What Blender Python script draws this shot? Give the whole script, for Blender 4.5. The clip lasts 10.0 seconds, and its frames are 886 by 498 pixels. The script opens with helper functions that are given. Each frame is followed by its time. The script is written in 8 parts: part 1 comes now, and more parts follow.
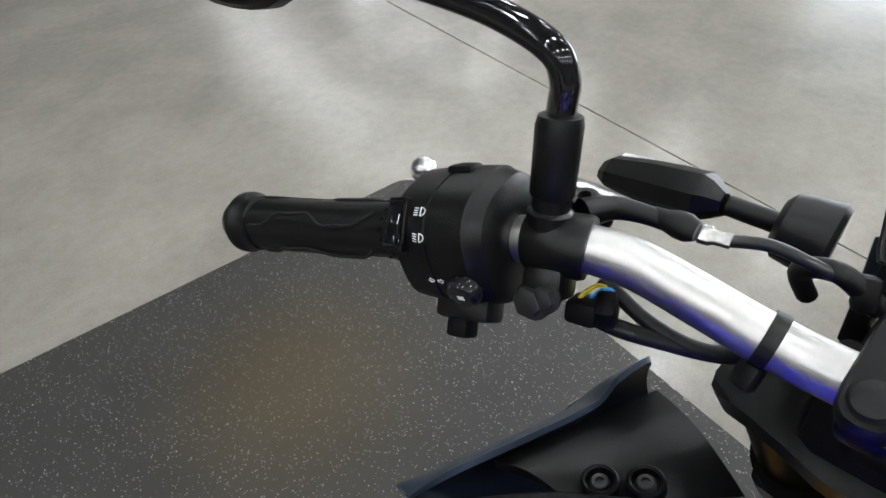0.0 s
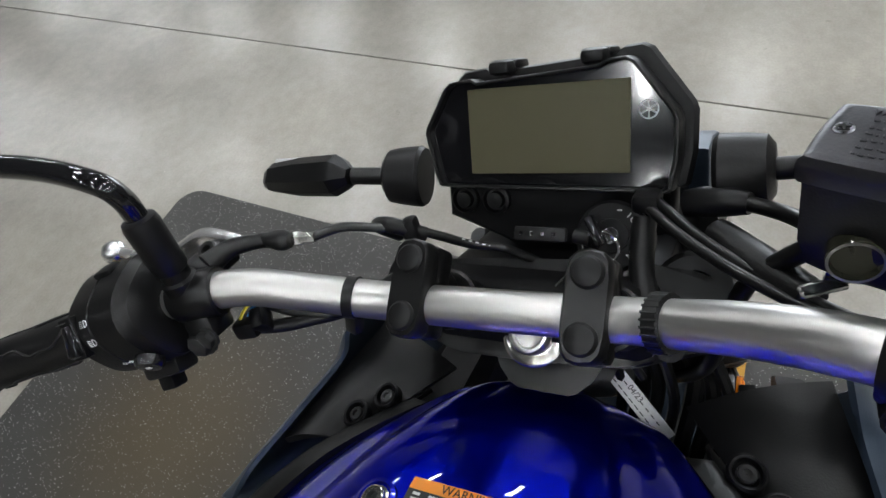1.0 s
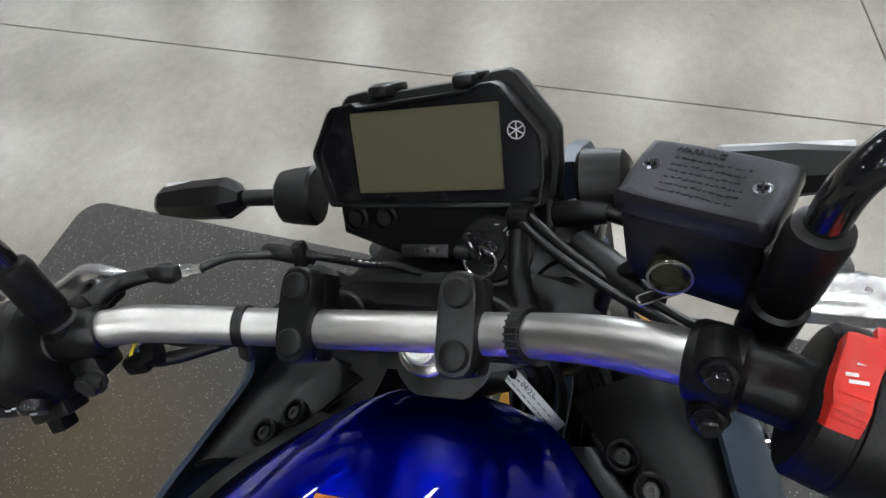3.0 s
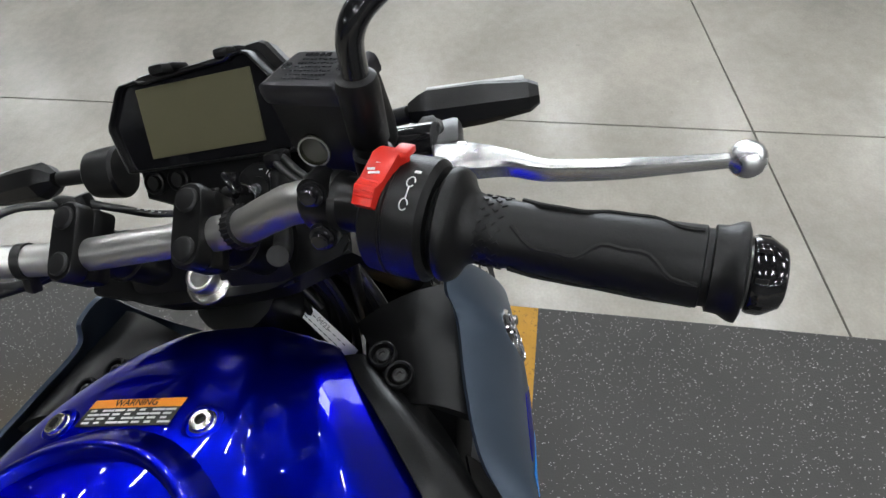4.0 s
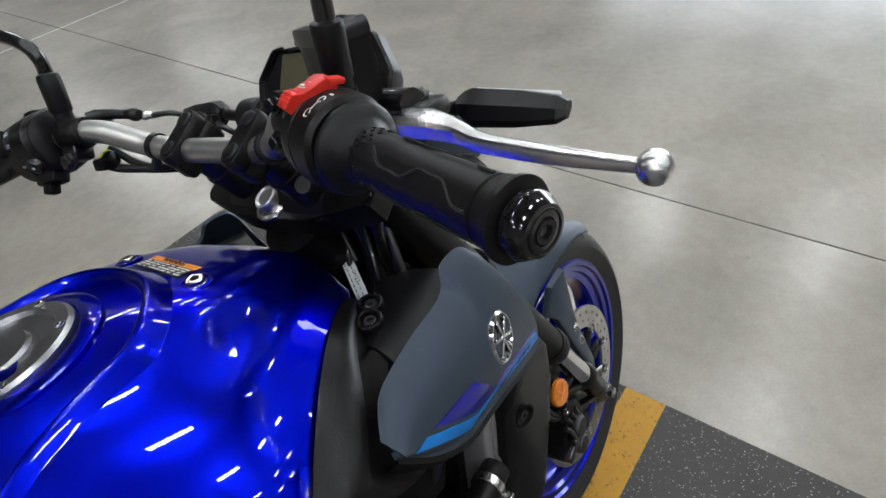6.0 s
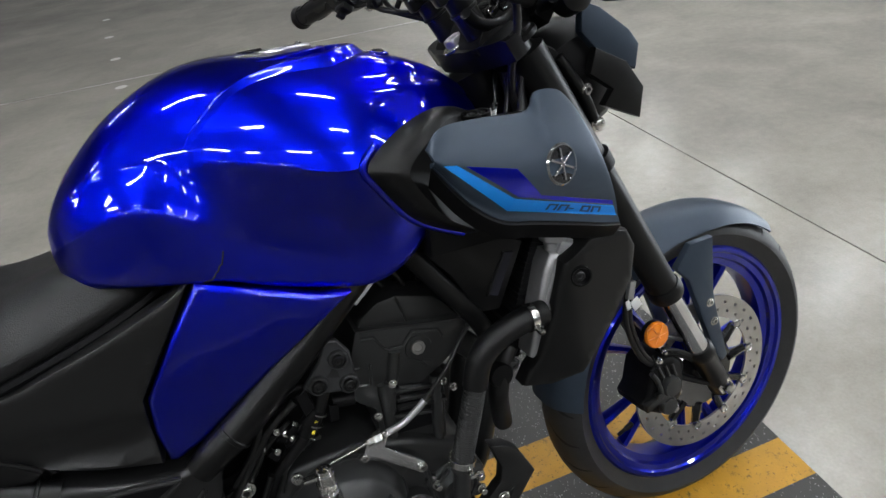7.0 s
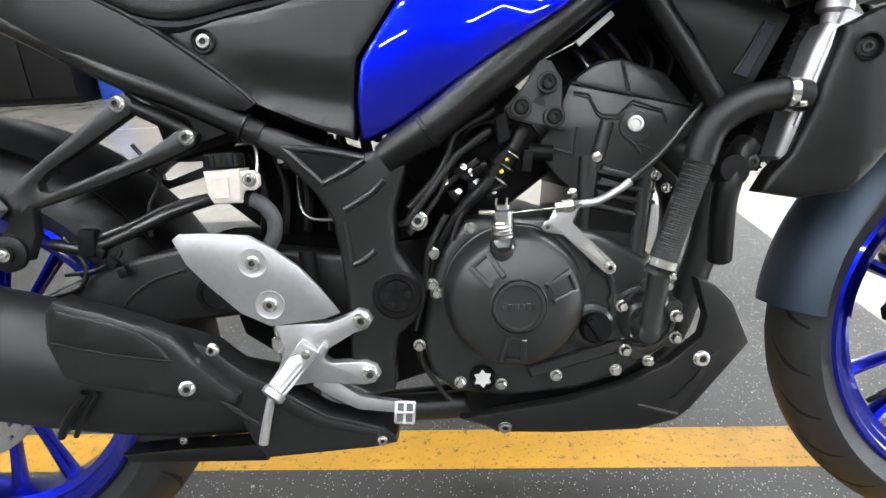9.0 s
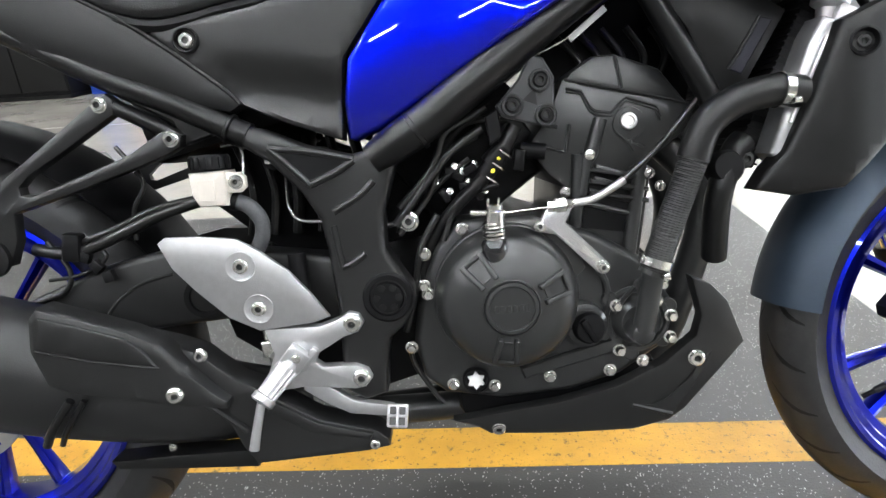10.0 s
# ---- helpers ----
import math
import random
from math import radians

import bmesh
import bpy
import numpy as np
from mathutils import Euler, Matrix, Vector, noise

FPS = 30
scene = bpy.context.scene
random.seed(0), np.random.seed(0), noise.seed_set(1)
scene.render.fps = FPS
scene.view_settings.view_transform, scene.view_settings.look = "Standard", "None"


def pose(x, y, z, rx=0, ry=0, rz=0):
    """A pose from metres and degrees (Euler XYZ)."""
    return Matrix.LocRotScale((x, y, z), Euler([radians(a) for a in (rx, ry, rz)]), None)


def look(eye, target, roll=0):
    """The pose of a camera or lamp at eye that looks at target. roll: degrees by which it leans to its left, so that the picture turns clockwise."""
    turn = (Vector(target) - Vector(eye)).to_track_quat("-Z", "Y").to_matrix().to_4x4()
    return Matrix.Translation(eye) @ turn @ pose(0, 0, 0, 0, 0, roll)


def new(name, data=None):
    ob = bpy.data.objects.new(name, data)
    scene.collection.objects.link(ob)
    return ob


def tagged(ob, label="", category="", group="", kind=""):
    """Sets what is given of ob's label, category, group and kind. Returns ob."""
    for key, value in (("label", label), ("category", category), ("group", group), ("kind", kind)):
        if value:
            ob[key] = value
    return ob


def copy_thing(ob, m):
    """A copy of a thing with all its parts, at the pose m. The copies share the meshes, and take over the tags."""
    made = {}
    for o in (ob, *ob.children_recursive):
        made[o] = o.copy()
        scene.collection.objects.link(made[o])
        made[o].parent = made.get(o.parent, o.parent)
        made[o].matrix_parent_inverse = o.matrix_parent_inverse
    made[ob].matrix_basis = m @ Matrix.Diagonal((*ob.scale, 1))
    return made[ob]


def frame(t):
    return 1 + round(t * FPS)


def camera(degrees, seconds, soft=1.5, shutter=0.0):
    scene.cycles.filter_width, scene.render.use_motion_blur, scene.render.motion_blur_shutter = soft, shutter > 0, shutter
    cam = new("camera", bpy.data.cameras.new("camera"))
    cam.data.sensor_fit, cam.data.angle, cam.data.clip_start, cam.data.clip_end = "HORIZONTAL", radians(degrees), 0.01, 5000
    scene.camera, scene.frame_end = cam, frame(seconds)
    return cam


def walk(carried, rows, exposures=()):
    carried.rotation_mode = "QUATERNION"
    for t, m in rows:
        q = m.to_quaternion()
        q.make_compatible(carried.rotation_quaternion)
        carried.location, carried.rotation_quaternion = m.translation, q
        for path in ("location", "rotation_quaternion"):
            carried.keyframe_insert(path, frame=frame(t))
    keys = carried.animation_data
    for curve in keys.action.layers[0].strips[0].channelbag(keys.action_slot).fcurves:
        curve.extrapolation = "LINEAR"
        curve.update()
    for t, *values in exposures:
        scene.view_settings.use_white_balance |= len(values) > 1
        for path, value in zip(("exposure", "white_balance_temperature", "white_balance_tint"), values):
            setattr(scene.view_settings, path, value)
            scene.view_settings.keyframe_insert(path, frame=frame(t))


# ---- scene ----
cam = camera(74.3, 10.0)
PATH = [
    (0, (0.828, 0.012, 1.199), (1.714, 1.394, 0.056), -12.4),
    (0.5, (0.849, -0.064, 1.231), (1.798, 1.052, -0.13), -20.3),
    (1, (0.879, -0.127, 1.255), (1.893, 0.828, -0.179), -30.2),
    (1.5, (0.903, -0.139, 1.263), (1.937, 0.683, -0.239), -30.9),
    (2, (0.91, -0.131, 1.263), (1.942, 0.656, -0.258), -29.5),
    (3.3, (0.869, -0.186, 1.265), (1.941, 0.529, -0.265), -26.8),
    (3.5, (0.847, -0.226, 1.254), (1.943, 0.458, -0.273), -27.1),
    (4, (0.8, -0.301, 1.237), (2.026, 0.239, -0.249), -24.1),
    (4.5, (0.794, -0.336, 1.233), (2.041, 0.171, -0.245), -24.3),
    (5, (0.797, -0.343, 1.231), (2.05, 0.195, -0.232), -24.3),
    (5.2, (0.799, -0.347, 1.231), (2.054, 0.222, -0.218), -24.6),
    (6.3, (0.773, -0.557, 1.13), (1.774, 0.879, 0.162), -17.8),
    (6.5, (0.771, -0.621, 1.106), (1.659, 0.931, 0.209), -16.1),
    (7, (0.732, -0.759, 0.992), (1.279, 1.006, 0.228), -11.9),
    (7.2, (0.717, -0.793, 0.931), (1.126, 1.034, 0.226), -9.0),
    (7.5, (0.707, -0.807, 0.848), (0.912, 1.08, 0.218), -5.9),
    (8, (0.684, -0.817, 0.701), (0.615, 1.127, 0.235), -2.5),
    (8.5, (0.657, -0.811, 0.607), (0.575, 1.147, 0.212), -1.5),
    (9, (0.655, -0.794, 0.57), (0.622, 1.18, 0.246), -3.5),
    (9.5, (0.66, -0.787, 0.566), (0.63, 1.181, 0.213), -3.3),
    (10, (0.66, -0.782, 0.578), (0.641, 1.187, 0.226), -4.0),
]
LEAN = pose(0, 0, 0, -12)          # the machine leans on its side stand; rows are given in its own frame
walk(cam, [(t, LEAN @ look(eye, target, roll)) for t, eye, target, roll in PATH],
     exposures=[(0.0, 0.24), (0.5, 0.15), (1.5, 0.08), (3.5, 0.17), (5.0, 0.19), (6.5, -0.05), (7.0, 0.26), (7.5, 0.93), (8.0, 1.38), (8.5, 1.62), (10.0, 1.72)])

# ---- room light -------------------------------------------------------------
world = bpy.data.worlds.new("world")
scene.world = world
world.use_nodes = True
world.node_tree.nodes["Background"].inputs[0].default_value = (0.8, 0.86, 1.0, 1)
world.node_tree.nodes["Background"].inputs[1].default_value = 0.05
LAMP_POWER = 72.0
WINDOW_POWER = 8.0


# ---- materials --------------------------------------------------------------
def material(name, color, rough=0.5, metal=0.0, coat=0.0, vary=0.12, scale=40.0, bump=0.0, bump_scale=300.0,
             rough_vary=0.1, dust=0.0, spec=0.5, coat_rough=0.05):
    m = bpy.data.materials.new(name)
    m.use_nodes = True
    nt = m.node_tree
    b = nt.nodes["Principled BSDF"]
    tc = nt.nodes.new("ShaderNodeTexCoord")
    n1 = nt.nodes.new("ShaderNodeTexNoise")
    n1.inputs["Scale"].default_value = scale
    n1.inputs["Detail"].default_value = 5
    nt.links.new(tc.outputs["Object"], n1.inputs["Vector"])
    ramp = nt.nodes.new("ShaderNodeMapRange")
    ramp.inputs[1].default_value, ramp.inputs[2].default_value = 0.15, 0.85
    ramp.inputs[3].default_value, ramp.inputs[4].default_value = 1 - vary, 1 + vary
    nt.links.new(n1.outputs["Fac"], ramp.inputs[0])
    ramp.clamp = False
    mul = nt.nodes.new("ShaderNodeVectorMath")
    mul.operation = "SCALE"
    mul.inputs[0].default_value = color
    nt.links.new(ramp.outputs[0], mul.inputs["Scale"])
    base = mul.outputs[0]
    if dust:
        n3 = nt.nodes.new("ShaderNodeTexNoise")
        n3.inputs["Scale"].default_value = 9.0
        n3.inputs["Detail"].default_value = 8
        n3.inputs["Roughness"].default_value = 0.75
        nt.links.new(tc.outputs["Object"], n3.inputs["Vector"])
        r3 = nt.nodes.new("ShaderNodeMapRange")
        r3.inputs[1].default_value, r3.inputs[2].default_value = 0.52, 0.8
        r3.inputs[4].default_value = dust
        nt.links.new(n3.outputs["Fac"], r3.inputs[0])
        mx = nt.nodes.new("ShaderNodeMix")
        mx.data_type = "RGBA"
        nt.links.new(r3.outputs[0], mx.inputs["Factor"])
        nt.links.new(base, mx.inputs["A"])
        mx.inputs["B"].default_value = (0.2, 0.19, 0.17, 1)
        base = mx.outputs["Result"]
    nt.links.new(base, b.inputs["Base Color"])
    rr = nt.nodes.new("ShaderNodeMapRange")
    rr.inputs[1].default_value, rr.inputs[2].default_value = 0.15, 0.85
    rr.inputs[3].default_value, rr.inputs[4].default_value = rough * (1 - rough_vary), min(1, rough * (1 + rough_vary))
    n2 = nt.nodes.new("ShaderNodeTexNoise")
    n2.inputs["Scale"].default_value = scale * 0.35
    n2.inputs["Detail"].default_value = 6
    nt.links.new(tc.outputs["Object"], n2.inputs["Vector"])
    nt.links.new(n2.outputs["Fac"], rr.inputs[0])
    nt.links.new(rr.outputs[0], b.inputs["Roughness"])
    b.inputs["Metallic"].default_value = metal
    b.inputs["Specular IOR Level"].default_value = spec
    b.inputs["Coat Weight"].default_value = coat
    b.inputs["Coat Roughness"].default_value = coat_rough
    if bump:
        nb = nt.nodes.new("ShaderNodeTexNoise")
        nb.inputs["Scale"].default_value = bump_scale
        nb.inputs["Detail"].default_value = 3
        nt.links.new(tc.outputs["Object"], nb.inputs["Vector"])
        bp = nt.nodes.new("ShaderNodeBump")
        bp.inputs["Strength"].default_value = bump
        bp.inputs["Distance"].default_value = 0.001
        nt.links.new(nb.outputs["Fac"], bp.inputs["Height"])
        nt.links.new(bp.outputs["Normal"], b.inputs["Normal"])
    return m


BLUE = material("metallic_blue_paint", (0.0008, 0.0065, 0.56), 0.31, 1.0, 1.0, 0.05, 900, coat_rough=0.008)
BLUE.node_tree.nodes["Principled BSDF"].inputs["Specular Tint"].default_value = (0.05, 0.10, 0.9, 1)
RIM_BLUE = material("rim_blue_paint", (0.0010, 0.0075, 0.38), 0.28, 0.95, 0.9, 0.03, 40, rough_vary=0.03, coat_rough=0.03)
GREY = material("satin_slate_grey", (0.040, 0.058, 0.085), 0.42, 0.4, 0.0, 0.06, 60, 0.10, 700)
PLASTIC = material("black_textured_plastic", (0.0050, 0.0050, 0.0052), 0.36, 0.0, 0.0, 0.2, 60, 0.16, 900, dust=0.008, spec=0.32)
DARK = material("deep_black_plastic", (0.0045, 0.0045, 0.005), 0.45, 0.0, 0.0, 0.2, 60, 0.12, 600, dust=0.006, spec=0.14)
GLOSS = material("gloss_black_paint", (0.008, 0.008, 0.009), 0.10, 0.0, 0.6, 0.1, 60, dust=0.02)
FRAME = material("satin_black_frame_paint", (0.0034, 0.0034, 0.0036), 0.33, 0.0, 0.0, 0.12, 80, 0.08, 500, dust=0.008, spec=0.36)
ENGINE = material("black_engine_paint", (0.021, 0.0215, 0.0217), 0.32, 0.1, 0.0, 0.15, 70, 0.12, 700, dust=0.01, spec=0.55)
RUBBER = material("black_rubber", (0.0048, 0.0048, 0.005136), 0.40, 0.0, 0.0, 0.15, 80, 0.12, 400, dust=0.008, spec=0.34)
TYRE = material("tyre_rubber", (0.022, 0.022, 0.0225), 0.50, 0.0, 0.0, 0.2, 50, 0.25, 300, dust=0.08, spec=0.4)
SEAT = material("seat_vinyl", (0.008, 0.008, 0.00856), 0.40, 0.0, 0.0, 0.12, 60, 0.5, 700, dust=0.03, spec=0.45)
SILVER = material("silver_anodised_bar", (0.62, 0.61, 0.59), 0.36, 1.0, 0.0, 0.03, 90, 0.02, 900, rough_vary=0.04)
ALU = material("cast_aluminium", (0.52, 0.52, 0.53), 0.40, 0.9, 0.0, 0.08, 120, 0.15, 700)
LEVER = material("polished_aluminium_lever", (0.84, 0.84, 0.85), 0.26, 1.0, 0.0, 0.03, 80)
CHROME = material("polished_metal", (0.75, 0.75, 0.76), 0.10, 1.0, 0.0, 0.03, 80)
STEEL = material("zinc_bolt_steel", (0.74, 0.73, 0.70), 0.20, 1.0, 0.0, 0.08, 200)
CAP_STEEL = material("turned_steel_cap", (0.80, 0.79, 0.76), 0.34, 1.0, 0.0, 0.05, 90)
DISC = material("ground_steel_disc", (0.55, 0.54, 0.52), 0.32, 1.0, 0.0, 0.08, 60, 0.1, 500)
RED = material("red_switch_plastic", (0.72, 0.030, 0.018), 0.36, 0.0, 0.0, 0.06, 80)
LIGHT_BLUE = material("cyan_stripe_vinyl", (0.003, 0.27, 0.86), 0.35, 0.0, 0.0, 0.03, 80)
ORANGE = material("amber_reflector", (0.80, 0.22, 0.008), 0.18, 0.0, 0.6, 0.15, 700, 0.8, 900)
WARN_ORANGE = material("orange_label", (0.90, 0.30, 0.03), 0.4, 0.0, 0.3, 0.03)
WHITE = material("white_print", (0.75, 0.75, 0.74), 0.45, 0.0, 0.0, 0.04)
LABEL_BLACK = material("label_black", (0.015, 0.015, 0.016), 0.35)
RESERVOIR = material("translucent_reservoir_plastic", (0.56, 0.52, 0.47), 0.4, 0.0, 0.0, 0.1, 90)
LCD = material("lcd_panel", (0.078, 0.073, 0.040), 0.40, 0.0, 0.04, 0.05, 20, coat_rough=0.05, spec=0.3)
GLASS_BLACK = material("smoked_display_cover", (0.005, 0.005, 0.006), 0.12, 0.0, 0.5, 0.1, 30, coat_rough=0.05)
MIRROR = material("mirror_glass", (0.85, 0.86, 0.87), 0.02, 1.0, 0.0, 0.01)
YELLOW_WIRE = material("yellow_wire", (0.75, 0.62, 0.05), 0.4)
BLUE_WIRE = material("blue_wire", (0.05, 0.30, 0.75), 0.4)
MATT = material("matt_black_panel_plastic", (0.0080, 0.0080, 0.0082), 0.35, 0.0, 0.0, 0.15, 50, 0.16, 900, dust=0.008, spec=0.5)
CASTING = material("black_cast_frame_paint", (0.009, 0.009, 0.0093), 0.34, 0.0, 0.0, 0.12, 80, 0.14, 600, dust=0.008, spec=0.5)
BRACKET = material("dark_grey_bracket_paint", (0.045, 0.046, 0.048), 0.38, 0.3, 0.0, 0.1, 90, 0.1, 600)
# Dark colour for the shade inside bolt sockets and pad cells.
RECESS_SHADE = material("socket_shade", (0.06, 0.06, 0.06), 0.5, 0.6)
MARK_BLUE = material("dark_blue_print", (0.006, 0.020, 0.10), 0.4)
CABLE = material("black_cable_sheath", (0.005, 0.005, 0.005), 0.32, 0.0, 0.2, 0.1)


# ---- mesh helpers -----------------------------------------------------------
def part(name, bm, mat, parent, label="", sharp=38):
    bmesh.ops.recalc_face_normals(bm, faces=bm.faces)
    lim = radians(sharp)
    for f in bm.faces:
        f.smooth = True
    for e in bm.edges:
        if len(e.link_faces) == 2 and e.calc_face_angle(0) > lim:
            e.smooth = False
    me = bpy.data.meshes.new(name)
    bm.to_mesh(me)
    bm.free()
    me.materials.append(mat)
    ob = new(name, me)
    ob.parent = parent
    if label:
        tagged(ob, label)
    return ob


def thing(name, label, category, m=None, group="", kind=""):
    ob = new(name)
    ob.empty_display_size = 0.1
    if m is not None:
        ob.matrix_basis = m
    return tagged(ob, label, category, group, kind)


def spline(pts, n=6):
    """Points along a smooth line through pts; each point may carry a radius."""
    p = [np.array(q, float) for q in pts]
    out = []
    for i in range(len(p) - 1):
        a, b, c, d = p[max(i - 1, 0)], p[i], p[i + 1], p[min(i + 2, len(p) - 1)]
        for k in range(n):
            t = k / n
            out.append(0.5 * (2 * b + (c - a) * t + (2 * a - 5 * b + 4 * c - d) * t * t + (3 * b - a - 3 * c + d) * t ** 3))
    out.append(p[-1])
    return out


def rings(bm, loops, cap=True, close=True):
    vs = [[bm.verts.new(v) for v in loop] for loop in loops]
    n = len(vs[0])
    for a, b in zip(vs, vs[1:]):
        for i in range(n if close else n - 1):
            j = (i + 1) % n
            bm.faces.new((a[i], a[j], b[j], b[i]))
    if cap and close:
        bm.faces.new(vs[0][::-1])
        bm.faces.new(vs[-1])
    return vs


def tube(pts, r=0.005, seg=12, n=6, bm=None, cap=True, flat=1.0):
    """A round tube along pts; with four numbers a point the fourth is its radius."""
    bm = bm or bmesh.new()
    q = spline(pts, n) if n > 1 else [np.array(p, float) for p in pts]
    c = [Vector([float(k) for k in p[:3]]) for p in q]
    rad = [float(p[3]) if len(p) > 3 else r for p in q]
    up = Vector((0, 0, 1))
    loops, prev = [], None
    for i, p in enumerate(c):
        d = (c[min(i + 1, len(c) - 1)] - c[max(i - 1, 0)]).normalized()
        if prev is None:
            s = d.cross(up if abs(d.z) < 0.9 else Vector((1, 0, 0))).normalized()
        else:
            s = (prev - d * prev.dot(d)).normalized()
        prev = s
        u = d.cross(s)
        loops.append([p + rad[i] * (s * math.cos(a) + u * flat * math.sin(a)) for a in np.linspace(0, math.tau, seg, False).tolist()])
    rings(bm, loops, cap)
    return bm


def toward(at, direction):
    """A pose at a place whose z axis points along direction."""
    return Matrix.Translation(at) @ Vector(direction).to_track_quat("Z", "Y").to_matrix().to_4x4()


def lathe(profile, at=(0, 0, 0), direction=(0, 0, 1), seg=24, bm=None, cap=True):
    """profile: (radius, height) along the axis."""
    bm = bm or bmesh.new()
    m = toward(at, direction)
    loops = [[m @ Vector((r * math.cos(a), r * math.sin(a), h)) for a in np.linspace(0, math.tau, seg, False)] for r, h in profile]
    rings(bm, loops, cap)
    return bm


def box(size, m=None, bevel=0.0, seg=2, bm=None, taper=1.0):
    own = bmesh.new()
    bmesh.ops.create_cube(own, size=1)
    for v in own.verts:
        k = taper if v.co.z > 0 else 1.0
        v.co = Vector((v.co.x * size[0] * k, v.co.y * size[1] * k, v.co.z * size[2]))
    if bevel:
        bmesh.ops.bevel(own, geom=own.edges[:], offset=bevel, segments=seg, affect="EDGES", profile=0.5)
    if m is not None:
        own.transform(m)
    if bm is None:
        return own
    return join(bm, own)


def join(bm, other):
    me = bpy.data.meshes.new("join")
    other.to_mesh(me)
    other.free()
    bm.from_mesh(me)
    bpy.data.meshes.remove(me)
    return bm


def smooth_outline(pts, n=4):
    p = [tuple(map(float, q)) for q in pts]
    return [tuple(v) for v in spline(p + [p[0]], n)[:-1]] if n > 1 else p


def plate(pts, y0, y1, bevel=0.003, seg=2, shape=None, crown=0.0, inset=0.0, n=1, grid=0.0):
    """A panel: outline in x, z, from y0 (outer face) to y1. shape(x, z) shifts y; inset and crown raise its middle."""
    bm = bmesh.new()
    if n > 1:
        pts = smooth_outline(pts, n)
    outer = [bm.verts.new((x, y0, z)) for x, z in pts]
    inner = [bm.verts.new((x, y1, z)) for x, z in pts]
    k = len(pts)
    top = bm.faces.new(outer)
    bm.faces.new(inner[::-1])
    for i in range(k):
        j = (i + 1) % k
        bm.faces.new((outer[i], inner[i], inner[j], outer[j]))
    bmesh.ops.recalc_face_normals(bm, faces=bm.faces)
    if bevel:
        es = [e for e in top.edges]
        bmesh.ops.bevel(bm, geom=es, offset=bevel, segments=seg, affect="EDGES", profile=0.5, clamp_overlap=True)
    if inset:
        big = max(bm.faces, key=lambda f: f.calc_area() if abs(f.normal.y) > 0.9 and (f.calc_center_median().y - y1) * (y0 - y1) > 0 else 0)
        bmesh.ops.inset_region(bm, faces=[big], thickness=inset, depth=crown)
    if grid:
        for axis, vals in ((0, [p[0] for p in pts]), (2, [p[1] for p in pts])):
            k = min(vals) + grid / 2
            while k < max(vals):
                co, no = [0, 0, 0], [0, 0, 0]
                co[axis], no[axis] = k, 1
                bmesh.ops.bisect_plane(bm, geom=bm.verts[:] + bm.edges[:] + bm.faces[:], plane_co=co, plane_no=no)
                k += grid
    if shape:
        bmesh.ops.triangulate(bm, faces=[f for f in bm.faces if len(f.verts) > 4])
        for v in bm.verts:
            v.co.y += shape(v.co.x, v.co.z)
    return bm


def surface(fn, nu, nv, thick=0.0, bm=None):
    """A sheet fn(u, v) for u, v in 0..1, with a thickness along its normals."""
    bm = bm or bmesh.new()
    g = [[bm.verts.new(fn(i / nu, j / nv)) for j in range(nv + 1)] for i in range(nu + 1)]
    faces = []
    for i in range(nu):
        for j in range(nv):
            faces.append(bm.faces.new((g[i][j], g[i + 1][j], g[i + 1][j + 1], g[i][j + 1])))
    if thick:
        bmesh.ops.recalc_face_normals(bm, faces=faces)
        bmesh.ops.solidify(bm, geom=faces, thickness=thick)
    return bm


def bolt(at, direction, r=0.006, h=0.005, mat=STEEL, parent=None, flange=1.35, socket="hex", name="bolt", label=""):
    """A flanged bolt head with a recessed socket or a hexagon."""
    if socket == "hexhead":
        bm = lathe([(r * flange, 0), (r * flange, h * 0.3), (r * 1.02, h * 0.35)], at, direction, 16)
        lathe([(r * 0.98, h * 0.3), (r * 0.98, h * 0.9), (r * 0.8, h)], at, direction, 6, bm)
    else:
        bm = lathe([(r * flange, 0), (r * flange, h * 0.22), (r, h * 0.34), (r, h * 0.85), (r * 0.86, h)], at, direction, 16, cap=False)
        k = 6
        m = toward(at, direction)
        rim = [[m @ Vector((q * math.cos(a), q * math.sin(a), z)) for a in np.linspace(0, math.tau, 16, False)] for q, z in
               ((r * 0.86, h), (r * 0.5, h), (r * 0.5, h * 0.35), (0.0004, h * 0.35))]
        # Socket walls and floor take a darker colour for the shade in them.
        old = set(bm.faces)
        rings(bm, rim, False)
        for f in bm.faces:
            if f not in old and (m.inverted() @ f.calc_center_median()).z < h * 0.9:
                f.material_index = 1
    ob = part(name, bm, mat, parent, label)
    ob.data.materials.append(RECESS_SHADE)
    return ob


def text_mesh(body, size, m, depth=0.0002):
    cu = bpy.data.curves.new("writing", "FONT")
    cu.body, cu.size, cu.extrude, cu.align_x, cu.align_y = body, size, depth, "CENTER", "CENTER"
    ob = bpy.data.objects.new("writing", cu)
    scene.collection.objects.link(ob)
    bpy.context.view_layer.update()
    me = bpy.data.meshes.new_from_object(ob.evaluated_get(bpy.context.evaluated_depsgraph_get()))
    bm = bmesh.new()
    bm.from_mesh(me)
    bpy.data.objects.remove(ob)
    bpy.data.curves.remove(cu)
    bpy.data.meshes.remove(me)
    bm.transform(m)
    return bm


def basis(at, xdir, zdir):
    """A pose at a place with its x axis along xdir and its z axis as near zdir as it can be."""
    x = Vector(xdir).normalized()
    z = Vector(zdir)
    z = (z - x * z.dot(x)).normalized()
    y = z.cross(x)
    return Matrix.Translation(at) @ Matrix((x, y, z)).transposed().to_4x4()


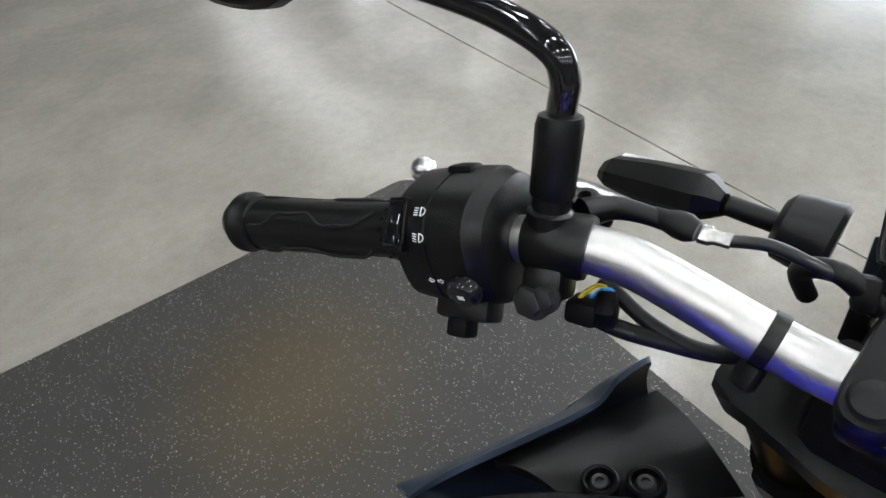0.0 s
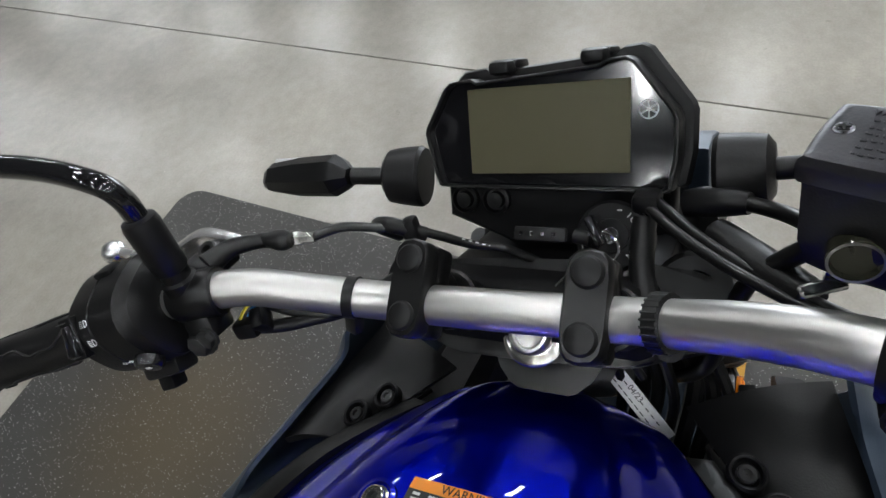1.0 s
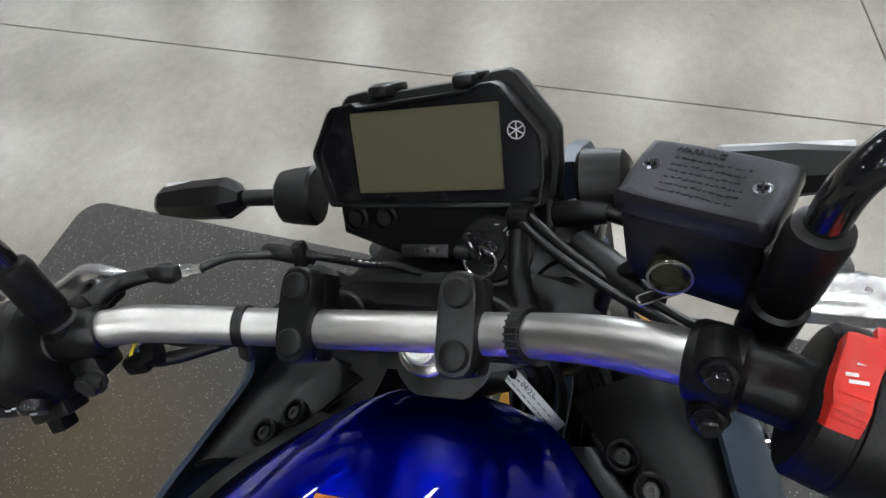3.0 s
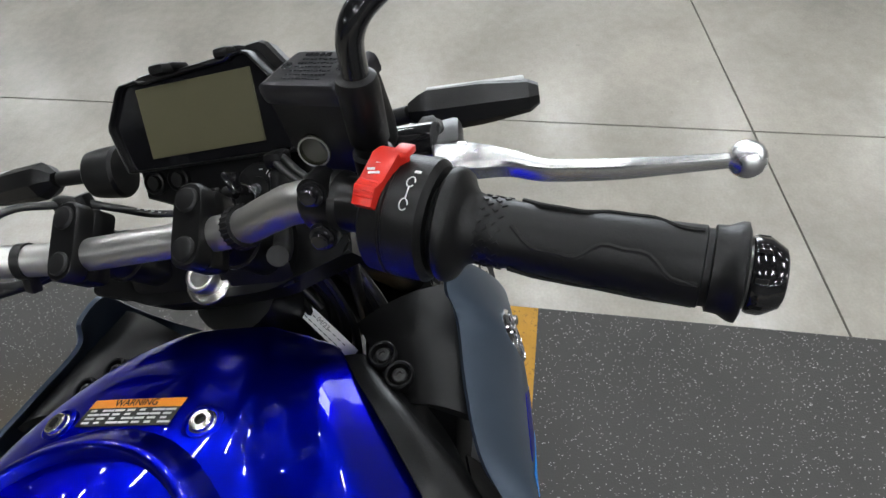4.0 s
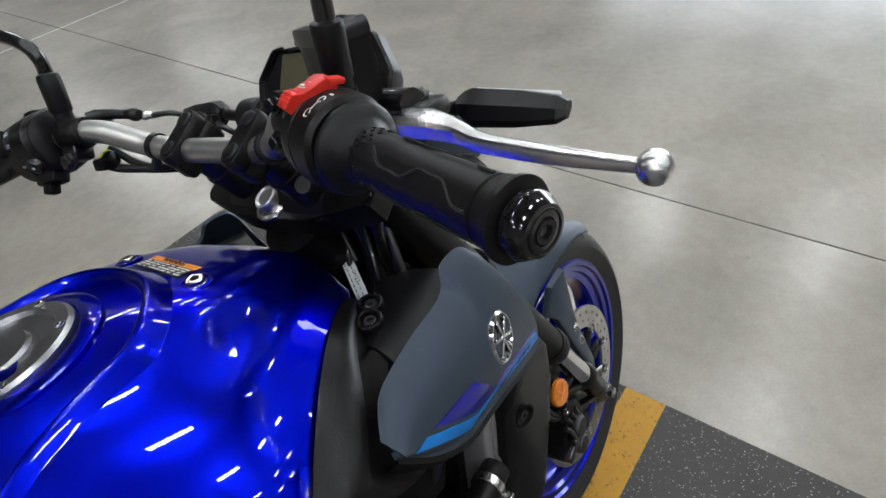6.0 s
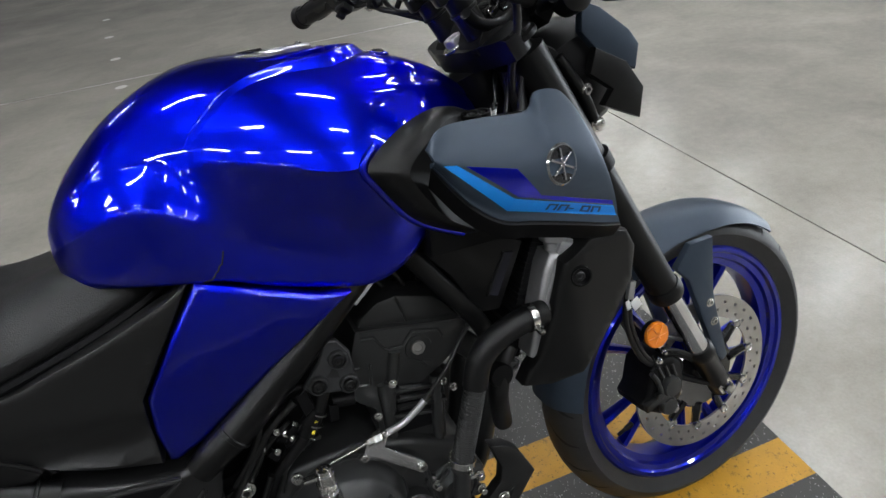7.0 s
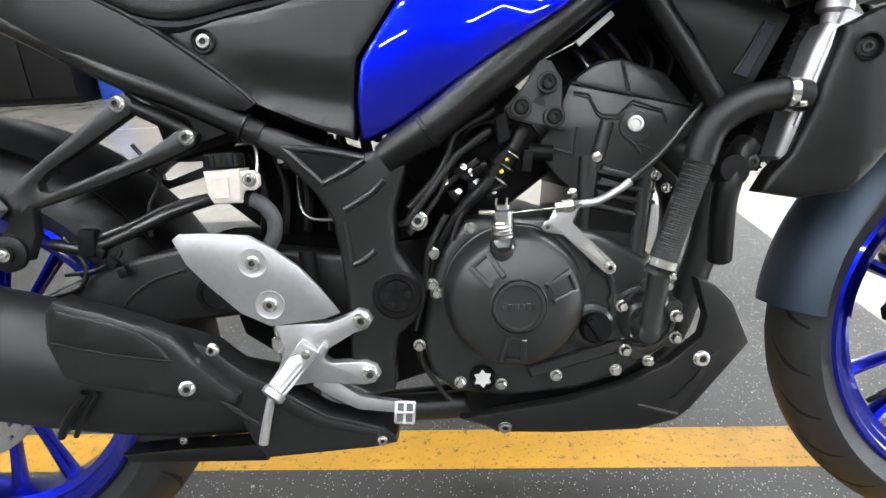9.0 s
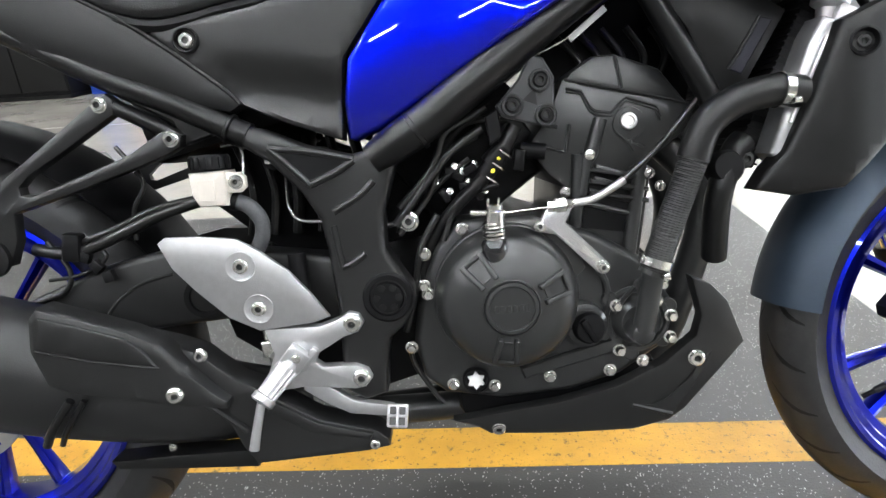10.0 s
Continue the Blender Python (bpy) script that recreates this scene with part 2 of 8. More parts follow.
# ---- room -------------------------------------------------------------------
def floor_material():
    """Ground and sealed concrete: slow cloudy tone, fine grain, dark scuffs and pale chips, uneven polish."""
    m = bpy.data.materials.new("polished_concrete")
    m.use_nodes = True
    nt = m.node_tree
    b = nt.nodes["Principled BSDF"]
    tc = nt.nodes.new("ShaderNodeTexCoord")

    def noise(scale, detail, lo, hi, a, z, warp=0.0):
        n = nt.nodes.new("ShaderNodeTexNoise")
        n.inputs["Scale"].default_value, n.inputs["Detail"].default_value = scale, detail
        n.inputs["Distortion"].default_value = warp
        nt.links.new(tc.outputs["Object"], n.inputs["Vector"])
        r = nt.nodes.new("ShaderNodeMapRange")
        r.interpolation_type = "SMOOTHSTEP"
        for k, v in enumerate((lo, hi, a, z)):
            r.inputs[k + 1].default_value = v
        nt.links.new(n.outputs["Fac"], r.inputs[0])
        return r.outputs[0]

    def times(p, q):
        k = nt.nodes.new("ShaderNodeMath")
        k.operation = "MULTIPLY"
        nt.links.new(p, k.inputs[0])
        nt.links.new(q, k.inputs[1])
        return k.outputs[0]

    tone = times(noise(0.55, 2, 0.0, 1.0, 0.70, 1.30), noise(3.2, 4, 0.0, 1.0, 0.82, 1.18, 0.6))
    tone = times(tone, noise(26, 5, 0.15, 0.85, 0.93, 1.07))
    tone = times(tone, noise(130, 3, 0.15, 0.85, 0.93, 1.07))
    tone = times(tone, noise(24, 3, 0.70, 0.80, 1.0, 0.80, 0.4))
    tone = times(tone, noise(34, 2, 0.74, 0.86, 1.0, 1.5))
    s = nt.nodes.new("ShaderNodeVectorMath")
    s.operation = "SCALE"
    s.inputs[0].default_value = (0.31, 0.29, 0.255)
    nt.links.new(tone, s.inputs["Scale"])
    nt.links.new(s.outputs[0], b.inputs["Base Color"])
    nt.links.new(noise(1.1, 1, 0.0, 1.0, 0.21, 0.28), b.inputs["Roughness"])
    b.inputs["Specular IOR Level"].default_value = 0.62
    bp = nt.nodes.new("ShaderNodeBump")
    bp.inputs["Strength"].default_value, bp.inputs["Distance"].default_value = 0.05, 0.001
    nt.links.new(noise(110, 3, 0.0, 1.0, 0.0, 1.0), bp.inputs["Height"])
    nt.links.new(bp.outputs["Normal"], b.inputs["Normal"])
    return m


def mat_material():
    m = material("speckled_rubber_mat", (0.0405, 0.0390, 0.0365), 0.50, 0.0, 0.0, 0.22, 5.0, 0.5, 260, 0.2)
    nt = m.node_tree
    b = nt.nodes["Principled BSDF"]
    src = b.inputs["Base Color"].links[0].from_socket
    tc = nt.nodes["Texture Coordinate"]
    vo = nt.nodes.new("ShaderNodeTexVoronoi")
    vo.inputs["Scale"].default_value = 225
    mp = nt.nodes.new("ShaderNodeMapping")
    mp.inputs["Scale"].default_value = (1.0, 0.62, 1.0)
    mp.inputs["Rotation"].default_value = (0, 0, 0.6)
    nz = nt.nodes.new("ShaderNodeTexNoise")
    nz.inputs["Scale"].default_value = 60
    ad = nt.nodes.new("ShaderNodeMixRGB")
    ad.inputs[0].default_value = 0.010
    nt.links.new(tc.outputs["Object"], mp.inputs["Vector"])
    nt.links.new(tc.outputs["Object"], nz.inputs["Vector"])
    nt.links.new(mp.outputs[0], ad.inputs[1])
    nt.links.new(nz.outputs["Color"], ad.inputs[2])
    nt.links.new(ad.outputs[0], vo.inputs["Vector"])
    lt = nt.nodes.new("ShaderNodeMath")
    lt.operation = "LESS_THAN"
    lt.inputs[1].default_value = 0.20
    nt.links.new(vo.outputs["Distance"], lt.inputs[0])
    sep = nt.nodes.new("ShaderNodeSeparateColor")
    nt.links.new(vo.outputs["Color"], sep.inputs[0])
    gt = nt.nodes.new("ShaderNodeMath")
    gt.operation = "GREATER_THAN"
    gt.inputs[1].default_value = 0.44
    nt.links.new(sep.outputs[0], gt.inputs[0])
    mu = nt.nodes.new("ShaderNodeMath")
    mu.operation = "MULTIPLY"
    nt.links.new(lt.outputs[0], mu.inputs[0])
    nt.links.new(gt.outputs[0], mu.inputs[1])
    mx = nt.nodes.new("ShaderNodeMix")
    mx.data_type = "RGBA"
    nt.links.new(mu.outputs[0], mx.inputs["Factor"])
    nt.links.new(src, mx.inputs["A"])
    mx.inputs["B"].default_value = (0.42, 0.42, 0.40, 1)
    # a broad soft brown tint over the far part of the mat
    at = nt.nodes.new("ShaderNodeVectorMath")
    at.operation = "DISTANCE"
    at.inputs[1].default_value = (0.96, 1.15, 0)
    nt.links.new(tc.outputs["Object"], at.inputs[0])
    fall = nt.nodes.new("ShaderNodeMapRange")
    fall.interpolation_type = "SMOOTHERSTEP"
    for k, v in enumerate((0.48, 0.0, 0.0, 0.42)):
        fall.inputs[k + 1].default_value = v
    nt.links.new(at.outputs["Value"], fall.inputs[0])
    brown = nt.nodes.new("ShaderNodeMix")
    brown.data_type = "RGBA"
    nt.links.new(fall.outputs[0], brown.inputs["Factor"])
    nt.links.new(mx.outputs["Result"], brown.inputs["A"])
    brown.inputs["B"].default_value = (0.115, 0.078, 0.026, 1)
    nt.links.new(brown.outputs["Result"], b.inputs["Base Color"])
    return m


def stripe_material():
    m = material("worn_yellow_floor_paint", (0.52, 0.265, 0.018), 0.5, 0.0, 0.0, 0.16, 22, 0.5, 260)
    nt = m.node_tree
    b = nt.nodes["Principled BSDF"]
    src = b.inputs["Base Color"].links[0].from_socket
    tc = nt.nodes["Texture Coordinate"]
    n = nt.nodes.new("ShaderNodeTexNoise")
    n.inputs["Scale"].default_value, n.inputs["Detail"].default_value, n.inputs["Roughness"].default_value = 55, 6, 0.75
    nt.links.new(tc.outputs["Object"], n.inputs["Vector"])
    r = nt.nodes.new("ShaderNodeMapRange")
    r.inputs[1].default_value, r.inputs[2].default_value = 0.56, 0.66
    nt.links.new(n.outputs["Fac"], r.inputs[0])
    mx = nt.nodes.new("ShaderNodeMix")
    mx.data_type = "RGBA"
    nt.links.new(r.outputs[0], mx.inputs["Factor"])
    nt.links.new(src, mx.inputs["A"])
    mx.inputs["B"].default_value = (0.10, 0.065, 0.02, 1)
    n2 = nt.nodes.new("ShaderNodeTexNoise")
    n2.inputs["Scale"].default_value, n2.inputs["Detail"].default_value = 150, 2
    nt.links.new(tc.outputs["Object"], n2.inputs["Vector"])
    r2 = nt.nodes.new("ShaderNodeMapRange")
    r2.inputs[1].default_value, r2.inputs[2].default_value, r2.inputs[4].default_value = 0.66, 0.71, 0.8
    nt.links.new(n2.outputs["Fac"], r2.inputs[0])
    mx2 = nt.nodes.new("ShaderNodeMix")
    mx2.data_type = "RGBA"
    nt.links.new(r2.outputs[0], mx2.inputs["Factor"])
    nt.links.new(mx.outputs["Result"], mx2.inputs["A"])
    mx2.inputs["B"].default_value = (0.045, 0.03, 0.012, 1)
    nt.links.new(mx2.outputs["Result"], b.inputs["Base Color"])
    return m


CONCRETE = floor_material()
MAT_RUBBER = mat_material()
STRIPE = stripe_material()
JOINT = material("dark_joint_filler", (0.05, 0.047, 0.04), 0.8)
WALL = material("painted_wall", (0.22, 0.22, 0.22), 0.7, 0, 0, 0.06, 3)
CEILING = material("grey_metal_deck", (0.05, 0.052, 0.055), 0.6, 0.0, 0.0, 0.1, 2)
SKEW = -3.6                                        # the slab joints and the mat lie at this angle to the machine
FLOOR = pose(0, 0, 0, 0, 0, SKEW)
X0, X1, Y0, Y1, ROOF = -13.0, 13.0, -15.0, 17.0, 6.3


def slab(name, a, b, m, mat, label="", bevel=0.0, kind="structure", category=""):
    c = [(a[i] + b[i]) / 2 for i in range(3)]
    ob = part(name, box([abs(b[i] - a[i]) for i in range(3)], Matrix.Translation(c), bevel), mat, None)
    ob.matrix_basis = m
    return tagged(ob, label, category, "", kind)


# concrete slabs with recessed joints between them
ground = thing("floor", "polished grey-brown concrete floor with saw-cut joints", "floor", FLOOR @ pose(0, 0, -0.008), kind="structure")
slab_x = [X0, -2.75, 2.355, 7.46, X1]
joints = [(Y0, 0.0), (-10.8, 0.0), (-5.76, 0.0), (-0.98, 0.14), (4.45, 0.0), (9.55, 0.0), (Y1, 0.0)]     # offset and slope of the long joints
for i in range(4):
    for j in range(6):
        g = 0.0030
        bm = bmesh.new()
        loop = []
        for x, (o, k), s in ((slab_x[i] + g, joints[j], g), (slab_x[i + 1] - g, joints[j], g),
                             (slab_x[i + 1] - g, joints[j + 1], -g), (slab_x[i] + g, joints[j + 1], -g)):
            loop.append((x, o + k * x + s))
        rings(bm, [[Vector((x, y, z)) for x, y in loop] for z in (-0.1, 0.0)])
        part("concrete_slab", bm, CONCRETE, ground)
PALE_FLOOR = material("pale_joint_and_patch", (0.42, 0.40, 0.36), 0.35)
# Pale strip on the joint: the light it reflects is put into the colour.
part("joint_reflection", box((X1 - X0, 0.014, 0.009), Matrix.Translation(((X0 + X1) / 2, 4.45, -0.0038))), PALE_FLOOR, ground, "floor joint coloured pale for the light it reflects")
for x, y in ((-0.60, 7.40), (-0.45, 6.30), (-0.28, 5.24), (-0.14, 4.26)):
    part("filled_anchor_hole", lathe([(0.045, -0.003), (0.043, 0.0006), (0.002, 0.0010)], (x, y, 0.0), (0, 0, 1), 20), PALE_FLOOR, ground, "pale filled anchor hole")
part("joint_bed", box((X1 - X0, Y1 - Y0, 0.08), Matrix.Translation(((X0 + X1) / 2, (Y0 + Y1) / 2, -0.046))), JOINT, ground)

mat_thing = thing("rubber_mat", "black speckled rubber floor mat with painted yellow stripes", "mat", FLOOR)
# The mat runs on unseen to -y, darkening what the machine's flank reflects.
bm = bmesh.new()
corners = [(sx * (2.2 - 0.07), sy * (3.6 - 0.07), a0) for sx, sy, a0 in ((1, 1, 0), (-1, 1, 90), (-1, -1, 180), (1, -1, 270))]
rings(bm, [[Vector((1.62 - 2.2 + x + (0.07 - o) * math.cos(radians(a0 + 15 * k)), 1.63 - 3.6 + y + (0.07 - o) * math.sin(radians(a0 + 15 * k)), z)) for x, y, a0 in corners for k in range(7)]
           for o, z in ((0.0, -0.0079), (0.0, -0.0014), (0.0012, -0.0001))])
part("mat_sheet", bm, MAT_RUBBER, mat_thing)
for v0, v1 in ((-0.018, 0.078), (0.185, 0.288)):
    part("painted_stripe", box((4.38, v1 - v0, 0.0006), Matrix.Translation((1.618 - 2.19, (v0 + v1) / 2, 0.0001))), STRIPE, mat_thing,
         "worn yellow painted stripe")

for nm, a, b in (("wall_north", (X1, Y0, -0.1), (X1 + 0.2, Y1, ROOF)), ("wall_south", (X0 - 0.2, Y0, -0.1), (X0, Y1, ROOF)),
                 ("wall_west", (X0, Y1, -0.1), (X1, Y1 + 0.2, ROOF)), ("wall_east", (X0, Y0 - 0.2, -0.1), (X1, Y0, ROOF))):
    slab(nm, a, b, FLOOR, WALL, "pale painted showroom wall")
slab("ceiling", (X0, Y0, ROOF), (X1, Y1, ROOF + 0.2), FLOOR, CEILING, "dark grey metal deck ceiling")


def glow(name, color, power):
    m = bpy.data.materials.new(name)
    m.use_nodes = True
    nt = m.node_tree
    nt.nodes.remove(nt.nodes["Principled BSDF"])
    e = nt.nodes.new("ShaderNodeEmission")
    e.inputs[0].default_value, e.inputs[1].default_value = (*color, 1), power
    nt.links.new(e.outputs[0], nt.nodes["Material Output"].inputs[0])
    return m


TUBE = glow("lamp_tube_light", (0.95, 0.98, 1.0), LAMP_POWER)
DAY = glow("daylight_pane", (0.86, 0.93, 1.0), WINDOW_POWER)
HOUSING = material("white_lamp_housing", (0.7, 0.7, 0.7), 0.4)

lamp = thing("ceiling_light", "long white strip light hanging under the ceiling", "ceiling light", group="rows of strip lights")
part("housing", box((1.28, 0.20, 0.07), pose(0, 0, 0.035), 0.012), HOUSING, lamp)
part("diffuser", box((1.20, 0.14, 0.03), pose(0, 0, -0.012), 0.008), TUBE, lamp)
for x in (-0.50, 0.50):
    part("hanger", tube([(x, 0, 0.07), (x * 0.3, 0, 0.70)], 0.004, 6, 1), STEEL, lamp)
spots = [(x, y) for x in (-8.9, -5.3, -1.7, 1.9, 5.5, 9.1) for y in (-8.8, -5.8, -2.9, -0.3, 2.3, 4.9, 7.5, 10.1, 12.7, 15.3)
         if not (x < 3 and y > 3) or (x, y) == (-5.3, 10.1)]
lamp.matrix_basis = FLOOR @ pose(*spots[0], 5.6)
for x, y in spots[1:]:
    copy_thing(lamp, FLOOR @ pose(x, y, 5.6))

# shopfront glazing along the far wall
def glazing(name, m, bays, wide=1.8, tall=2.8):
    w = thing(name, "tall shopfront window with daylight behind", "window", m, kind="structure")
    for k in range(bays):
        part("pane", box((0.02, wide - 0.1, tall - 0.1), pose(0, wide * (k + 0.5), tall / 2 + 0.15)), DAY, w)
    for k in range(bays + 1):
        part("window_frame", box((0.08, 0.08, tall), pose(0, wide * k, tall / 2 + 0.15), 0.005, 1), FRAME, w)
    for z in (0.15, tall + 0.15):
        part("window_rail", box((0.085, wide * bays, 0.08), pose(0, wide * bays / 2, z), 0.005, 1), FRAME, w)


glazing("window_1", FLOOR @ pose(X1 - 0.06, -2.0, 0), 4)


# ---- the motorcycle: x forward from the rear axle, y to its left, z up -------
bike = thing("motorcycle", "blue and slate-grey naked motorcycle leaning on its side stand", "motorcycle", LEAN)
RAKE = Vector((-math.sin(radians(25)), 0, math.cos(radians(25))))
AXLE = Vector((1.38, 0, 0.293))


TURN = Matrix.Translation((1.043, 0, 0.935)) @ Matrix.Rotation(radians(2.6), 4, RAKE) @ Matrix.Translation((-1.043, 0, -0.935))


def steered(before):
    """Turns all that was made since with the handlebar."""
    for ob in set(scene.objects) - before:
        if ob.type == "MESH":
            ob.data.transform(TURN)


# wheels
def tyre_mesh(cx, cz, R, w, r_in, seg=96):
    prof = []
    for a in np.linspace(-1, 1, 17):
        y = a * w / 2
        prof.append((R - 0.36 * w * abs(a) ** 2.3, y))
    prof = [(r_in, -w * 0.30), (r_in + 0.012, -w * 0.36), (r_in + 0.03, -w * 0.46)] + prof[1:-1] + \
           [(r_in + 0.03, w * 0.46), (r_in + 0.012, w * 0.36), (r_in, w * 0.30)]
    bm = bmesh.new()
    loops = [[Vector((cx + r * math.cos(a), y, cz + r * math.sin(a))) for r, y in prof] for a in np.linspace(0, math.tau, seg, False)]
    loops.append(loops[0])
    rings(bm, loops, False)
    bmesh.ops.remove_doubles(bm, verts=bm.verts, dist=1e-5)
    return bm


def groove_mesh(cx, cz, R, w, a0, side):
    """One slanted tread groove, a sliver laid just proud of the tread and dark with its shade."""
    bm = bmesh.new()
    row = []
    for k in range(7):
        t = k / 6
        u = side * (0.10 + 0.72 * t)
        ang = a0 + 0.16 * t + 0.03 * math.sin(t * 3)
        half = 0.0030 * (1.1 - abs(2 * t - 1) * 0.8)
        rr = R - 0.36 * w * abs(u) ** 2.3 + 0.0004
        for s in (-1, 1):
            b = ang + s * half / R * 1.4
            row.append(bm.verts.new((cx + rr * math.cos(b), u * w / 2, cz + rr * math.sin(b))))
    for k in range(6):
        bm.faces.new((row[2 * k], row[2 * k + 1], row[2 * k + 3], row[2 * k + 2]))
    bmesh.ops.solidify(bm, geom=bm.faces[:], thickness=0.0012)
    return bm


# Dark colour for the shade in grooves, joint lines and openings.
GROOVE_SHADE = material("groove_shade", (0.006, 0.006, 0.006), 0.8)


def wheel(name, cx, cz, R, w, rim_w, spokes, label):
    c = Vector((cx, 0, cz))
    prof = [(0.228, -rim_w / 2), (0.2335, -rim_w / 2 + 0.004), (0.222, -rim_w / 2 + 0.009), (0.205, -rim_w * 0.30), (0.198, 0),
            (0.205, rim_w * 0.30), (0.222, rim_w / 2 - 0.009), (0.2335, rim_w / 2 - 0.004), (0.228, rim_w / 2), (0.221, rim_w * 0.485),
            (0.218, rim_w * 0.42), (0.209, rim_w * 0.385), (0.206, rim_w * 0.30), (0.195, rim_w * 0.24), (0.190, 0), (0.195, -rim_w * 0.24), (0.206, -rim_w * 0.30), (0.209, -rim_w * 0.385),
            (0.218, -rim_w * 0.42), (0.221, -rim_w * 0.485)]
    bm = bmesh.new()
    loops = [[Vector((cx + r * math.cos(a), y, cz + r * math.sin(a))) for r, y in prof] for a in np.linspace(0, math.tau, 96, False)]
    loops.append(loops[0])
    rings(bm, loops, False)
    bmesh.ops.remove_doubles(bm, verts=bm.verts, dist=1e-5)
    rim = part(name, bm, RIM_BLUE, bike, label)
    part("tyre", tyre_mesh(cx, cz, R, w, 0.2255), TYRE, rim, "black road tyre with slanted tread grooves")
    for k in range(26):
        for side in (-1, 1):
            part("groove_shade", groove_mesh(cx, cz, R, w, math.tau * k / 26 + (0.12 if side > 0 else 0), side), GROOVE_SHADE, rim)
    part("hub", lathe([(0.030, -0.055), (0.034, -0.05), (0.034, -0.02), (0.028, 0), (0.034, 0.02), (0.034, 0.05), (0.030, 0.055)], c, (0, 1, 0), 28),
         RIM_BLUE, rim)
    for k in range(spokes):
        a = math.tau * k / spokes + 0.2 + (0.14 if k % 2 else -0.14)
        b = math.tau * k / spokes + 0.2 + (0.10 if k % 2 else -0.10)
        p0 = c + Vector((math.cos(a) * 0.028, 0, math.sin(a) * 0.028))
        p1 = c + Vector((math.cos((a + b) / 2) * 0.11, 0, math.sin((a + b) / 2) * 0.11))
        p2 = c + Vector((math.cos(b) * 0.196, 0, math.sin(b) * 0.196))
        part("spoke", tube([(*p0, 0.016), (*p1, 0.0095), (*p2, 0.013)], 0.01, 8, 5, flat=0.8), RIM_BLUE, rim)
    va = radians(215)
    vp = c + Vector((math.cos(va) * 0.185, 0, math.sin(va) * 0.185))
    part("valve", lathe([(0.0035, 0), (0.0035, 0.018), (0.005, 0.019), (0.005, 0.034), (0.003, 0.036)], vp, c - vp + Vector((0, -0.05, 0)), 10), RUBBER, rim)
    return rim


def disc_mesh(c, y, r0, r1, th, holes=30):
    """A drilled brake disc: rings of quads with the drillings left open."""
    bm = bmesh.new()
    seg = holes * 4
    rs = np.linspace(r0, r1, 9)
    vs = [[bm.verts.new((c.x + r * math.cos(math.tau * k / seg), y, c.z + r * math.sin(math.tau * k / seg))) for k in range(seg)] for r in rs]
    for i in range(8):
        for k in range(seg):
            j = (k + 1) % seg
            if (k % 4 == 1 and i == 5) or (k % 4 == 3 and i == 2):
                continue
            bm.faces.new((vs[i][k], vs[i][j], vs[i + 1][j], vs[i + 1][k]))
    bmesh.ops.recalc_face_normals(bm, faces=bm.faces)
    bmesh.ops.solidify(bm, geom=bm.faces[:], thickness=th)
    return bm


rear_wheel = wheel("rear_wheel", 0.0, 0.314, 0.314, 0.140, 0.110, 10, "blue cast rear wheel")
part("brake_disc", disc_mesh(Vector((0, 0, 0.314)), -0.075, 0.075, 0.110, 0.0045, 24), DISC, rear_wheel, "drilled steel rear brake disc")
before = set(scene.objects)
front_wheel = wheel("front_wheel", AXLE.x, AXLE.z, 0.293, 0.110, 0.080, 10, "blue cast front wheel")
part("brake_disc", disc_mesh(AXLE, -0.062, 0.108, 0.149, 0.0045), DISC, front_wheel, "drilled steel front brake disc")
part("disc_carrier", lathe([(0.034, -0.004), (0.066, -0.004), (0.070, 0.0), (0.066, 0.004), (0.034, 0.004)], AXLE + Vector((0, -0.060, 0)), (0, 1, 0), 40),
     GLOSS, front_wheel)
for k in range(10):
    a = math.tau * k / 10 + 0.1
    d = Vector((math.cos(a), 0, math.sin(a)))
    p = AXLE + d * 0.107 + Vector((0, -0.066, 0))
    part("disc_button", lathe([(0.009, -0.003), (0.009, 0.003), (0.006, 0.0045), (0.0045, 0.003)], p, (0, -1, 0), 16), STEEL, front_wheel)
    part("carrier_arm", tube([(*(AXLE + d * 0.062 + Vector((0, -0.06, 0))), 0.009), (*(AXLE + d * 0.104 + Vector((0, -0.061, 0))), 0.007)], 0.008, 8, 1), GLOSS, front_wheel)
part("axle", tube([(1.38, -0.11, 0.293), (1.38, 0.11, 0.293)], 0.011, 16, 1), STEEL, bike)
part("axle_nut", lathe([(0.016, 0), (0.016, 0.006), (0.011, 0.007), (0.011, 0.016), (0.008, 0.018)], (1.38, -0.108, 0.293), (0, -1, 0), 6), STEEL, bike, "pale zinc axle nut")

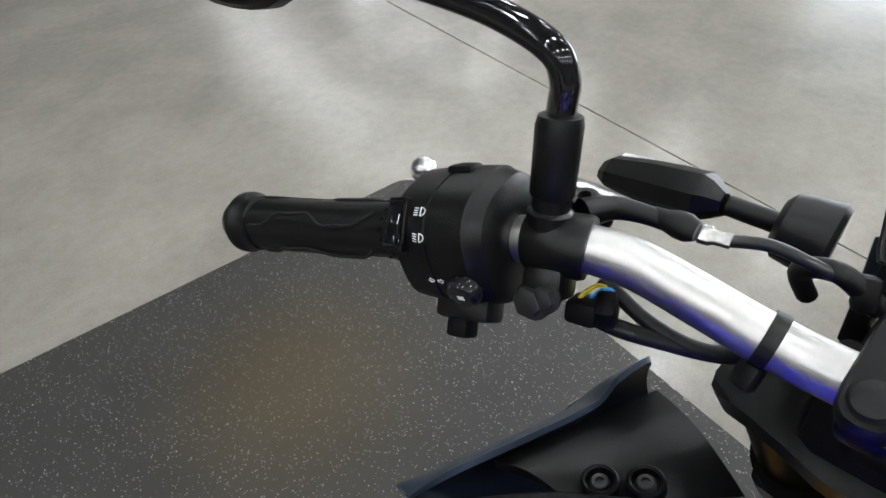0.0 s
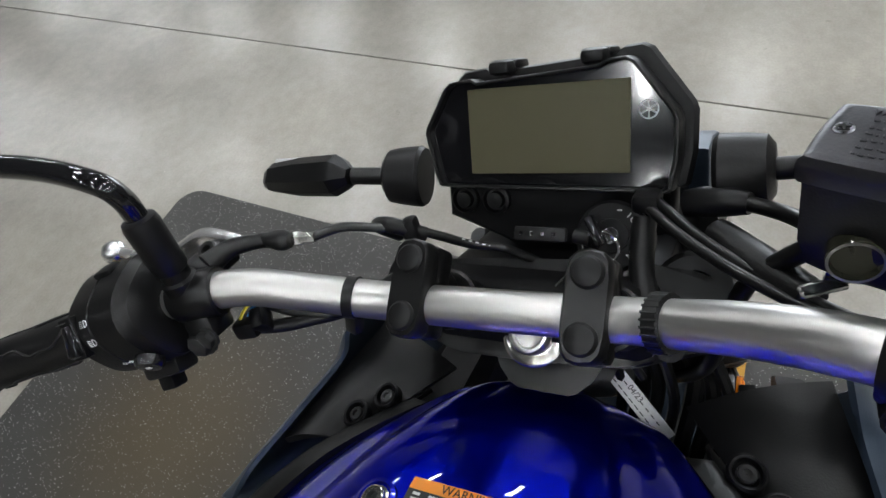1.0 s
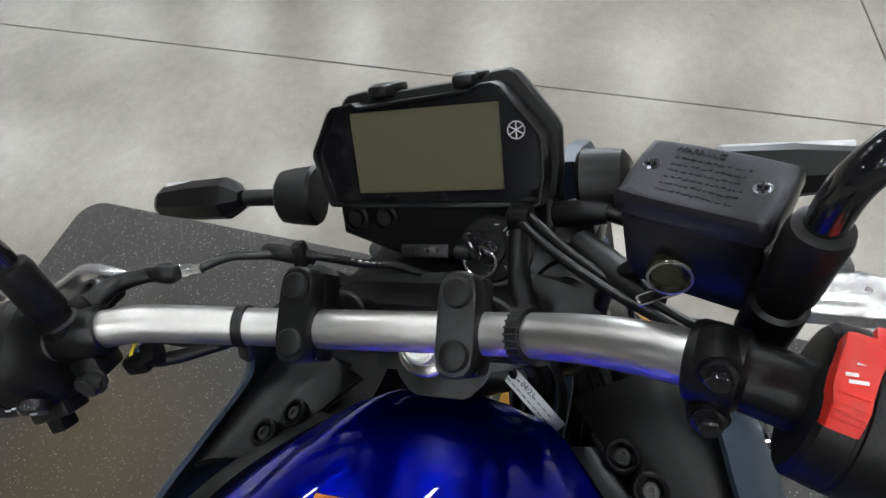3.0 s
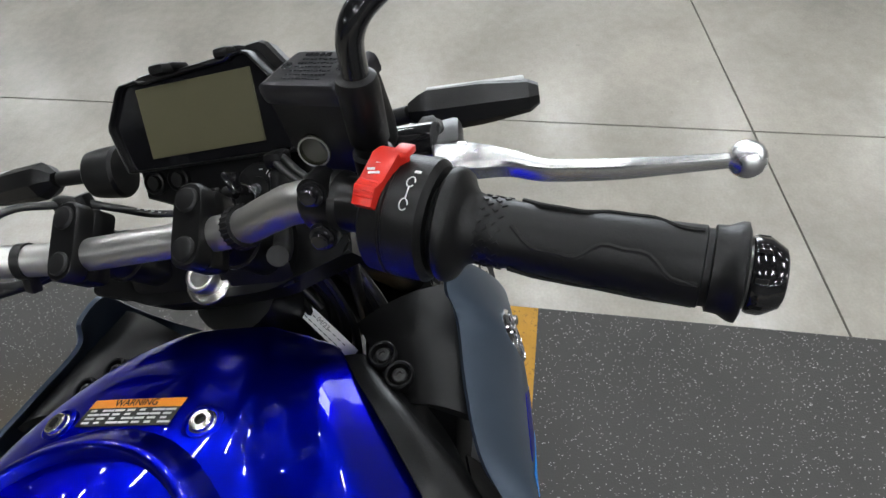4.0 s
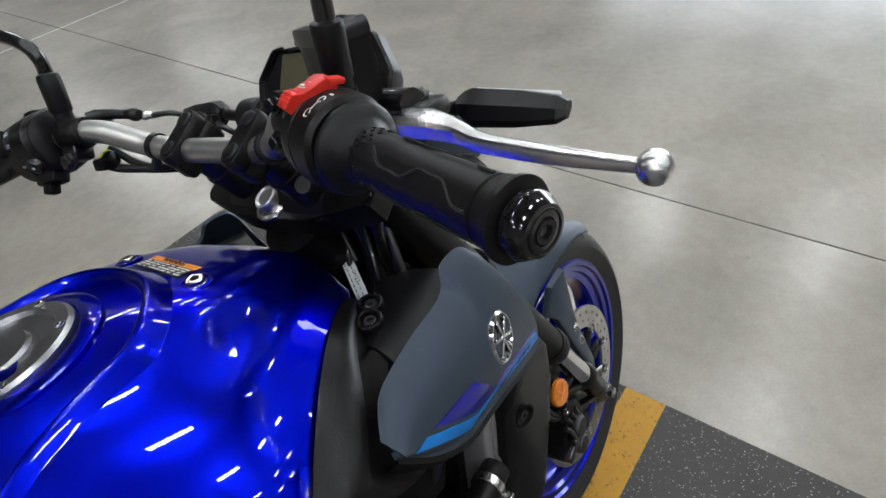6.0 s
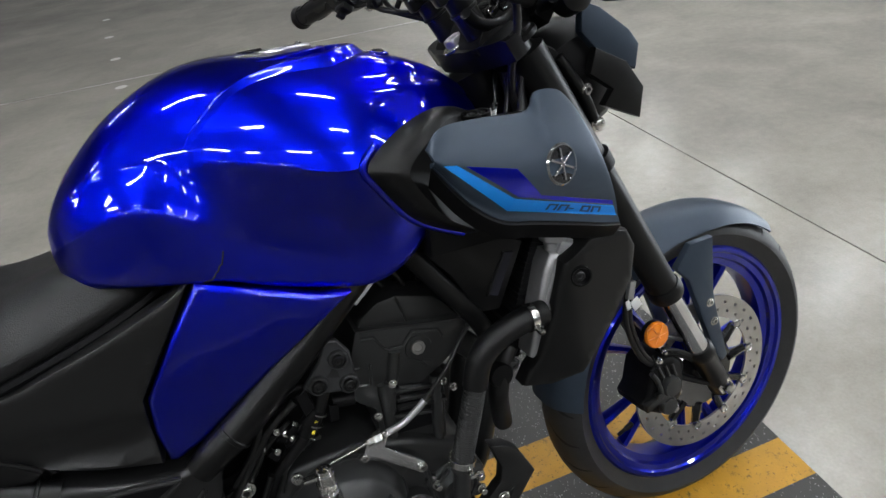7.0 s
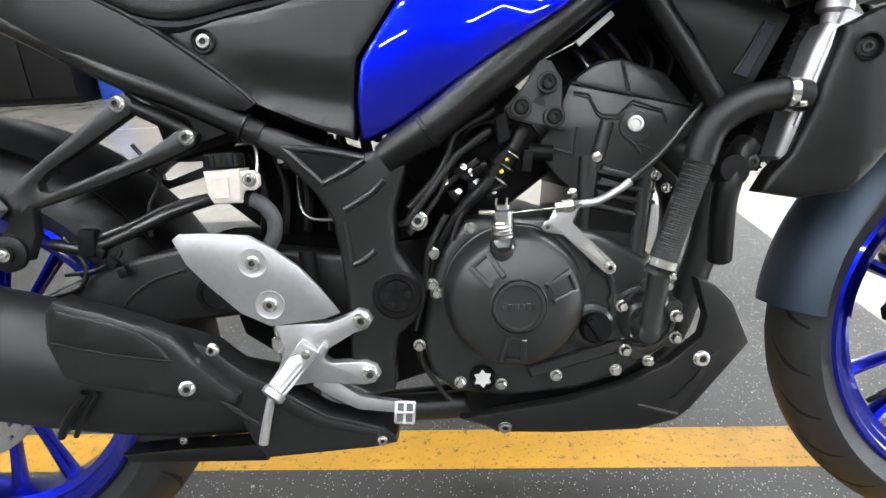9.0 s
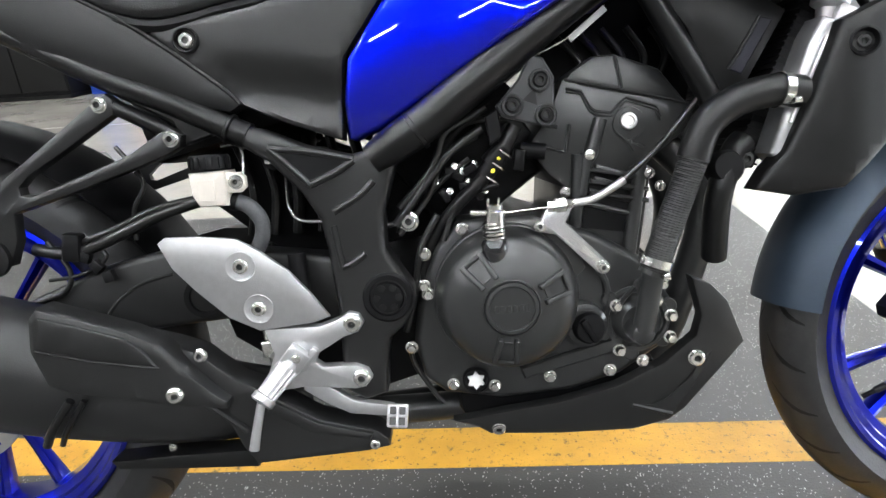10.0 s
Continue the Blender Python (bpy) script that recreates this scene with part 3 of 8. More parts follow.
# fork
for s in (-1, 1):
    base = AXLE + Vector((0, 0.096 * s, 0))
    P = lambda d, o=0.0: base + RAKE * d + Vector((0, o, 0))
    up = part("fork_tube", tube([P(0.245), P(0.69)], 0.0245, 24, 1), RUBBER, bike, "black fork tube")
    part("stanchion", tube([P(0.06), P(0.25)], 0.0185, 24, 1), CHROME, up, "polished fork stanchion")
    part("dust_seal", lathe([(0.0195, -0.002), (0.027, 0.0), (0.0285, 0.006), (0.0285, 0.016), (0.0265, 0.024)], P(0.235), RAKE, 24), RUBBER, up)
    part("fork_foot", lathe([(0.015, -0.022), (0.0195, -0.014), (0.0205, 0.030), (0.0215, 0.078), (0.0238, 0.082), (0.0238, 0.096), (0.0205, 0.102)], P(0), RAKE, 20), FRAME, up)
    part("fork_clamp_ring", lathe([(0.0262, 0), (0.030, 0.001), (0.030, 0.022), (0.0262, 0.023)], P(0.495), RAKE, 24), DARK, up)
    part("fork_cap", lathe([(0.0255, 0), (0.0255, 0.006), (0.021, 0.008), (0.021, 0.012), (0.012, 0.012), (0.012, 0.004)], P(0.705), RAKE, 24), FRAME, up, "black fork cap")
STEER = Vector((1.043, -0.004, 0.935))
for d, nm, zt in ((0.0, "top_yoke", 0.03), (-0.20, "lower_yoke", 0.036)):
    o = STEER + RAKE * d
    bm = bmesh.new()
    m = basis(o, (0, 1, 0), RAKE)
    outline = [(-0.118, -0.005), (-0.112, -0.034), (-0.07, -0.048), (0.07, -0.048), (0.112, -0.034), (0.118, -0.005), (0.095, 0.002), (0.074, 0.008), (0.050, 0.015), (0, 0.016), (-0.050, 0.015), (-0.074, 0.008), (-0.095, 0.002)]
    pts = smooth_outline(outline, 3)
    lo = [bm.verts.new(m @ Vector((a, b, -zt))) for a, b in pts]
    hi = [bm.verts.new(m @ Vector((a, b, 0.0))) for a, b in pts]
    top = bm.faces.new(hi)
    bm.faces.new(lo[::-1])
    for i in range(len(pts)):
        j = (i + 1) % len(pts)
        bm.faces.new((lo[i], lo[j], hi[j], hi[i]))
    bmesh.ops.bevel(bm, geom=list(top.edges), offset=0.004, segments=2, affect="EDGES")
    yoke = part(nm, bm, FRAME, bike, "black painted fork yoke")
    if nm == "top_yoke":
        nut = part("stem_nut", lathe([(0.0205, 0.0), (0.0205, 0.0030), (0.0185, 0.0045), (0.0125, 0.0045)], o, RAKE, 32), STEEL, yoke, "shiny steering stem nut on a bright washer")
        part("nut_cap", lathe([(0.0130, 0.004), (0.0130, 0.0120), (0.0118, 0.0140), (0.0100, 0.0146), (0.0085, 0.0130), (0.001, 0.0128)], o, RAKE, 32), CAP_STEEL, nut)
part("steering_stem", tube([STEER - RAKE * 0.03, STEER - RAKE * 0.22], 0.033, 24, 1), FRAME, bike)
steered(before)

# tank
STATIONS = [  # x, top, crease half width and height, half width and height under the scoop, half width and height of the lower edge
    (0.518, 0.842, 0.038, 0.833, 0.047, 0.820, 0.048, 0.806), (0.528, 0.868, 0.066, 0.850, 0.078, 0.830, 0.079, 0.800), (0.555, 0.902, 0.084, 0.874, 0.104, 0.842, 0.110, 0.794),
    (0.600, 0.940, 0.098, 0.898, 0.126, 0.858, 0.130, 0.786), (0.640, 0.963, 0.108, 0.903, 0.141, 0.858, 0.144, 0.780), (0.680, 0.979, 0.128, 0.897, 0.145, 0.828, 0.149, 0.772),
    (0.720, 0.986, 0.150, 0.889, 0.145, 0.795, 0.149, 0.752), (0.770, 0.984, 0.183, 0.877, 0.148, 0.774, 0.151, 0.733), (0.830, 0.974, 0.208, 0.862, 0.156, 0.758, 0.158, 0.718),
    (0.880, 0.964, 0.192, 0.872, 0.157, 0.760, 0.158, 0.734), (0.930, 0.951, 0.157, 0.882, 0.138, 0.800, 0.140, 0.770), (0.980, 0.928, 0.118, 0.875, 0.104, 0.815, 0.104, 0.795),
    (1.020, 0.897, 0.084, 0.857, 0.075, 0.825, 0.074, 0.815), (1.036, 0.874, 0.058, 0.846, 0.052, 0.830, 0.050, 0.825)]


def tank_section(s):
    x, zt, w, zc, wl, zl, wb, zb = s
    d = zt - zc
    upper = [(u * w, zc + d * (1 - u ** 2.3) ** 0.76) for u in (0, 0.26, 0.46, 0.64, 0.80, 0.93)] + [(w, zc)]
    k = max(0.0, min(1.0, (x - 0.835) / 0.085))        # in front: a flat top, a ridge, a long hollow and a second ridge
    k = k * k * (3 - 2 * k)
    front = [(u * w, zc + d * e) for u, e in ((0, 1.0), (0.30, 0.985), (0.50, 0.90), (0.63, 0.655), (0.78, 0.475), (0.89, 0.22), (1.0, 0.0))]
    upper = [(p[0] * (1 - k) + q[0] * k, p[1] * (1 - k) + q[1] * k) for p, q in zip(upper, front)]
    g = max(0.0, min(1.0, (x - 0.650) / 0.06))         # behind the knee the crease fades into a round flank
    lower = [(w, zc), (w + (wl - w) * (0.36 + 0.02 * g), zc + (zl - zc) * (0.30 + 0.08 * g)), (wl + (w - wl) * (0.16 - 0.06 * g), zl + 0.22 * (zc - zl)), (wl, zl), (wl + (wb - wl) * 0.72, zl + (zb - zl) * 0.55), (wb, zb + 0.006), (wb - 0.003, zb)]
    return [(x, y, z) for y, z in upper], [(x, y, z) for y, z in lower]


def tank_row(s):
    upper, lower = tank_section(s)
    return spline(upper, 4) + spline(lower, 4)[1:]


tank_rows = [tank_row(s) for s in spline(STATIONS, 5)]


def row_height(r, y):
    for a, b in zip(r, r[1:]):
        if a[1] <= abs(y) <= b[1]:
            t = (abs(y) - a[1]) / max(b[1] - a[1], 1e-6)
            return float(a[2] + t * (b[2] - a[2]))
    return float(r[0][2])


def tank_point(x, y):
    """The tank's surface height at x, y, for things that lie on its top."""
    for p, q in zip(tank_rows, tank_rows[1:]):
        if p[0][0] <= x <= q[0][0]:
            t = float((x - p[0][0]) / (q[0][0] - p[0][0]))
            return row_height(p, y) * (1 - t) + row_height(q, y) * t
    return row_height(tank_rows[-1], y)


bm = bmesh.new()
loops = []
for r in tank_rows:
    right = [Vector((p[0], -p[1], p[2])) for p in r]
    left = [Vector((p[0], p[1], p[2])) for p in r][1:]
    loops.append(right[::-1] + left)
rings(bm, loops, True)
tank = part("fuel_tank", bm, BLUE, bike, "glossy metallic blue fuel tank", sharp=42)


# ---- bodywork ---------------------------------------------------------------
from mathutils.bvhtree import BVHTree


def decal(tree, quad, nu, nv, lift=0.0006, thick=0.0005, side=-1):
    """A thin film over a surface, between four corners in x, z, laid on from the side."""
    (a, b, c, d) = [np.array(q, float) for q in quad]

    def at(u, v):
        p = (a * (1 - u) + b * u) * (1 - v) + (d * (1 - u) + c * u) * v
        hit = tree.ray_cast(Vector((float(p[0]), side * 1.0, float(p[1]))), Vector((0, -side, 0)))
        y = hit[0].y if hit[0] else side * 0.2
        return Vector((float(p[0]), y + side * lift, float(p[1])))
    return surface(at, nu, nv, thick)


def curve_at(pts):
    q = spline(pts, 8)
    n = len(q) - 1
    return lambda u: Vector([float(k) for k in (q[min(int(u * n), n - 1)] * (1 - (u * n - min(int(u * n), n - 1))) + q[min(int(u * n), n - 1) + 1] * (u * n - min(int(u * n), n - 1)))])


# tank seams, cap and bolts
def tank_line(x0, x1, k0, k1, n=24, lift=0.0006):
    """A line on the tank between two stations, from one place round the section to another."""
    out = []
    for i in range(n + 1):
        t = i / n
        x = x0 + (x1 - x0) * t
        r = min(tank_rows, key=lambda q: abs(q[0][0] - x))
        k = k0 + (k1 - k0) * t
        a = int(k * (len(r) - 1))
        f = k * (len(r) - 1) - a
        p = r[a] * (1 - f) + r[min(a + 1, len(r) - 1)] * f
        out.append((float(x), -float(p[1]) - lift * 0.5, float(p[2]) + lift * 0.3))
    return out


# Dark colour for the shade in panel gaps and slots.
GAP_SHADE = material("gap_shade", (0.004, 0.004, 0.012), 0.7)
def shoulder(u, v):
    """The raised edge that runs round the front of the filler deck and down both sides of the tank."""
    k = 2 * u - 1
    t = max(0.0, abs(k) / 0.45 - 1) / 1.2223
    a = radians(62) * max(-1.0, min(1.0, k / 0.45))
    p = Vector((0.797 + 0.100 * math.cos(a), 0.100 * math.sin(a), 0))
    sg = 1 if k > 0 else -1
    p += Vector((-0.160, 0.037 * sg, 0)) * t
    e = Vector((math.cos(a), math.sin(a), 0)).lerp(Vector((0.86, 0.5 * sg, 0)), min(1, 2 * t))
    off, up = ((-0.003, -0.004), (0.0, 0.0), (0.0025, 0.80), (0.0055, 1.0), (0.009, 0.88), (0.014, 0.44), (0.018, 0.08), (0.021, -0.10))[int(round(v * 7))]
    q = p + e * off * (1 - 0.45 * t)
    high = 0.0095 * (1 - t) + 0.0012 * t
    return on_tank(q.x, q.y, up * high if abs(up) > 0.01 else up)


for s in (-1, 1):
    part("seam", tube([(x, -s * y if s > 0 else y, z) for x, y, z in tank_line(0.690, 0.662, 0.80, 1.0, 10)], 0.0010, 6, 1), GAP_SHADE, tank)
GUNMETAL = material("dark_gunmetal", (0.14, 0.14, 0.15), 0.22, 1.0)
CAP_METAL = material("satin_filler_cap_metal", (0.42, 0.42, 0.44), 0.30, 1.0, 0.0, 0.05, 120)
cap_c = Vector((0.795, 0.0, 0.974))
cap = part("fuel_cap", lathe([(0.060, -0.006), (0.060, 0.004), (0.057, 0.0065), (0.049, 0.0065), (0.047, 0.003), (0.030, 0.003), (0.028, 0.006), (0.004, 0.007)], cap_c, (0.02, 0, 1), 48),
           CAP_METAL, tank, "satin metal filler cap")
part("lock_cover", box((0.030, 0.016, 0.005), Matrix.Translation(cap_c + Vector((-0.012, 0, 0.008))), 0.002), GLOSS, cap)
part("cap_recess", lathe([(0.076, -0.02), (0.076, -0.0035), (0.073, -0.0015), (0.062, -0.0015), (0.062, -0.006)], cap_c + Vector((0, 0, 0.002)), (0.02, 0, 1), 48), BLUE, tank)
for k in range(6):
    a = math.tau * k / 6 + 0.4
    bolt(cap_c + Vector((0.053 * math.cos(a), 0.053 * math.sin(a), 0.0062)), (0, 0, 1), 0.0032, 0.002, STEEL, cap)
for y in (0.052, -0.058):
    z = tank_point(0.92, y)
    part("bolt_boss", lathe([(0.013, -0.004), (0.013, 0.0006), (0.0105, 0.0016), (0.0095, 0.0)], (0.92, y, z), (0.15, y * 2.2, 1), 24), BLUE, tank)
    bolt((0.92, y, z - 0.0006), (0.15, y * 2.2, 1), 0.0072, 0.005, STEEL, tank, 1.2)


def on_tank(x, y, lift):
    return Vector((x, y, tank_point(x, y) + lift))


part("tank_shoulder", surface(shoulder, 72, 7, 0.0), BLUE, tank, "raised blue edge round the filler deck", 60)

# caution label lying on the tank, written for the rider
def label_patch(x0, x1, y0, y1, lift, mat, parent, name, label=""):
    part(name, surface(lambda u, v: on_tank(x0 + (x1 - x0) * u, y0 + (y1 - y0) * v, lift), 8, 10, 0.0003), mat, parent, label)


label_patch(0.9180, 0.9320, 0.036, -0.036, 0.0008, LABEL_BLACK, tank, "caution_label", "black caution label with an orange heading")
label_patch(0.9320, 0.9390, 0.036, -0.036, 0.0009, WARN_ORANGE, tank, "label_heading", "orange label heading")
zt = on_tank(0.9355, 0, 0.0013)
part("heading_text", text_mesh("WARNING", 0.0070, basis(zt, (0, -1, 0), (0.2, 0, 1)), 0.0001), LABEL_BLACK, tank)
for i in range(4):
    for j in range(7):
        w = 0.004 + 0.0042 * ((i * 7 + j * 3) % 4) / 3
        y = 0.032 - 0.0098 * j
        x = 0.9305 - 0.0031 * i
        part("print_bar", surface(lambda u, v: on_tank(x - 0.0015 * u, y - w * v * 1.1, 0.0013), 1, 3, 0.0002), WHITE, tank)

# black pads round the front of the tank, and the ducts in front of them

def ramp(v, a, b):
    t = max(0.0, min(1.0, (v - a) / (b - a)))
    return t * t * (3 - 2 * t)


def cover_relief(x, z):
    """The side cover's bulge, its soft crease and the flared strip along its lower edge."""
    f = ramp(x, 0.40, 0.47)
    return 0.006 * math.sin(max(0, min(1, (x - 0.36) / 0.28)) * math.pi) - 0.011 * f * ramp(0.690 - 0.20 * (x - 0.44) - z, 0.0, 0.035) + 0.008 * f * ramp(0.640 - 0.25 * (x - 0.453) - z, 0.0, 0.012)


for s in (-1, 1):
    M = (lambda p: Vector((p[0], -s * p[1], p[2]))) if s > 0 else (lambda p: Vector((p[0], p[1], p[2])))
    o = curve_at([(1.010, -0.093, 0.864), (0.980, -0.117, 0.880), (0.940, -0.149, 0.890), (0.890, -0.184, 0.884), (0.845, -0.214, 0.864), (0.852, -0.212, 0.838), (0.888, -0.192, 0.785), (0.945, -0.176, 0.748)])
    i_ = curve_at([(1.014, -0.108, 0.855), (0.990, -0.128, 0.867), (0.955, -0.162, 0.877), (0.915, -0.202, 0.869), (0.882, -0.226, 0.852), (0.885, -0.226, 0.832), (0.915, -0.210, 0.785), (0.958, -0.190, 0.752)])
    lip = [o(0.50 + 0.50 * k / 30) for k in range(31)]
    part("tank_lip", tube([M(p + Vector((-0.004, 0.002, 0.002))) for p in lip], 0.0042, 10, 1), BLUE, tank, "raised blue lip along the tank front")
    part("tank_pad", surface(lambda u, v: M(o(u) * (1 - v) + i_(u) * v + Vector((0, -0.006, 0.002)) * math.sin(v * math.pi)), 40, 6, 0.008), PLASTIC, bike, "matt black trim round the tank front")
    i2 = curve_at([(1.028, -0.104, 0.845), (1.010, -0.122, 0.843), (0.985, -0.150, 0.840), (0.950, -0.180, 0.835), (0.925, -0.190, 0.830), (0.925, -0.190, 0.815), (0.940, -0.182, 0.785), (0.968, -0.170, 0.760)])
    part("duct_wall", surface(lambda u, v: M(i_(u) * (1 - v) + i2(u) * v), 32, 4, 0.003), DARK, bike, "black air duct wall")

    # slate-grey side panel
    top = curve_at([(0.900, -0.226, 0.866), (0.925, -0.212, 0.880), (0.975, -0.198, 0.876), (1.032, -0.186, 0.868), (1.050, -0.180, 0.884), (1.080, -0.178, 0.880), (1.094, -0.184, 0.862)])
    low = curve_at([(0.902, -0.234, 0.850), (0.936, -0.226, 0.800), (0.972, -0.220, 0.768), (1.015, -0.213, 0.752), (1.060, -0.206, 0.735), (1.105, -0.198, 0.717), (1.140, -0.190, 0.704)])

    def panel(u, v, t=top, l=low, m=M):
        p = t(u) * (1 - v) + l(u) * v
        return m(p + Vector((0, -0.026 * math.sin(math.pi * min(1, v * 1.08)) ** 0.8 * (0.55 + 0.45 * math.sin(math.pi * u)), 0)) + Vector((0.012 * v * (1 - v) * u, 0, 0)))
    bm = surface(panel, 48, 24, 0.004)
    tree = BVHTree.FromBMesh(bm)
    pan = part("side_panel", bm, GREY, bike, "satin slate-grey side panel with cyan stripe", sharp=60)
    # Shadow on the slate panel's lower band, put in as a black strip.
    part("panel_lower_shade", surface(lambda u, v: M(low(u) + Vector((0, 0.02 * v + 0.002, -0.022 * v - 0.001 * math.sin(u * 3)))), 40, 3, 0.005), DARK, pan)
    for name, q, mt in (("cyan_stripe", [(0.909, 0.850), (0.924, 0.846), (0.986, 0.790), (0.978, 0.777)], LIGHT_BLUE),
                        ("cyan_stripe", [(0.978, 0.777), (0.986, 0.790), (1.128, 0.731), (1.135, 0.715)], LIGHT_BLUE),
                        ("blue_stripe", [(0.934, 0.842), (0.992, 0.822), (1.020, 0.782), (0.990, 0.791)], BLUE),
                        ("blue_stripe", [(0.990, 0.791), (1.020, 0.783), (1.126, 0.739), (1.127, 0.733)], BLUE)):
        part(name, decal(tree, q, 16, 5, side=s), mt, pan)
    for k in range(5):
        f = 0.30 + 0.108 * k
        lo, hi = np.array((0.978, 0.777)) * (1 - f) + np.array((1.135, 0.715)) * f, np.array((0.986, 0.790)) * (1 - f) + np.array((1.128, 0.731)) * f
        dx = np.array((0.0135, -0.0053)) * (0.55 if k == 2 else 1)
        sl, th = np.array((0.0035, 0.0)), dx * 0.20
        foot, top_ = lo * 0.76 + hi * 0.24, lo * 0.28 + hi * 0.72
        strokes = [(foot, foot + th, top_ + th + sl, top_ + sl), (foot + dx * 0.8, foot + dx, top_ + dx + sl, top_ + dx * 0.8 + sl)]
        rise = (top_ - foot) * 0.22
        strokes.append((top_ - rise + sl * 0.8, top_ - rise + dx + sl * 0.8, top_ + dx + sl, top_ + sl))
        if k == 3:
            strokes.append((foot, foot + dx, foot + dx + rise, foot + rise))
        if k == 2:
            mid = lo * 0.56 + hi * 0.44
            strokes = [(mid, mid + dx, mid + dx + rise, mid + rise)]
        for q in strokes:
            part("model_mark", decal(tree, q, 3, 2, 0.0013, 0.0003, s), MARK_BLUE, pan)
    e, nrm = tree.ray_cast(Vector((1.052, s * 1.0, 0.808)), Vector((0, -s, 0)))[:2]
    nrm = nrm if nrm.y * s > 0 else -nrm
    e = e - nrm * 0.0028
    em = part("emblem", lathe([(0.0235, -0.003), (0.0235, 0.002), (0.0215, 0.004), (0.0208, 0.004), (0.0203, 0.0022)], e, nrm, 40, cap=False), CHROME, pan, "round silver emblem badge")
    part("emblem_field", lathe([(0.0204, 0.0005), (0.0204, 0.0022), (0.002, 0.0026)], e, nrm, 40), GUNMETAL, em)
    mm = toward(e, nrm)
    for k in range(3):
        part("emblem_bar", box((0.0030, 0.036, 0.0022), mm @ pose(0, 0, 0.0036, 0, 0, 60 * k), 0.0006, 1), CHROME, em)
    # inner trim with two screws
    part("inner_trim", surface(lambda u, v: M((Vector((1.050, -0.088, 0.846)) * (1 - u) + Vector((0.968, -0.150, 0.862)) * u) * (1 - v) +
                                              (Vector((1.085, -0.172, 0.846)) * (1 - u) + Vector((0.955, -0.205, 0.866)) * u) * v + Vector((0, 0, 0.010 * math.sin(math.pi * v)))), 10, 8, 0.006),
         PLASTIC, bike, "matt black inner trim")
    for x, y, z in ((1.007, -0.127, 0.866), (0.987, -0.145, 0.870)):
        part("screw_cup", lathe([(0.0115, -0.004), (0.0115, 0.0025), (0.010, 0.004), (0.0085, 0.003), (0.008, -0.002), (0.001, -0.002)], M((x, y, z)), (0, s * 0.15, 1), 24), DARK, bike)
        bolt(M((x, y, z - 0.002)), (0, s * 0.15, 1), 0.0055, 0.004, ENGINE, bike, 1.1)

    # blue lower cover under the tank
    part("lower_tank_cover", plate([(0.652, 0.780), (0.612, 0.732), (0.568, 0.672), (0.561, 0.630), (0.562, 0.590), (0.570, 0.587), (0.601, 0.599), (0.663, 0.638), (0.735, 0.682), (0.803, 0.721), (0.768, 0.729), (0.712, 0.753)],
                                   s * 0.149, s * 0.132, 0.007, 3, lambda x, z: s * 0.016 * max(0, (x - 0.66)) / 0.15 + s * 0.006 * math.sin(max(0, min(1, (z - 0.58) / 0.2)) * math.pi)), BLUE, bike, "blue painted cover below the tank")
    part("side_cover", plate([(0.364, 0.712), (0.405, 0.672), (0.454, 0.632), (0.500, 0.610), (0.556, 0.589), (0.558, 0.632), (0.565, 0.673), (0.648, 0.783), (0.622, 0.771), (0.558, 0.750), (0.471, 0.7295), (0.410, 0.7215), (0.372, 0.7165)],
                             s * 0.147, s * 0.12, 0.005, 2, lambda x, z: s * cover_relief(x, z), grid=0.012), MATT, bike, "matt black side cover under the seat")
    part("tail_edge", tube([(0.180, s * 0.146, 0.813), (0.298, s * 0.148, 0.749), (0.359, s * 0.1485, 0.712), (0.430, s * 0.1485, 0.656), (0.451, s * 0.147, 0.634)], 0.0026, 8, 4), FRAME, bike)
    part("tail_panel", plate([(0.452, 0.633), (0.440, 0.626), (0.380, 0.641), (0.303, 0.667), (0.240, 0.697), (0.160, 0.755), (0.02, 0.835), (-0.18, 0.90), (-0.16, 0.935), (0.05, 0.895), (0.18, 0.815), (0.298, 0.750), (0.359, 0.713), (0.430, 0.657)],
                             s * 0.150, s * 0.125, 0.004, 2, lambda x, z: -s * 0.10 * max(0, 0.25 - x)), PLASTIC, bike, "black tail panel")
    part("screw_cup", lathe([(0.0135, -0.003), (0.0135, 0.003), (0.012, 0.004), (0.0105, 0.003), (0.010, -0.001), (0.001, -0.001)], (0.405, s * 0.151, 0.701), (0, s, 0), 24), DARK, bike)
    bolt((0.405, s * 0.150, 0.701), (0, s, 0), 0.0075, 0.005, STEEL, bike, 1.1)

# seat
SEAT_ROWS = [(0.630, 0.800, 0.050, 0.785), (0.618, 0.813, 0.085, 0.775), (0.580, 0.820, 0.112, 0.763), (0.520, 0.811, 0.134, 0.750), (0.450, 0.799, 0.148, 0.737),
             (0.380, 0.804, 0.153, 0.724), (0.320, 0.821, 0.150, 0.738), (0.270, 0.844, 0.142, 0.772), (0.225, 0.876, 0.130, 0.806), (0.205, 0.922, 0.118, 0.824), (0.12, 0.945, 0.11, 0.85), (-0.06, 0.975, 0.085, 0.90)]
loops = []
for x, z, w, zl in spline(SEAT_ROWS, 6):
    d = z - zl
    half = spline([(0, z - 0.004), (0.42 * w, z), (0.70 * w, z - 0.10 * d), (0.88 * w, z - 0.34 * d), (0.985 * w, z - 0.66 * d), (w, z - 0.84 * d), (0.985 * w, z - 0.95 * d), (0.93 * w, zl), (0.6 * w, zl - 0.004)], 3)
    loops.append([Vector((float(x), -float(y), float(h))) for y, h in half][::-1] + [Vector((float(x), float(y), float(h))) for y, h in half][1:])
bm = bmesh.new()
rings(bm, loops)
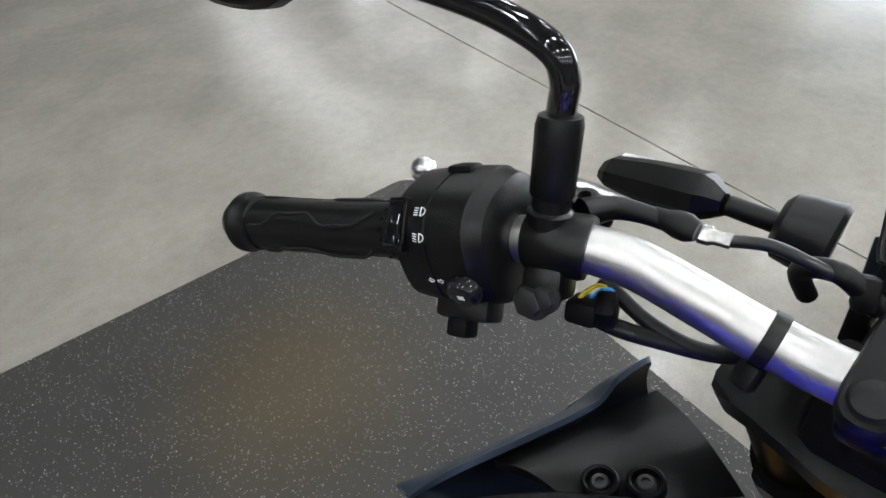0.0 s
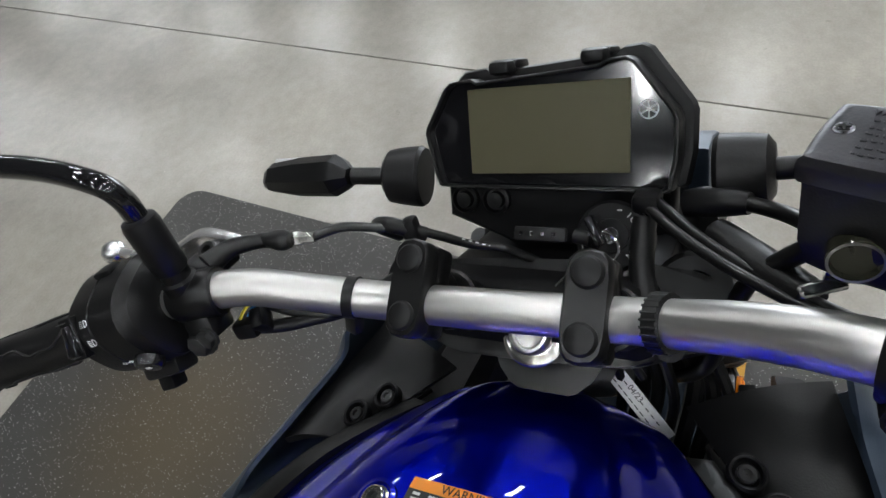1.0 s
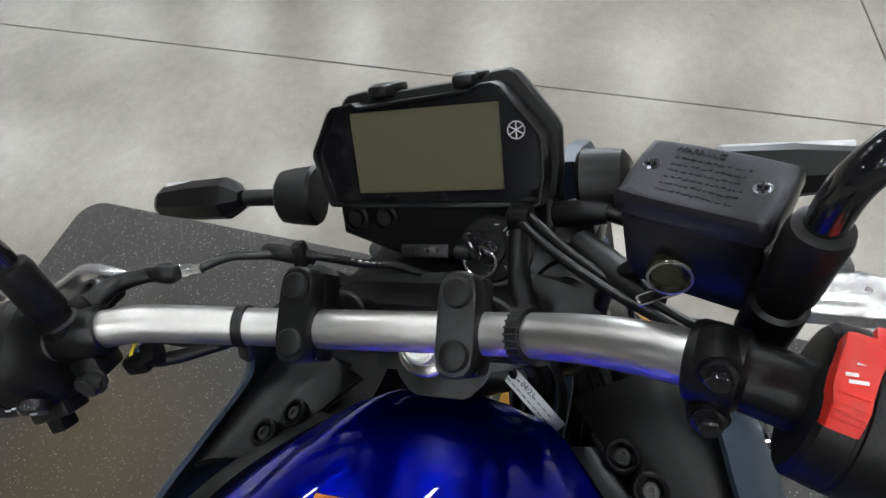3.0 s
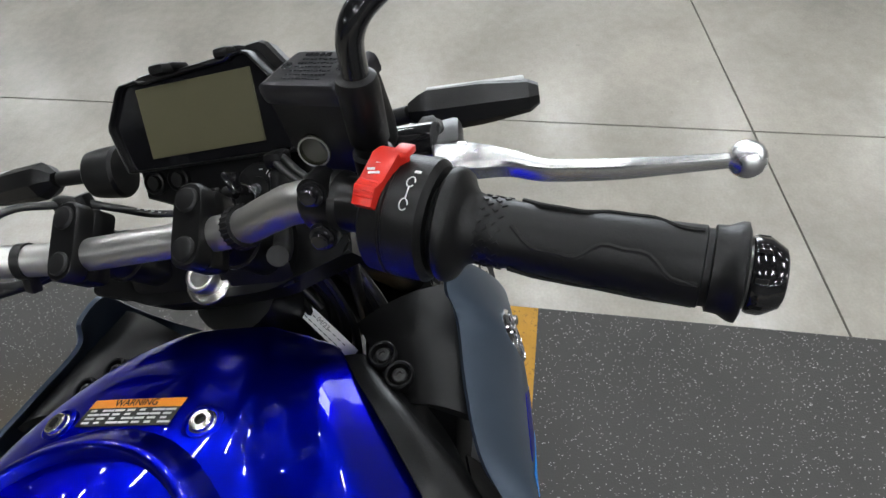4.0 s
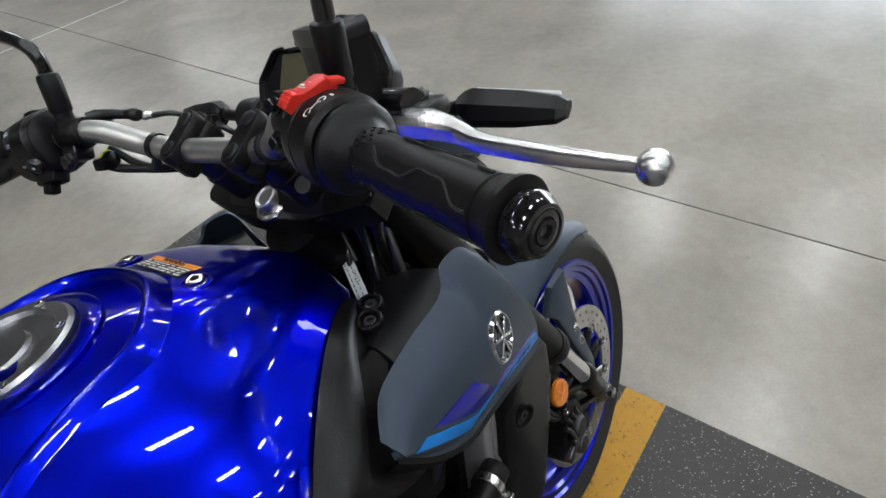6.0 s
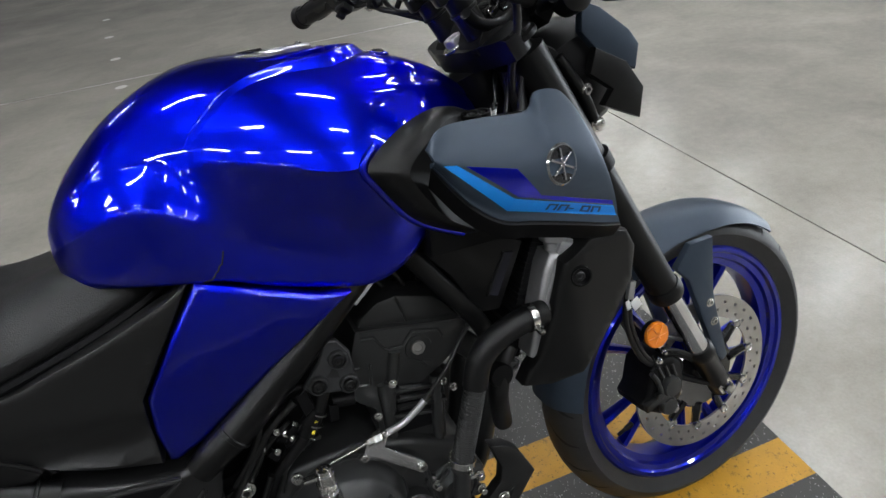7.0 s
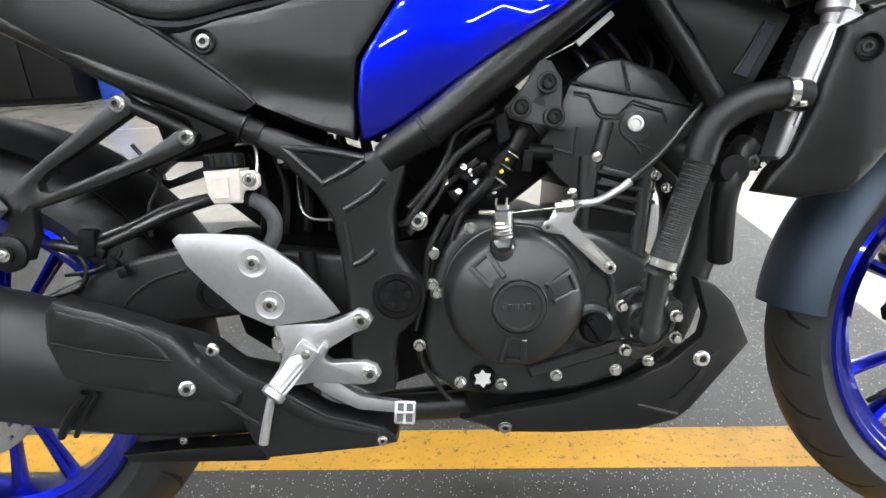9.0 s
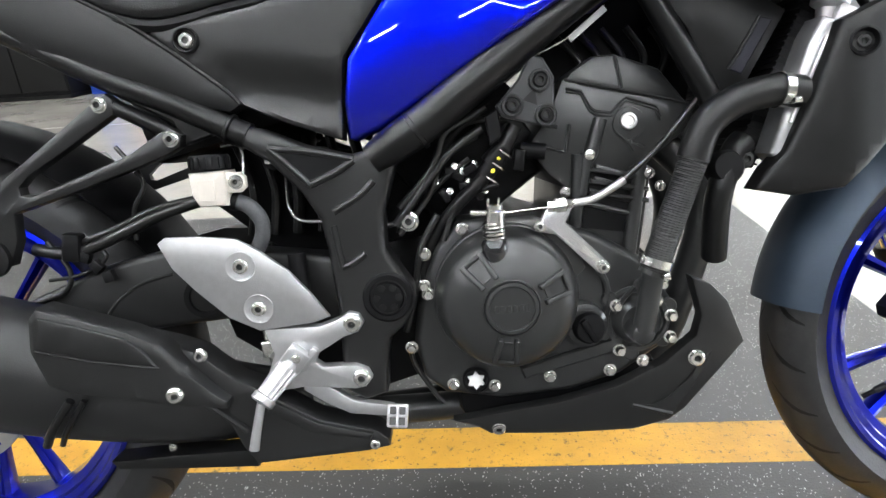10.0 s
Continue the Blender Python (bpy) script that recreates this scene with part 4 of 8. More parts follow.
seat = part("seat", bm, SEAT, bike, "black vinyl rider seat", sharp=60)
for s in (-1, 1):
    # Black strip in the gap between vinyl and side cover.
    part("seat_gap_strip", tube([(float(x), s * 0.94 * float(w), float(zl) - 0.006) for x, z, w, zl in SEAT_ROWS[1:9]], 0.008, 8, 5), DARK, seat, "black strip in the gap below the vinyl")

# front mudguard and its stays
before = set(scene.objects)
def guard(u, v):
    a = radians(47 + 124 * u)
    side = 2 * v - 1
    half = 0.060 * (0.72 + 0.28 * min(1, u * 4)) + 0.012 * max(0, u - 0.4)
    drop = 0.040 * abs(side) ** 3 * (0.5 + 0.5 * min(1, u * 3))
    lift = 0.004 + 0.006 * math.sin(u * math.pi)
    r = 0.300 + lift - drop
    return Vector((AXLE.x + r * math.cos(a), side * half, AXLE.z + r * math.sin(a)))
fender = part("front_mudguard", surface(guard, 44, 20, 0.003), GREY, bike, "satin slate-grey front mudguard", sharp=60)
for s in (-1, 1):
    part("mudguard_stay", plate([(1.320, 0.528), (1.352, 0.562), (1.400, 0.560), (1.398, 0.460), (1.402, 0.430), (1.425, 0.320), (1.412, 0.312), (1.396, 0.334), (1.345, 0.498)], s * 0.078, s * 0.066, 0.004, 2), GREY, fender, "slate-grey mudguard stay")
    bolt((1.387, s * 0.078, 0.442), (0, s, 0), 0.006, 0.004, STEEL, fender)
    bolt((1.395, s * 0.078, 0.402), (0, s, 0), 0.006, 0.004, STEEL, fender)
# caliper, reflector and hose
cal = part("brake_caliper", plate([(1.228, 0.392), (1.246, 0.404), (1.270, 0.400), (1.288, 0.384), (1.292, 0.352), (1.284, 0.318), (1.262, 0.302), (1.240, 0.300), (1.222, 0.312), (1.206, 0.322), (1.203, 0.336), (1.216, 0.350), (1.222, 0.372)], -0.112, -0.048, 0.007, 3), DARK, bike, "black front brake caliper")
for x, z, r in ((1.259, 0.352, 0.0185), (1.250, 0.318, 0.0165)):
    part("piston_housing", lathe([(r, 0), (r, 0.008), (r * 0.86, 0.013), (0.004, 0.0135)], (x, -0.110, z), (0, -1, 0), 24), ENGINE, cal)
part("caliper_arm", plate([(1.205, 0.338), (1.232, 0.346), (1.262, 0.336), (1.258, 0.326), (1.226, 0.330), (1.206, 0.324)], -0.121, -0.110, 0.003, 2), ENGINE, cal)
part("pad_pin", tube([(1.222, -0.116, 0.392), (1.232, -0.118, 0.372), (1.236, -0.119, 0.350)], 0.0042, 10), ENGINE, cal)
part("pin_cap", box((0.014, 0.010, 0.010), pose(1.233, -0.118, 0.346, 0, 20, 0), 0.002), ENGINE, cal)
for k in range(3):
    part("caliper_rib", tube([(1.238 + 0.014 * k, -0.113, 0.396 - 0.003 * k), (1.246 + 0.013 * k, -0.114, 0.374 - 0.004 * k)], 0.003, 8, 1), ENGINE, cal)
for p0, p1, p2, r in (((1.262, 0.402), (1.310, 0.378), (1.383, 0.306), 0.0085), ((1.285, 0.350), (1.325, 0.322), (1.378, 0.290), 0.0080), ((1.290, 0.385), (1.300, 0.365), (1.292, 0.348), 0.0070)):
    part("caliper_arm", tube([(p0[0], -0.088, p0[1]), (p1[0], -0.094, p1[1]), (p2[0], -0.098, p2[1])], r, 10, 5, flat=0.7), FRAME, cal)
part("bracket_edge", tube([(1.262, -0.099, 0.414), (1.300, -0.100, 0.392), (1.345, -0.100, 0.352)], 0.0035, 8), ENGINE, cal)
for x, z, y, r in ((1.266, 0.302, -0.112, 0.0060), (1.310, 0.292, -0.072, 0.0065), (1.372, 0.334, -0.099, 0.0052), (1.244, 0.404, -0.108, 0.0045), (1.262, 0.408, -0.100, 0.004)):
    bolt((x, y, z), (0, -1, 0), r, 0.007, STEEL, cal, socket="hexhead")
part("white_tag", box((0.016, 0.002, 0.020), pose(1.212, -0.106, 0.520, 0, -25, 0), 0.0008, 1), WHITE, cal, "white paper hose tag")
part("white_tag", box((0.008, 0.002, 0.016), pose(1.196, -0.108, 0.524, 0, -10, 0), 0.0006, 1), WHITE, cal)
part("bleed_nipple", lathe([(0.004, 0), (0.004, 0.012), (0.0025, 0.013), (0.0025, 0.02)], (1.240, -0.10, 0.398), (-0.3, -0.2, 1), 10), RUBBER, cal)
part("reflector_bracket", tube([(1.300, -0.10, 0.415), (1.262, -0.11, 0.442), (1.243, -0.110, 0.452)], 0.004, 8), FRAME, bike)
refl = part("reflector", lathe([(0.0215, -0.004), (0.0215, 0.003), (0.0195, 0.0055), (0.003, 0.006)], (1.241, -0.111, 0.455), (-0.05, -1, 0.1), 32), ORANGE, bike, "round amber side reflector")
for k in range(6):
    a = math.tau * k / 6
    part("reflector_facet", tube([(1.241, -0.1172, 0.455), (1.241 + 0.0185 * math.cos(a), -0.1165, 0.455 + 0.0185 * math.sin(a))], 0.0009, 6, 1), WARN_ORANGE, refl)
part("reflector_backing", lathe([(0.0222, -0.008), (0.0222, -0.001), (0.021, 0.0)], (1.241, -0.110, 0.455), (-0.05, -1, 0.1), 32), DARK, refl)
for i, o in enumerate((0.0, 0.008)):
    part("brake_hose", tube([(1.25 + o, -0.10, 0.385), (1.215 + o, -0.102, 0.42), (1.195 + o, -0.10, 0.49), (1.205 + o, -0.095, 0.56), (1.195 + o, -0.07, 0.64), (1.16, -0.05, 0.72)], 0.0045, 10), CABLE, bike)
part("hose_clip", box((0.012, 0.008, 0.03), pose(1.206, -0.104, 0.545, 0, 15, 0), 0.002), ALU, bike)
steered(before)

# radiator, its side tank, hoses and shroud
for s in (-1, 1):
    sh = part("radiator_shroud", plate([(1.060, 0.672), (1.103, 0.690), (1.150, 0.686), (1.166, 0.680), (1.178, 0.653), (1.167, 0.607), (1.134, 0.568), (1.094, 0.527), (1.069, 0.506), (1.024, 0.500), (0.986, 0.508), (0.998, 0.530), (1.014, 0.548), (1.038, 0.604)],
                                       s * 0.186, s * 0.160, 0.006, 2, lambda x, z: s * ((x - 1.07) * 0.22 if x < 1.07 else -0.16 * (x - 1.07)), grid=0.014), PLASTIC, bike, "matt black radiator shroud")
    for x, z, y in ((1.079, 0.649, 0.186), (1.035, 0.526, 0.173)):
        part("screw_cup", lathe([(0.014, -0.002), (0.014, 0.0025), (0.012, 0.003), (0.010, 0.0), (0.009, -0.004), (0.001, -0.004)], (x, s * y, z), (-0.25, s, 0), 24), DARK, sh)
        bolt((x, s * (y - 0.003), z), (-0.25, s, 0), 0.006, 0.005, ENGINE, sh, 1.1)
    rt = part("radiator_tank", plate([(1.072, 0.676), (1.084, 0.662), (1.060, 0.620), (1.034, 0.568), (1.020, 0.528), (1.004, 0.545), (1.022, 0.600), (1.044, 0.662), (1.055, 0.680)], s * 0.163, s * 0.128, 0.007, 3), ALU, bike, "cast aluminium radiator end tank")
core = bmesh.new()
m = basis((1.030, 0, 0.620), (0, 1, 0), (0.40, 0, 0.916))
box((0.256, 0.024, 0.19), m, 0.001, 1, core)
rad = part("radiator_core", core, DARK, bike, "black finned radiator core")
for k in range(26):
    part("fin", box((0.258, 0.028, 0.0016), m @ pose(0, 0, -0.09 + 0.0072 * k)), DARK, rad)
part("tank_rib", tube([(1.062, -0.1635, 0.672), (1.048, -0.1640, 0.640), (1.022, -0.1640, 0.575)], 0.0028, 8, 3), ALU, rad)
part("tank_neck", box((0.034, 0.026, 0.022), pose(1.082, -0.150, 0.676, 0, 24, 0), 0.005), ALU, rad, "cast aluminium filler neck")
part("filler_neck", lathe([(0.010, -0.02), (0.012, 0.0), (0.018, 0.004), (0.018, 0.012), (0.012, 0.016)], (1.068, -0.146, 0.688), (0.15, 0, 1), 20), ALU, bike)
part("filler_tab", box((0.035, 0.022, 0.002), pose(1.085, -0.150, 0.703, 0, 12, 10), 0.0008, 1), ALU, bike)
hose = part("coolant_hose", tube([(1.030, -0.165, 0.606), (1.002, -0.170, 0.609), (0.962, -0.172, 0.601), (0.932, -0.172, 0.580), (0.918, -0.172, 0.545)], 0.0165, 20, 8), RUBBER, bike, "thick black coolant hose")
part("hose_sleeve", tube([(0.920, -0.172, 0.548), (0.905, -0.170, 0.505), (0.891, -0.168, 0.466), (0.877, -0.165, 0.425)], 0.0145, 20, 6), material("braided_sleeve", (0.03, 0.03, 0.03), 0.55, 0, 0, 0.5, 260, 0.9, 420), hose, "braided black hose sleeve")
SLEEVE = [Vector((0.918, -0.172, 0.543)), Vector((0.905, -0.170, 0.505)), Vector((0.891, -0.168, 0.466)), Vector((0.878, -0.165, 0.428))]
for k in range(46):
    t = k / 46 * 3
    i = int(t)
    part("sleeve_band", lathe([(0.0144, -0.0008), (0.0150, 0.0), (0.0144, 0.0008)], SLEEVE[i].lerp(SLEEVE[i + 1], t - i), SLEEVE[i + 1] - SLEEVE[i] + Vector((0.0015 * (-1) ** k, 0, 0)), 18, cap=False), RUBBER, hose)
part("water_pipe", tube([(0.880, -0.165, 0.432), (0.876, -0.162, 0.400), (0.869, -0.160, 0.360)], 0.0118, 18, 4), ENGINE, hose)
for p, d in (((1.008, -0.170, 0.609), (1, 0.1, -0.1)), ((0.881, -0.166, 0.438), (0.35, 0, 1))):
    part("hose_clamp", lathe([(0.0172, -0.005), (0.0185, -0.0045), (0.0185, 0.0045), (0.0172, 0.005)], p, d, 24, cap=False), STEEL, hose, "zinc hose clamp")
    part("clamp_tab", box((0.008, 0.014, 0.006), Matrix.Translation(Vector(p) + Vector((0.004, -0.018, -0.012))), 0.0015), STEEL, hose)
part("spigot", tube([(1.005, -0.168, 0.608), (1.040, -0.155, 0.606)], 0.0135, 18, 1), ALU, hose)
part("return_hose", tube([(0.985, -0.14, 0.56), (0.972, -0.145, 0.545), (0.955, -0.15, 0.50), (0.965, -0.12, 0.43)], 0.014, 14), RUBBER, bike)
part("horn_button", lathe([(0.018, -0.02), (0.018, 0.0), (0.015, 0.004), (0.002, 0.0045)], (0.961, -0.158, 0.534), (0, -1, 0.1), 28), DARK, bike, "round black rubber plug")
bolt((0.982, -0.152, 0.540), (0, -1, 0), 0.007, 0.006, ENGINE, bike)
for s in (-1, 1):
    dp = part("duct_panel", plate([(0.900, 0.722), (0.935, 0.736), (1.000, 0.715), (1.036, 0.694), (0.988, 0.610), (0.958, 0.616), (0.930, 0.680)], s * 0.128, s * 0.112, 0.004, 2), PLASTIC, bike, "matt black triangular duct panel")
    # Slot drawn as a flat plate, its depth of shade put into the colour.
    part("slot_shade", plate([(1.006, 0.688), (1.020, 0.685), (0.988, 0.630), (0.974, 0.636)], s * 0.1292, s * 0.12, 0.001, 1), GAP_SHADE, dp)
    part("slot_lip", tube([(1.006, s * 0.129, 0.689), (0.990, s * 0.129, 0.662), (0.973, s * 0.129, 0.636)], 0.0022, 8, 2), PLASTIC, dp)
    part("panel_fill", plate([(0.905, 0.765), (0.900, 0.728), (1.00, 0.722), (1.13, 0.700), (1.12, 0.74), (1.0, 0.78)], s * 0.165, s * 0.120, 0.004, 2), DARK, bike, "black underside of the side panel")


# ---- frame, engine, exhaust, controls ---------------------------------------
for s in (-1, 1):
    part("frame_tube", tube([(0.585, s * 0.150, 0.566, 0.017), (0.612, s * 0.150, 0.583, 0.020), (0.650, s * 0.148, 0.606, 0.021), (0.720, s * 0.143, 0.656, 0.021), (0.800, s * 0.130, 0.714, 0.021), (0.900, s * 0.095, 0.780, 0.021), (1.005, s * 0.040, 0.850, 0.022)], 0.021, 20, 5), FRAME, bike, "thick black main frame tube")
    part("frame_collar", lathe([(0.0212, -0.003), (0.0224, -0.002), (0.0224, 0.002), (0.0212, 0.003)], (0.634, s * 0.149, 0.5945), (0.83, 0, 0.55), 24), FRAME, bike)
    part("frame_downtube", tube([(0.870, s * 0.128, 0.752), (0.897, s * 0.130, 0.704), (0.948, s * 0.130, 0.618), (0.962, s * 0.128, 0.585)], 0.0125, 16, 4), FRAME, bike, "black frame down tube")
    plate_ob = part("pivot_plate", plate([(0.562, 0.574), (0.590, 0.580), (0.622, 0.594), (0.607, 0.552), (0.593, 0.510), (0.592, 0.470), (0.606, 0.446), (0.619, 0.425), (0.620, 0.404), (0.606, 0.383), (0.588, 0.368), (0.582, 0.335), (0.580, 0.304), (0.555, 0.297), (0.531, 0.312), (0.532, 0.350), (0.534, 0.400), (0.529, 0.470), (0.524, 0.505), (0.508, 0.535), (0.475, 0.572), (0.437, 0.598), (0.446, 0.612), (0.468, 0.608), (0.514, 0.587)],
                                         s * 0.158, s * 0.122, 0.0085, 3), CASTING, bike, "black cast swingarm pivot plate")
    for pts in ([(0.478, 0.586), (0.498, 0.566), (0.518, 0.545)], [(0.518, 0.545), (0.545, 0.556), (0.566, 0.568)], [(0.478, 0.586), (0.520, 0.580), (0.566, 0.569)], [(0.538, 0.500), (0.541, 0.475), (0.544, 0.454)], [(0.544, 0.454), (0.556, 0.458), (0.570, 0.468)], [(0.540, 0.515), (0.568, 0.530), (0.585, 0.545)]):
        part("casting_rib", tube([(x, s * 0.1572, z) for x, z in pts], 0.0042, 8, 3), CASTING, plate_ob)
    # Recessed pocket drawn as a flat black plate that holds its shade.
    part("pocket_shade", plate([(0.484, 0.584), (0.517, 0.549), (0.560, 0.568), (0.520, 0.578)], s * 0.1586, s * 0.156, 0.0), DARK, plate_ob)
    pv = (0.590, s * 0.156, 0.417)
    part("pivot_cap", lathe([(0.028, -0.002), (0.028, 0.003), (0.0255, 0.006), (0.0205, 0.006), (0.0195, 0.001), (0.018, 0.001), (0.0165, 0.006), (0.003, 0.0065)], pv, (0, s, 0), 32), DARK, plate_ob)
    for k in range(6):
        a = math.tau * k / 6
        part("cap_lobe", lathe([(0.0042, 0), (0.0042, 0.0008), (0.003, 0.001)], (pv[0] + 0.0125 * math.cos(a), s * 0.1624, pv[2] + 0.0125 * math.sin(a)), (0, s, 0), 10), PLASTIC, plate_ob)
    part("subframe_tube", tube([(0.455, s * 0.145, 0.600, 0.015), (0.432, s * 0.145, 0.612, 0.0135), (0.372, s * 0.143, 0.643, 0.0125), (0.300, s * 0.140, 0.675, 0.0125), (0.16, s * 0.13, 0.750, 0.0125), (-0.02, s * 0.11, 0.83, 0.0125)], 0.0125, 14, 4), FRAME, bike, "black rear subframe tube")
    part("subframe_collar", lathe([(0.0148, -0.002), (0.0164, -0.001), (0.0164, 0.002), (0.0148, 0.003)], (0.437, s * 0.145, 0.6095), (-0.87, 0, 0.45), 20), FRAME, bike)
    # pillion peg bracket
    br = part("pillion_bracket", plate([(0.299, 0.649), (0.311, 0.655), (0.319, 0.648), (0.317, 0.632), (0.260, 0.599), (0.215, 0.574), (0.203, 0.563), (0.204, 0.555), (0.214, 0.553), (0.270, 0.571), (0.325, 0.590), (0.360, 0.610), (0.374, 0.616), (0.386, 0.607), (0.382, 0.594), (0.370, 0.588), (0.336, 0.576), (0.260, 0.553), (0.192, 0.535), (0.190, 0.505), (0.178, 0.478), (0.150, 0.475), (0.144, 0.500), (0.160, 0.520), (0.151, 0.543), (0.156, 0.554), (0.179, 0.568), (0.240, 0.609)],
                                       s * 0.150, s * 0.136, 0.004, 2), CASTING, bike, "black cast pillion footrest bracket")
    part("bracket_bridge", tube([(0.306, s * 0.141, 0.646), (0.372, s * 0.141, 0.610)], 0.0085, 10, 1), FRAME, br)
    part("bracket_gusset", plate([(0.300, 0.660), (0.330, 0.664), (0.398, 0.628), (0.420, 0.606), (0.384, 0.596), (0.372, 0.622), (0.312, 0.654)], s * 0.138, s * 0.128, 0.002, 1), FRAME, br)
    bolt((0.304, s * 0.150, 0.643), (0, s, 0), 0.0072, 0.006, STEEL, br, 1.2)
    bolt((0.374, s * 0.150, 0.603), (0, s, 0), 0.0072, 0.006, STEEL, br, 1.2)
    part("exhaust_bush", lathe([(0.021, 0), (0.021, 0.006), (0.017, 0.008), (0.010, 0.008), (0.0095, 0.012), (0.004, 0.0125)], (0.160, s * 0.150, 0.488), (0, s, 0), 24), RUBBER, br)
    part("pillion_peg", box((0.030, 0.026, 0.085), basis((0.133, s * 0.165, 0.562), (0.80, 0, 0.60), (0.0, 1, 0)) @ pose(0, 0, 0, 90, 0, 0), 0.004), ALU, bike, "folded aluminium pillion footpeg")
    sw = part("swingarm", plate([(0.000, 0.345), (0.060, 0.385), (0.164, 0.430), (0.250, 0.462), (0.330, 0.478), (0.420, 0.474), (0.520, 0.460), (0.600, 0.448), (0.600, 0.375), (0.511, 0.378), (0.400, 0.392), (0.336, 0.388), (0.245, 0.380), (0.120, 0.345), (0.02, 0.290), (-0.03, 0.30)],
                                s * 0.118, s * 0.078, 0.007, 3), CASTING, bike, "black box-section swingarm")
    # Shadow line along the swingarm, drawn as a thin dark tube.
    part("swingarm_shadow_line", tube([(0.244, s * 0.1182, 0.394), (0.260, s * 0.1182, 0.412), (0.272, s * 0.1182, 0.425), (0.299, s * 0.1182, 0.442), (0.339, s * 0.1182, 0.452)], 0.0024, 6, 3), GROOVE_SHADE, sw)
    part("swingarm_boss", lathe([(0.024, -0.002), (0.024, 0.002), (0.018, 0.002), (0.016, -0.003), (0.003, -0.003)], (0.372, s * 0.1185, 0.421), (0, s, 0), 24), DARK, sw)
    part("axle_block", lathe([(0.028, -0.004), (0.028, 0.006), (0.018, 0.010), (0.018, 0.018), (0.006, 0.019)], (0.0, s * 0.116, 0.314), (0, s, 0), 6), STEEL, sw)
part("rear_inner_mudguard", surface(lambda u, v: Vector((0.345 * math.cos(radians(20 + 110 * u)), (2 * v - 1) * (0.075 + 0.01 * u), 0.314 + 0.345 * math.sin(radians(20 + 110 * u)) - 0.03 * abs(2 * v - 1) ** 3)), 20, 8, 0.003), DARK, bike, "black inner rear mudguard")
part("battery_tray", box((0.26, 0.20, 0.10), pose(0.44, 0, 0.655, 0, -14, 0), 0.012), DARK, bike)
part("airbox", box((0.26, 0.24, 0.13), pose(0.68, 0, 0.70, 0, -30, 0), 0.02), DARK, bike)
part("shock_absorber", tube([(0.47, 0.01, 0.62), (0.44, 0.01, 0.42)], 0.028, 16, 1), DARK, bike)
part("spring", tube([(0.465 - 0.022 * t + 0.034 * math.cos(t * 38), 0.01 + 0.034 * math.sin(t * 38), 0.60 - 0.16 * t) for t in np.linspace(0, 1, 60).tolist()], 0.005, 8, 1), DARK, bike)

# dark filler plates added to close the bright view through the machine
part("inner_filler", plate([(0.300, 0.640), (0.420, 0.600), (0.560, 0.575), (0.660, 0.620), (0.660, 0.480), (0.600, 0.440), (0.470, 0.440), (0.410, 0.480), (0.365, 0.520), (0.350, 0.580)], -0.030, 0.030, 0.006, 2), DARK, bike, "black filler plate inside the machine")
part("linkage_filler", plate([(0.350, 0.420), (0.500, 0.450), (0.660, 0.470), (0.660, 0.290), (0.560, 0.262), (0.460, 0.280), (0.370, 0.345)], -0.040, 0.040, 0.006, 2), DARK, bike)
part("coil_filler", plate([(0.780, 0.690), (0.900, 0.770), (0.985, 0.690), (0.965, 0.600), (0.905, 0.560), (0.800, 0.640)], -0.040, 0.040, 0.008, 2), DARK, bike)
for i in range(6):
    part("inner_hose", tube([(0.40 + 0.03 * i, -0.036, 0.60), (0.42 + 0.028 * i, -0.044, 0.54), (0.41 + 0.03 * i, -0.040, 0.48)], 0.005 + 0.001 * (i % 3), 8), CABLE, bike)
for i in range(5):
    part("coil_lead", tube([(0.80 + 0.03 * i, -0.045, 0.70), (0.83 + 0.026 * i, -0.055, 0.665), (0.84 + 0.02 * i, -0.05, 0.63)], 0.0045, 8), CABLE, bike)

# engine
eng = part("crankcase", plate([(0.672, 0.492), (0.645, 0.462), (0.622, 0.410), (0.612, 0.350), (0.622, 0.305), (0.645, 0.284), (0.712, 0.272), (0.795, 0.277), (0.856, 0.294), (0.912, 0.330), (0.920, 0.376), (0.890, 0.430), (0.830, 0.466), (0.760, 0.492)], -0.122, 0.122, 0.010, 3), ENGINE, bike, "black painted engine crankcase")
cc = Vector((0.723, -0.118, 0.402))
cover = part("clutch_cover", lathe([(0.082, 0), (0.082, 0.012), (0.078, 0.018), (0.0755, 0.040), (0.069, 0.050), (0.050, 0.060), (0.029, 0.064), (0.028, 0.068), (0.0245, 0.0685), (0.0235, 0.0665), (0.002, 0.067)], cc, (0, -1, 0), 72), ENGINE, bike, "round black clutch cover")
part("cover_rim", plate([(cc.x + 0.084 * math.cos(a) + (0.012 if 0.3 < a < 1.0 else 0), cc.z + 0.084 * math.sin(a)) for a in np.linspace(0, math.tau, 60, False).tolist()], -0.131, -0.118, 0.003, 2), ENGINE, cover)
for a in (128, 20, 262):
    d = Vector((math.cos(radians(a)), 0, math.sin(radians(a))))
    t = Vector((-d.z, 0, d.x))
    m = basis(cc + d * 0.0505 + Vector((0, -0.0585, 0)), d + Vector((0, 0.44, 0)), (0, -1, 0))
    for o in (-0.0105, 0.0105):
        part("cover_rib", box((0.034, 0.0062, 0.0075), m @ pose(0, o, 0, 0, 0, 6 if o > 0 else -6), 0.0018, 2), ENGINE, cover)
    part("rib_end", box((0.0055, 0.020, 0.0065), m @ pose(0.0150, 0, 0), 0.0018, 2), ENGINE, cover)
    part("rib_hollow", box((0.022, 0.013, 0.0012), m @ pose(-0.0015, 0, -0.0008), 0.0004, 1), ENGINE, cover)
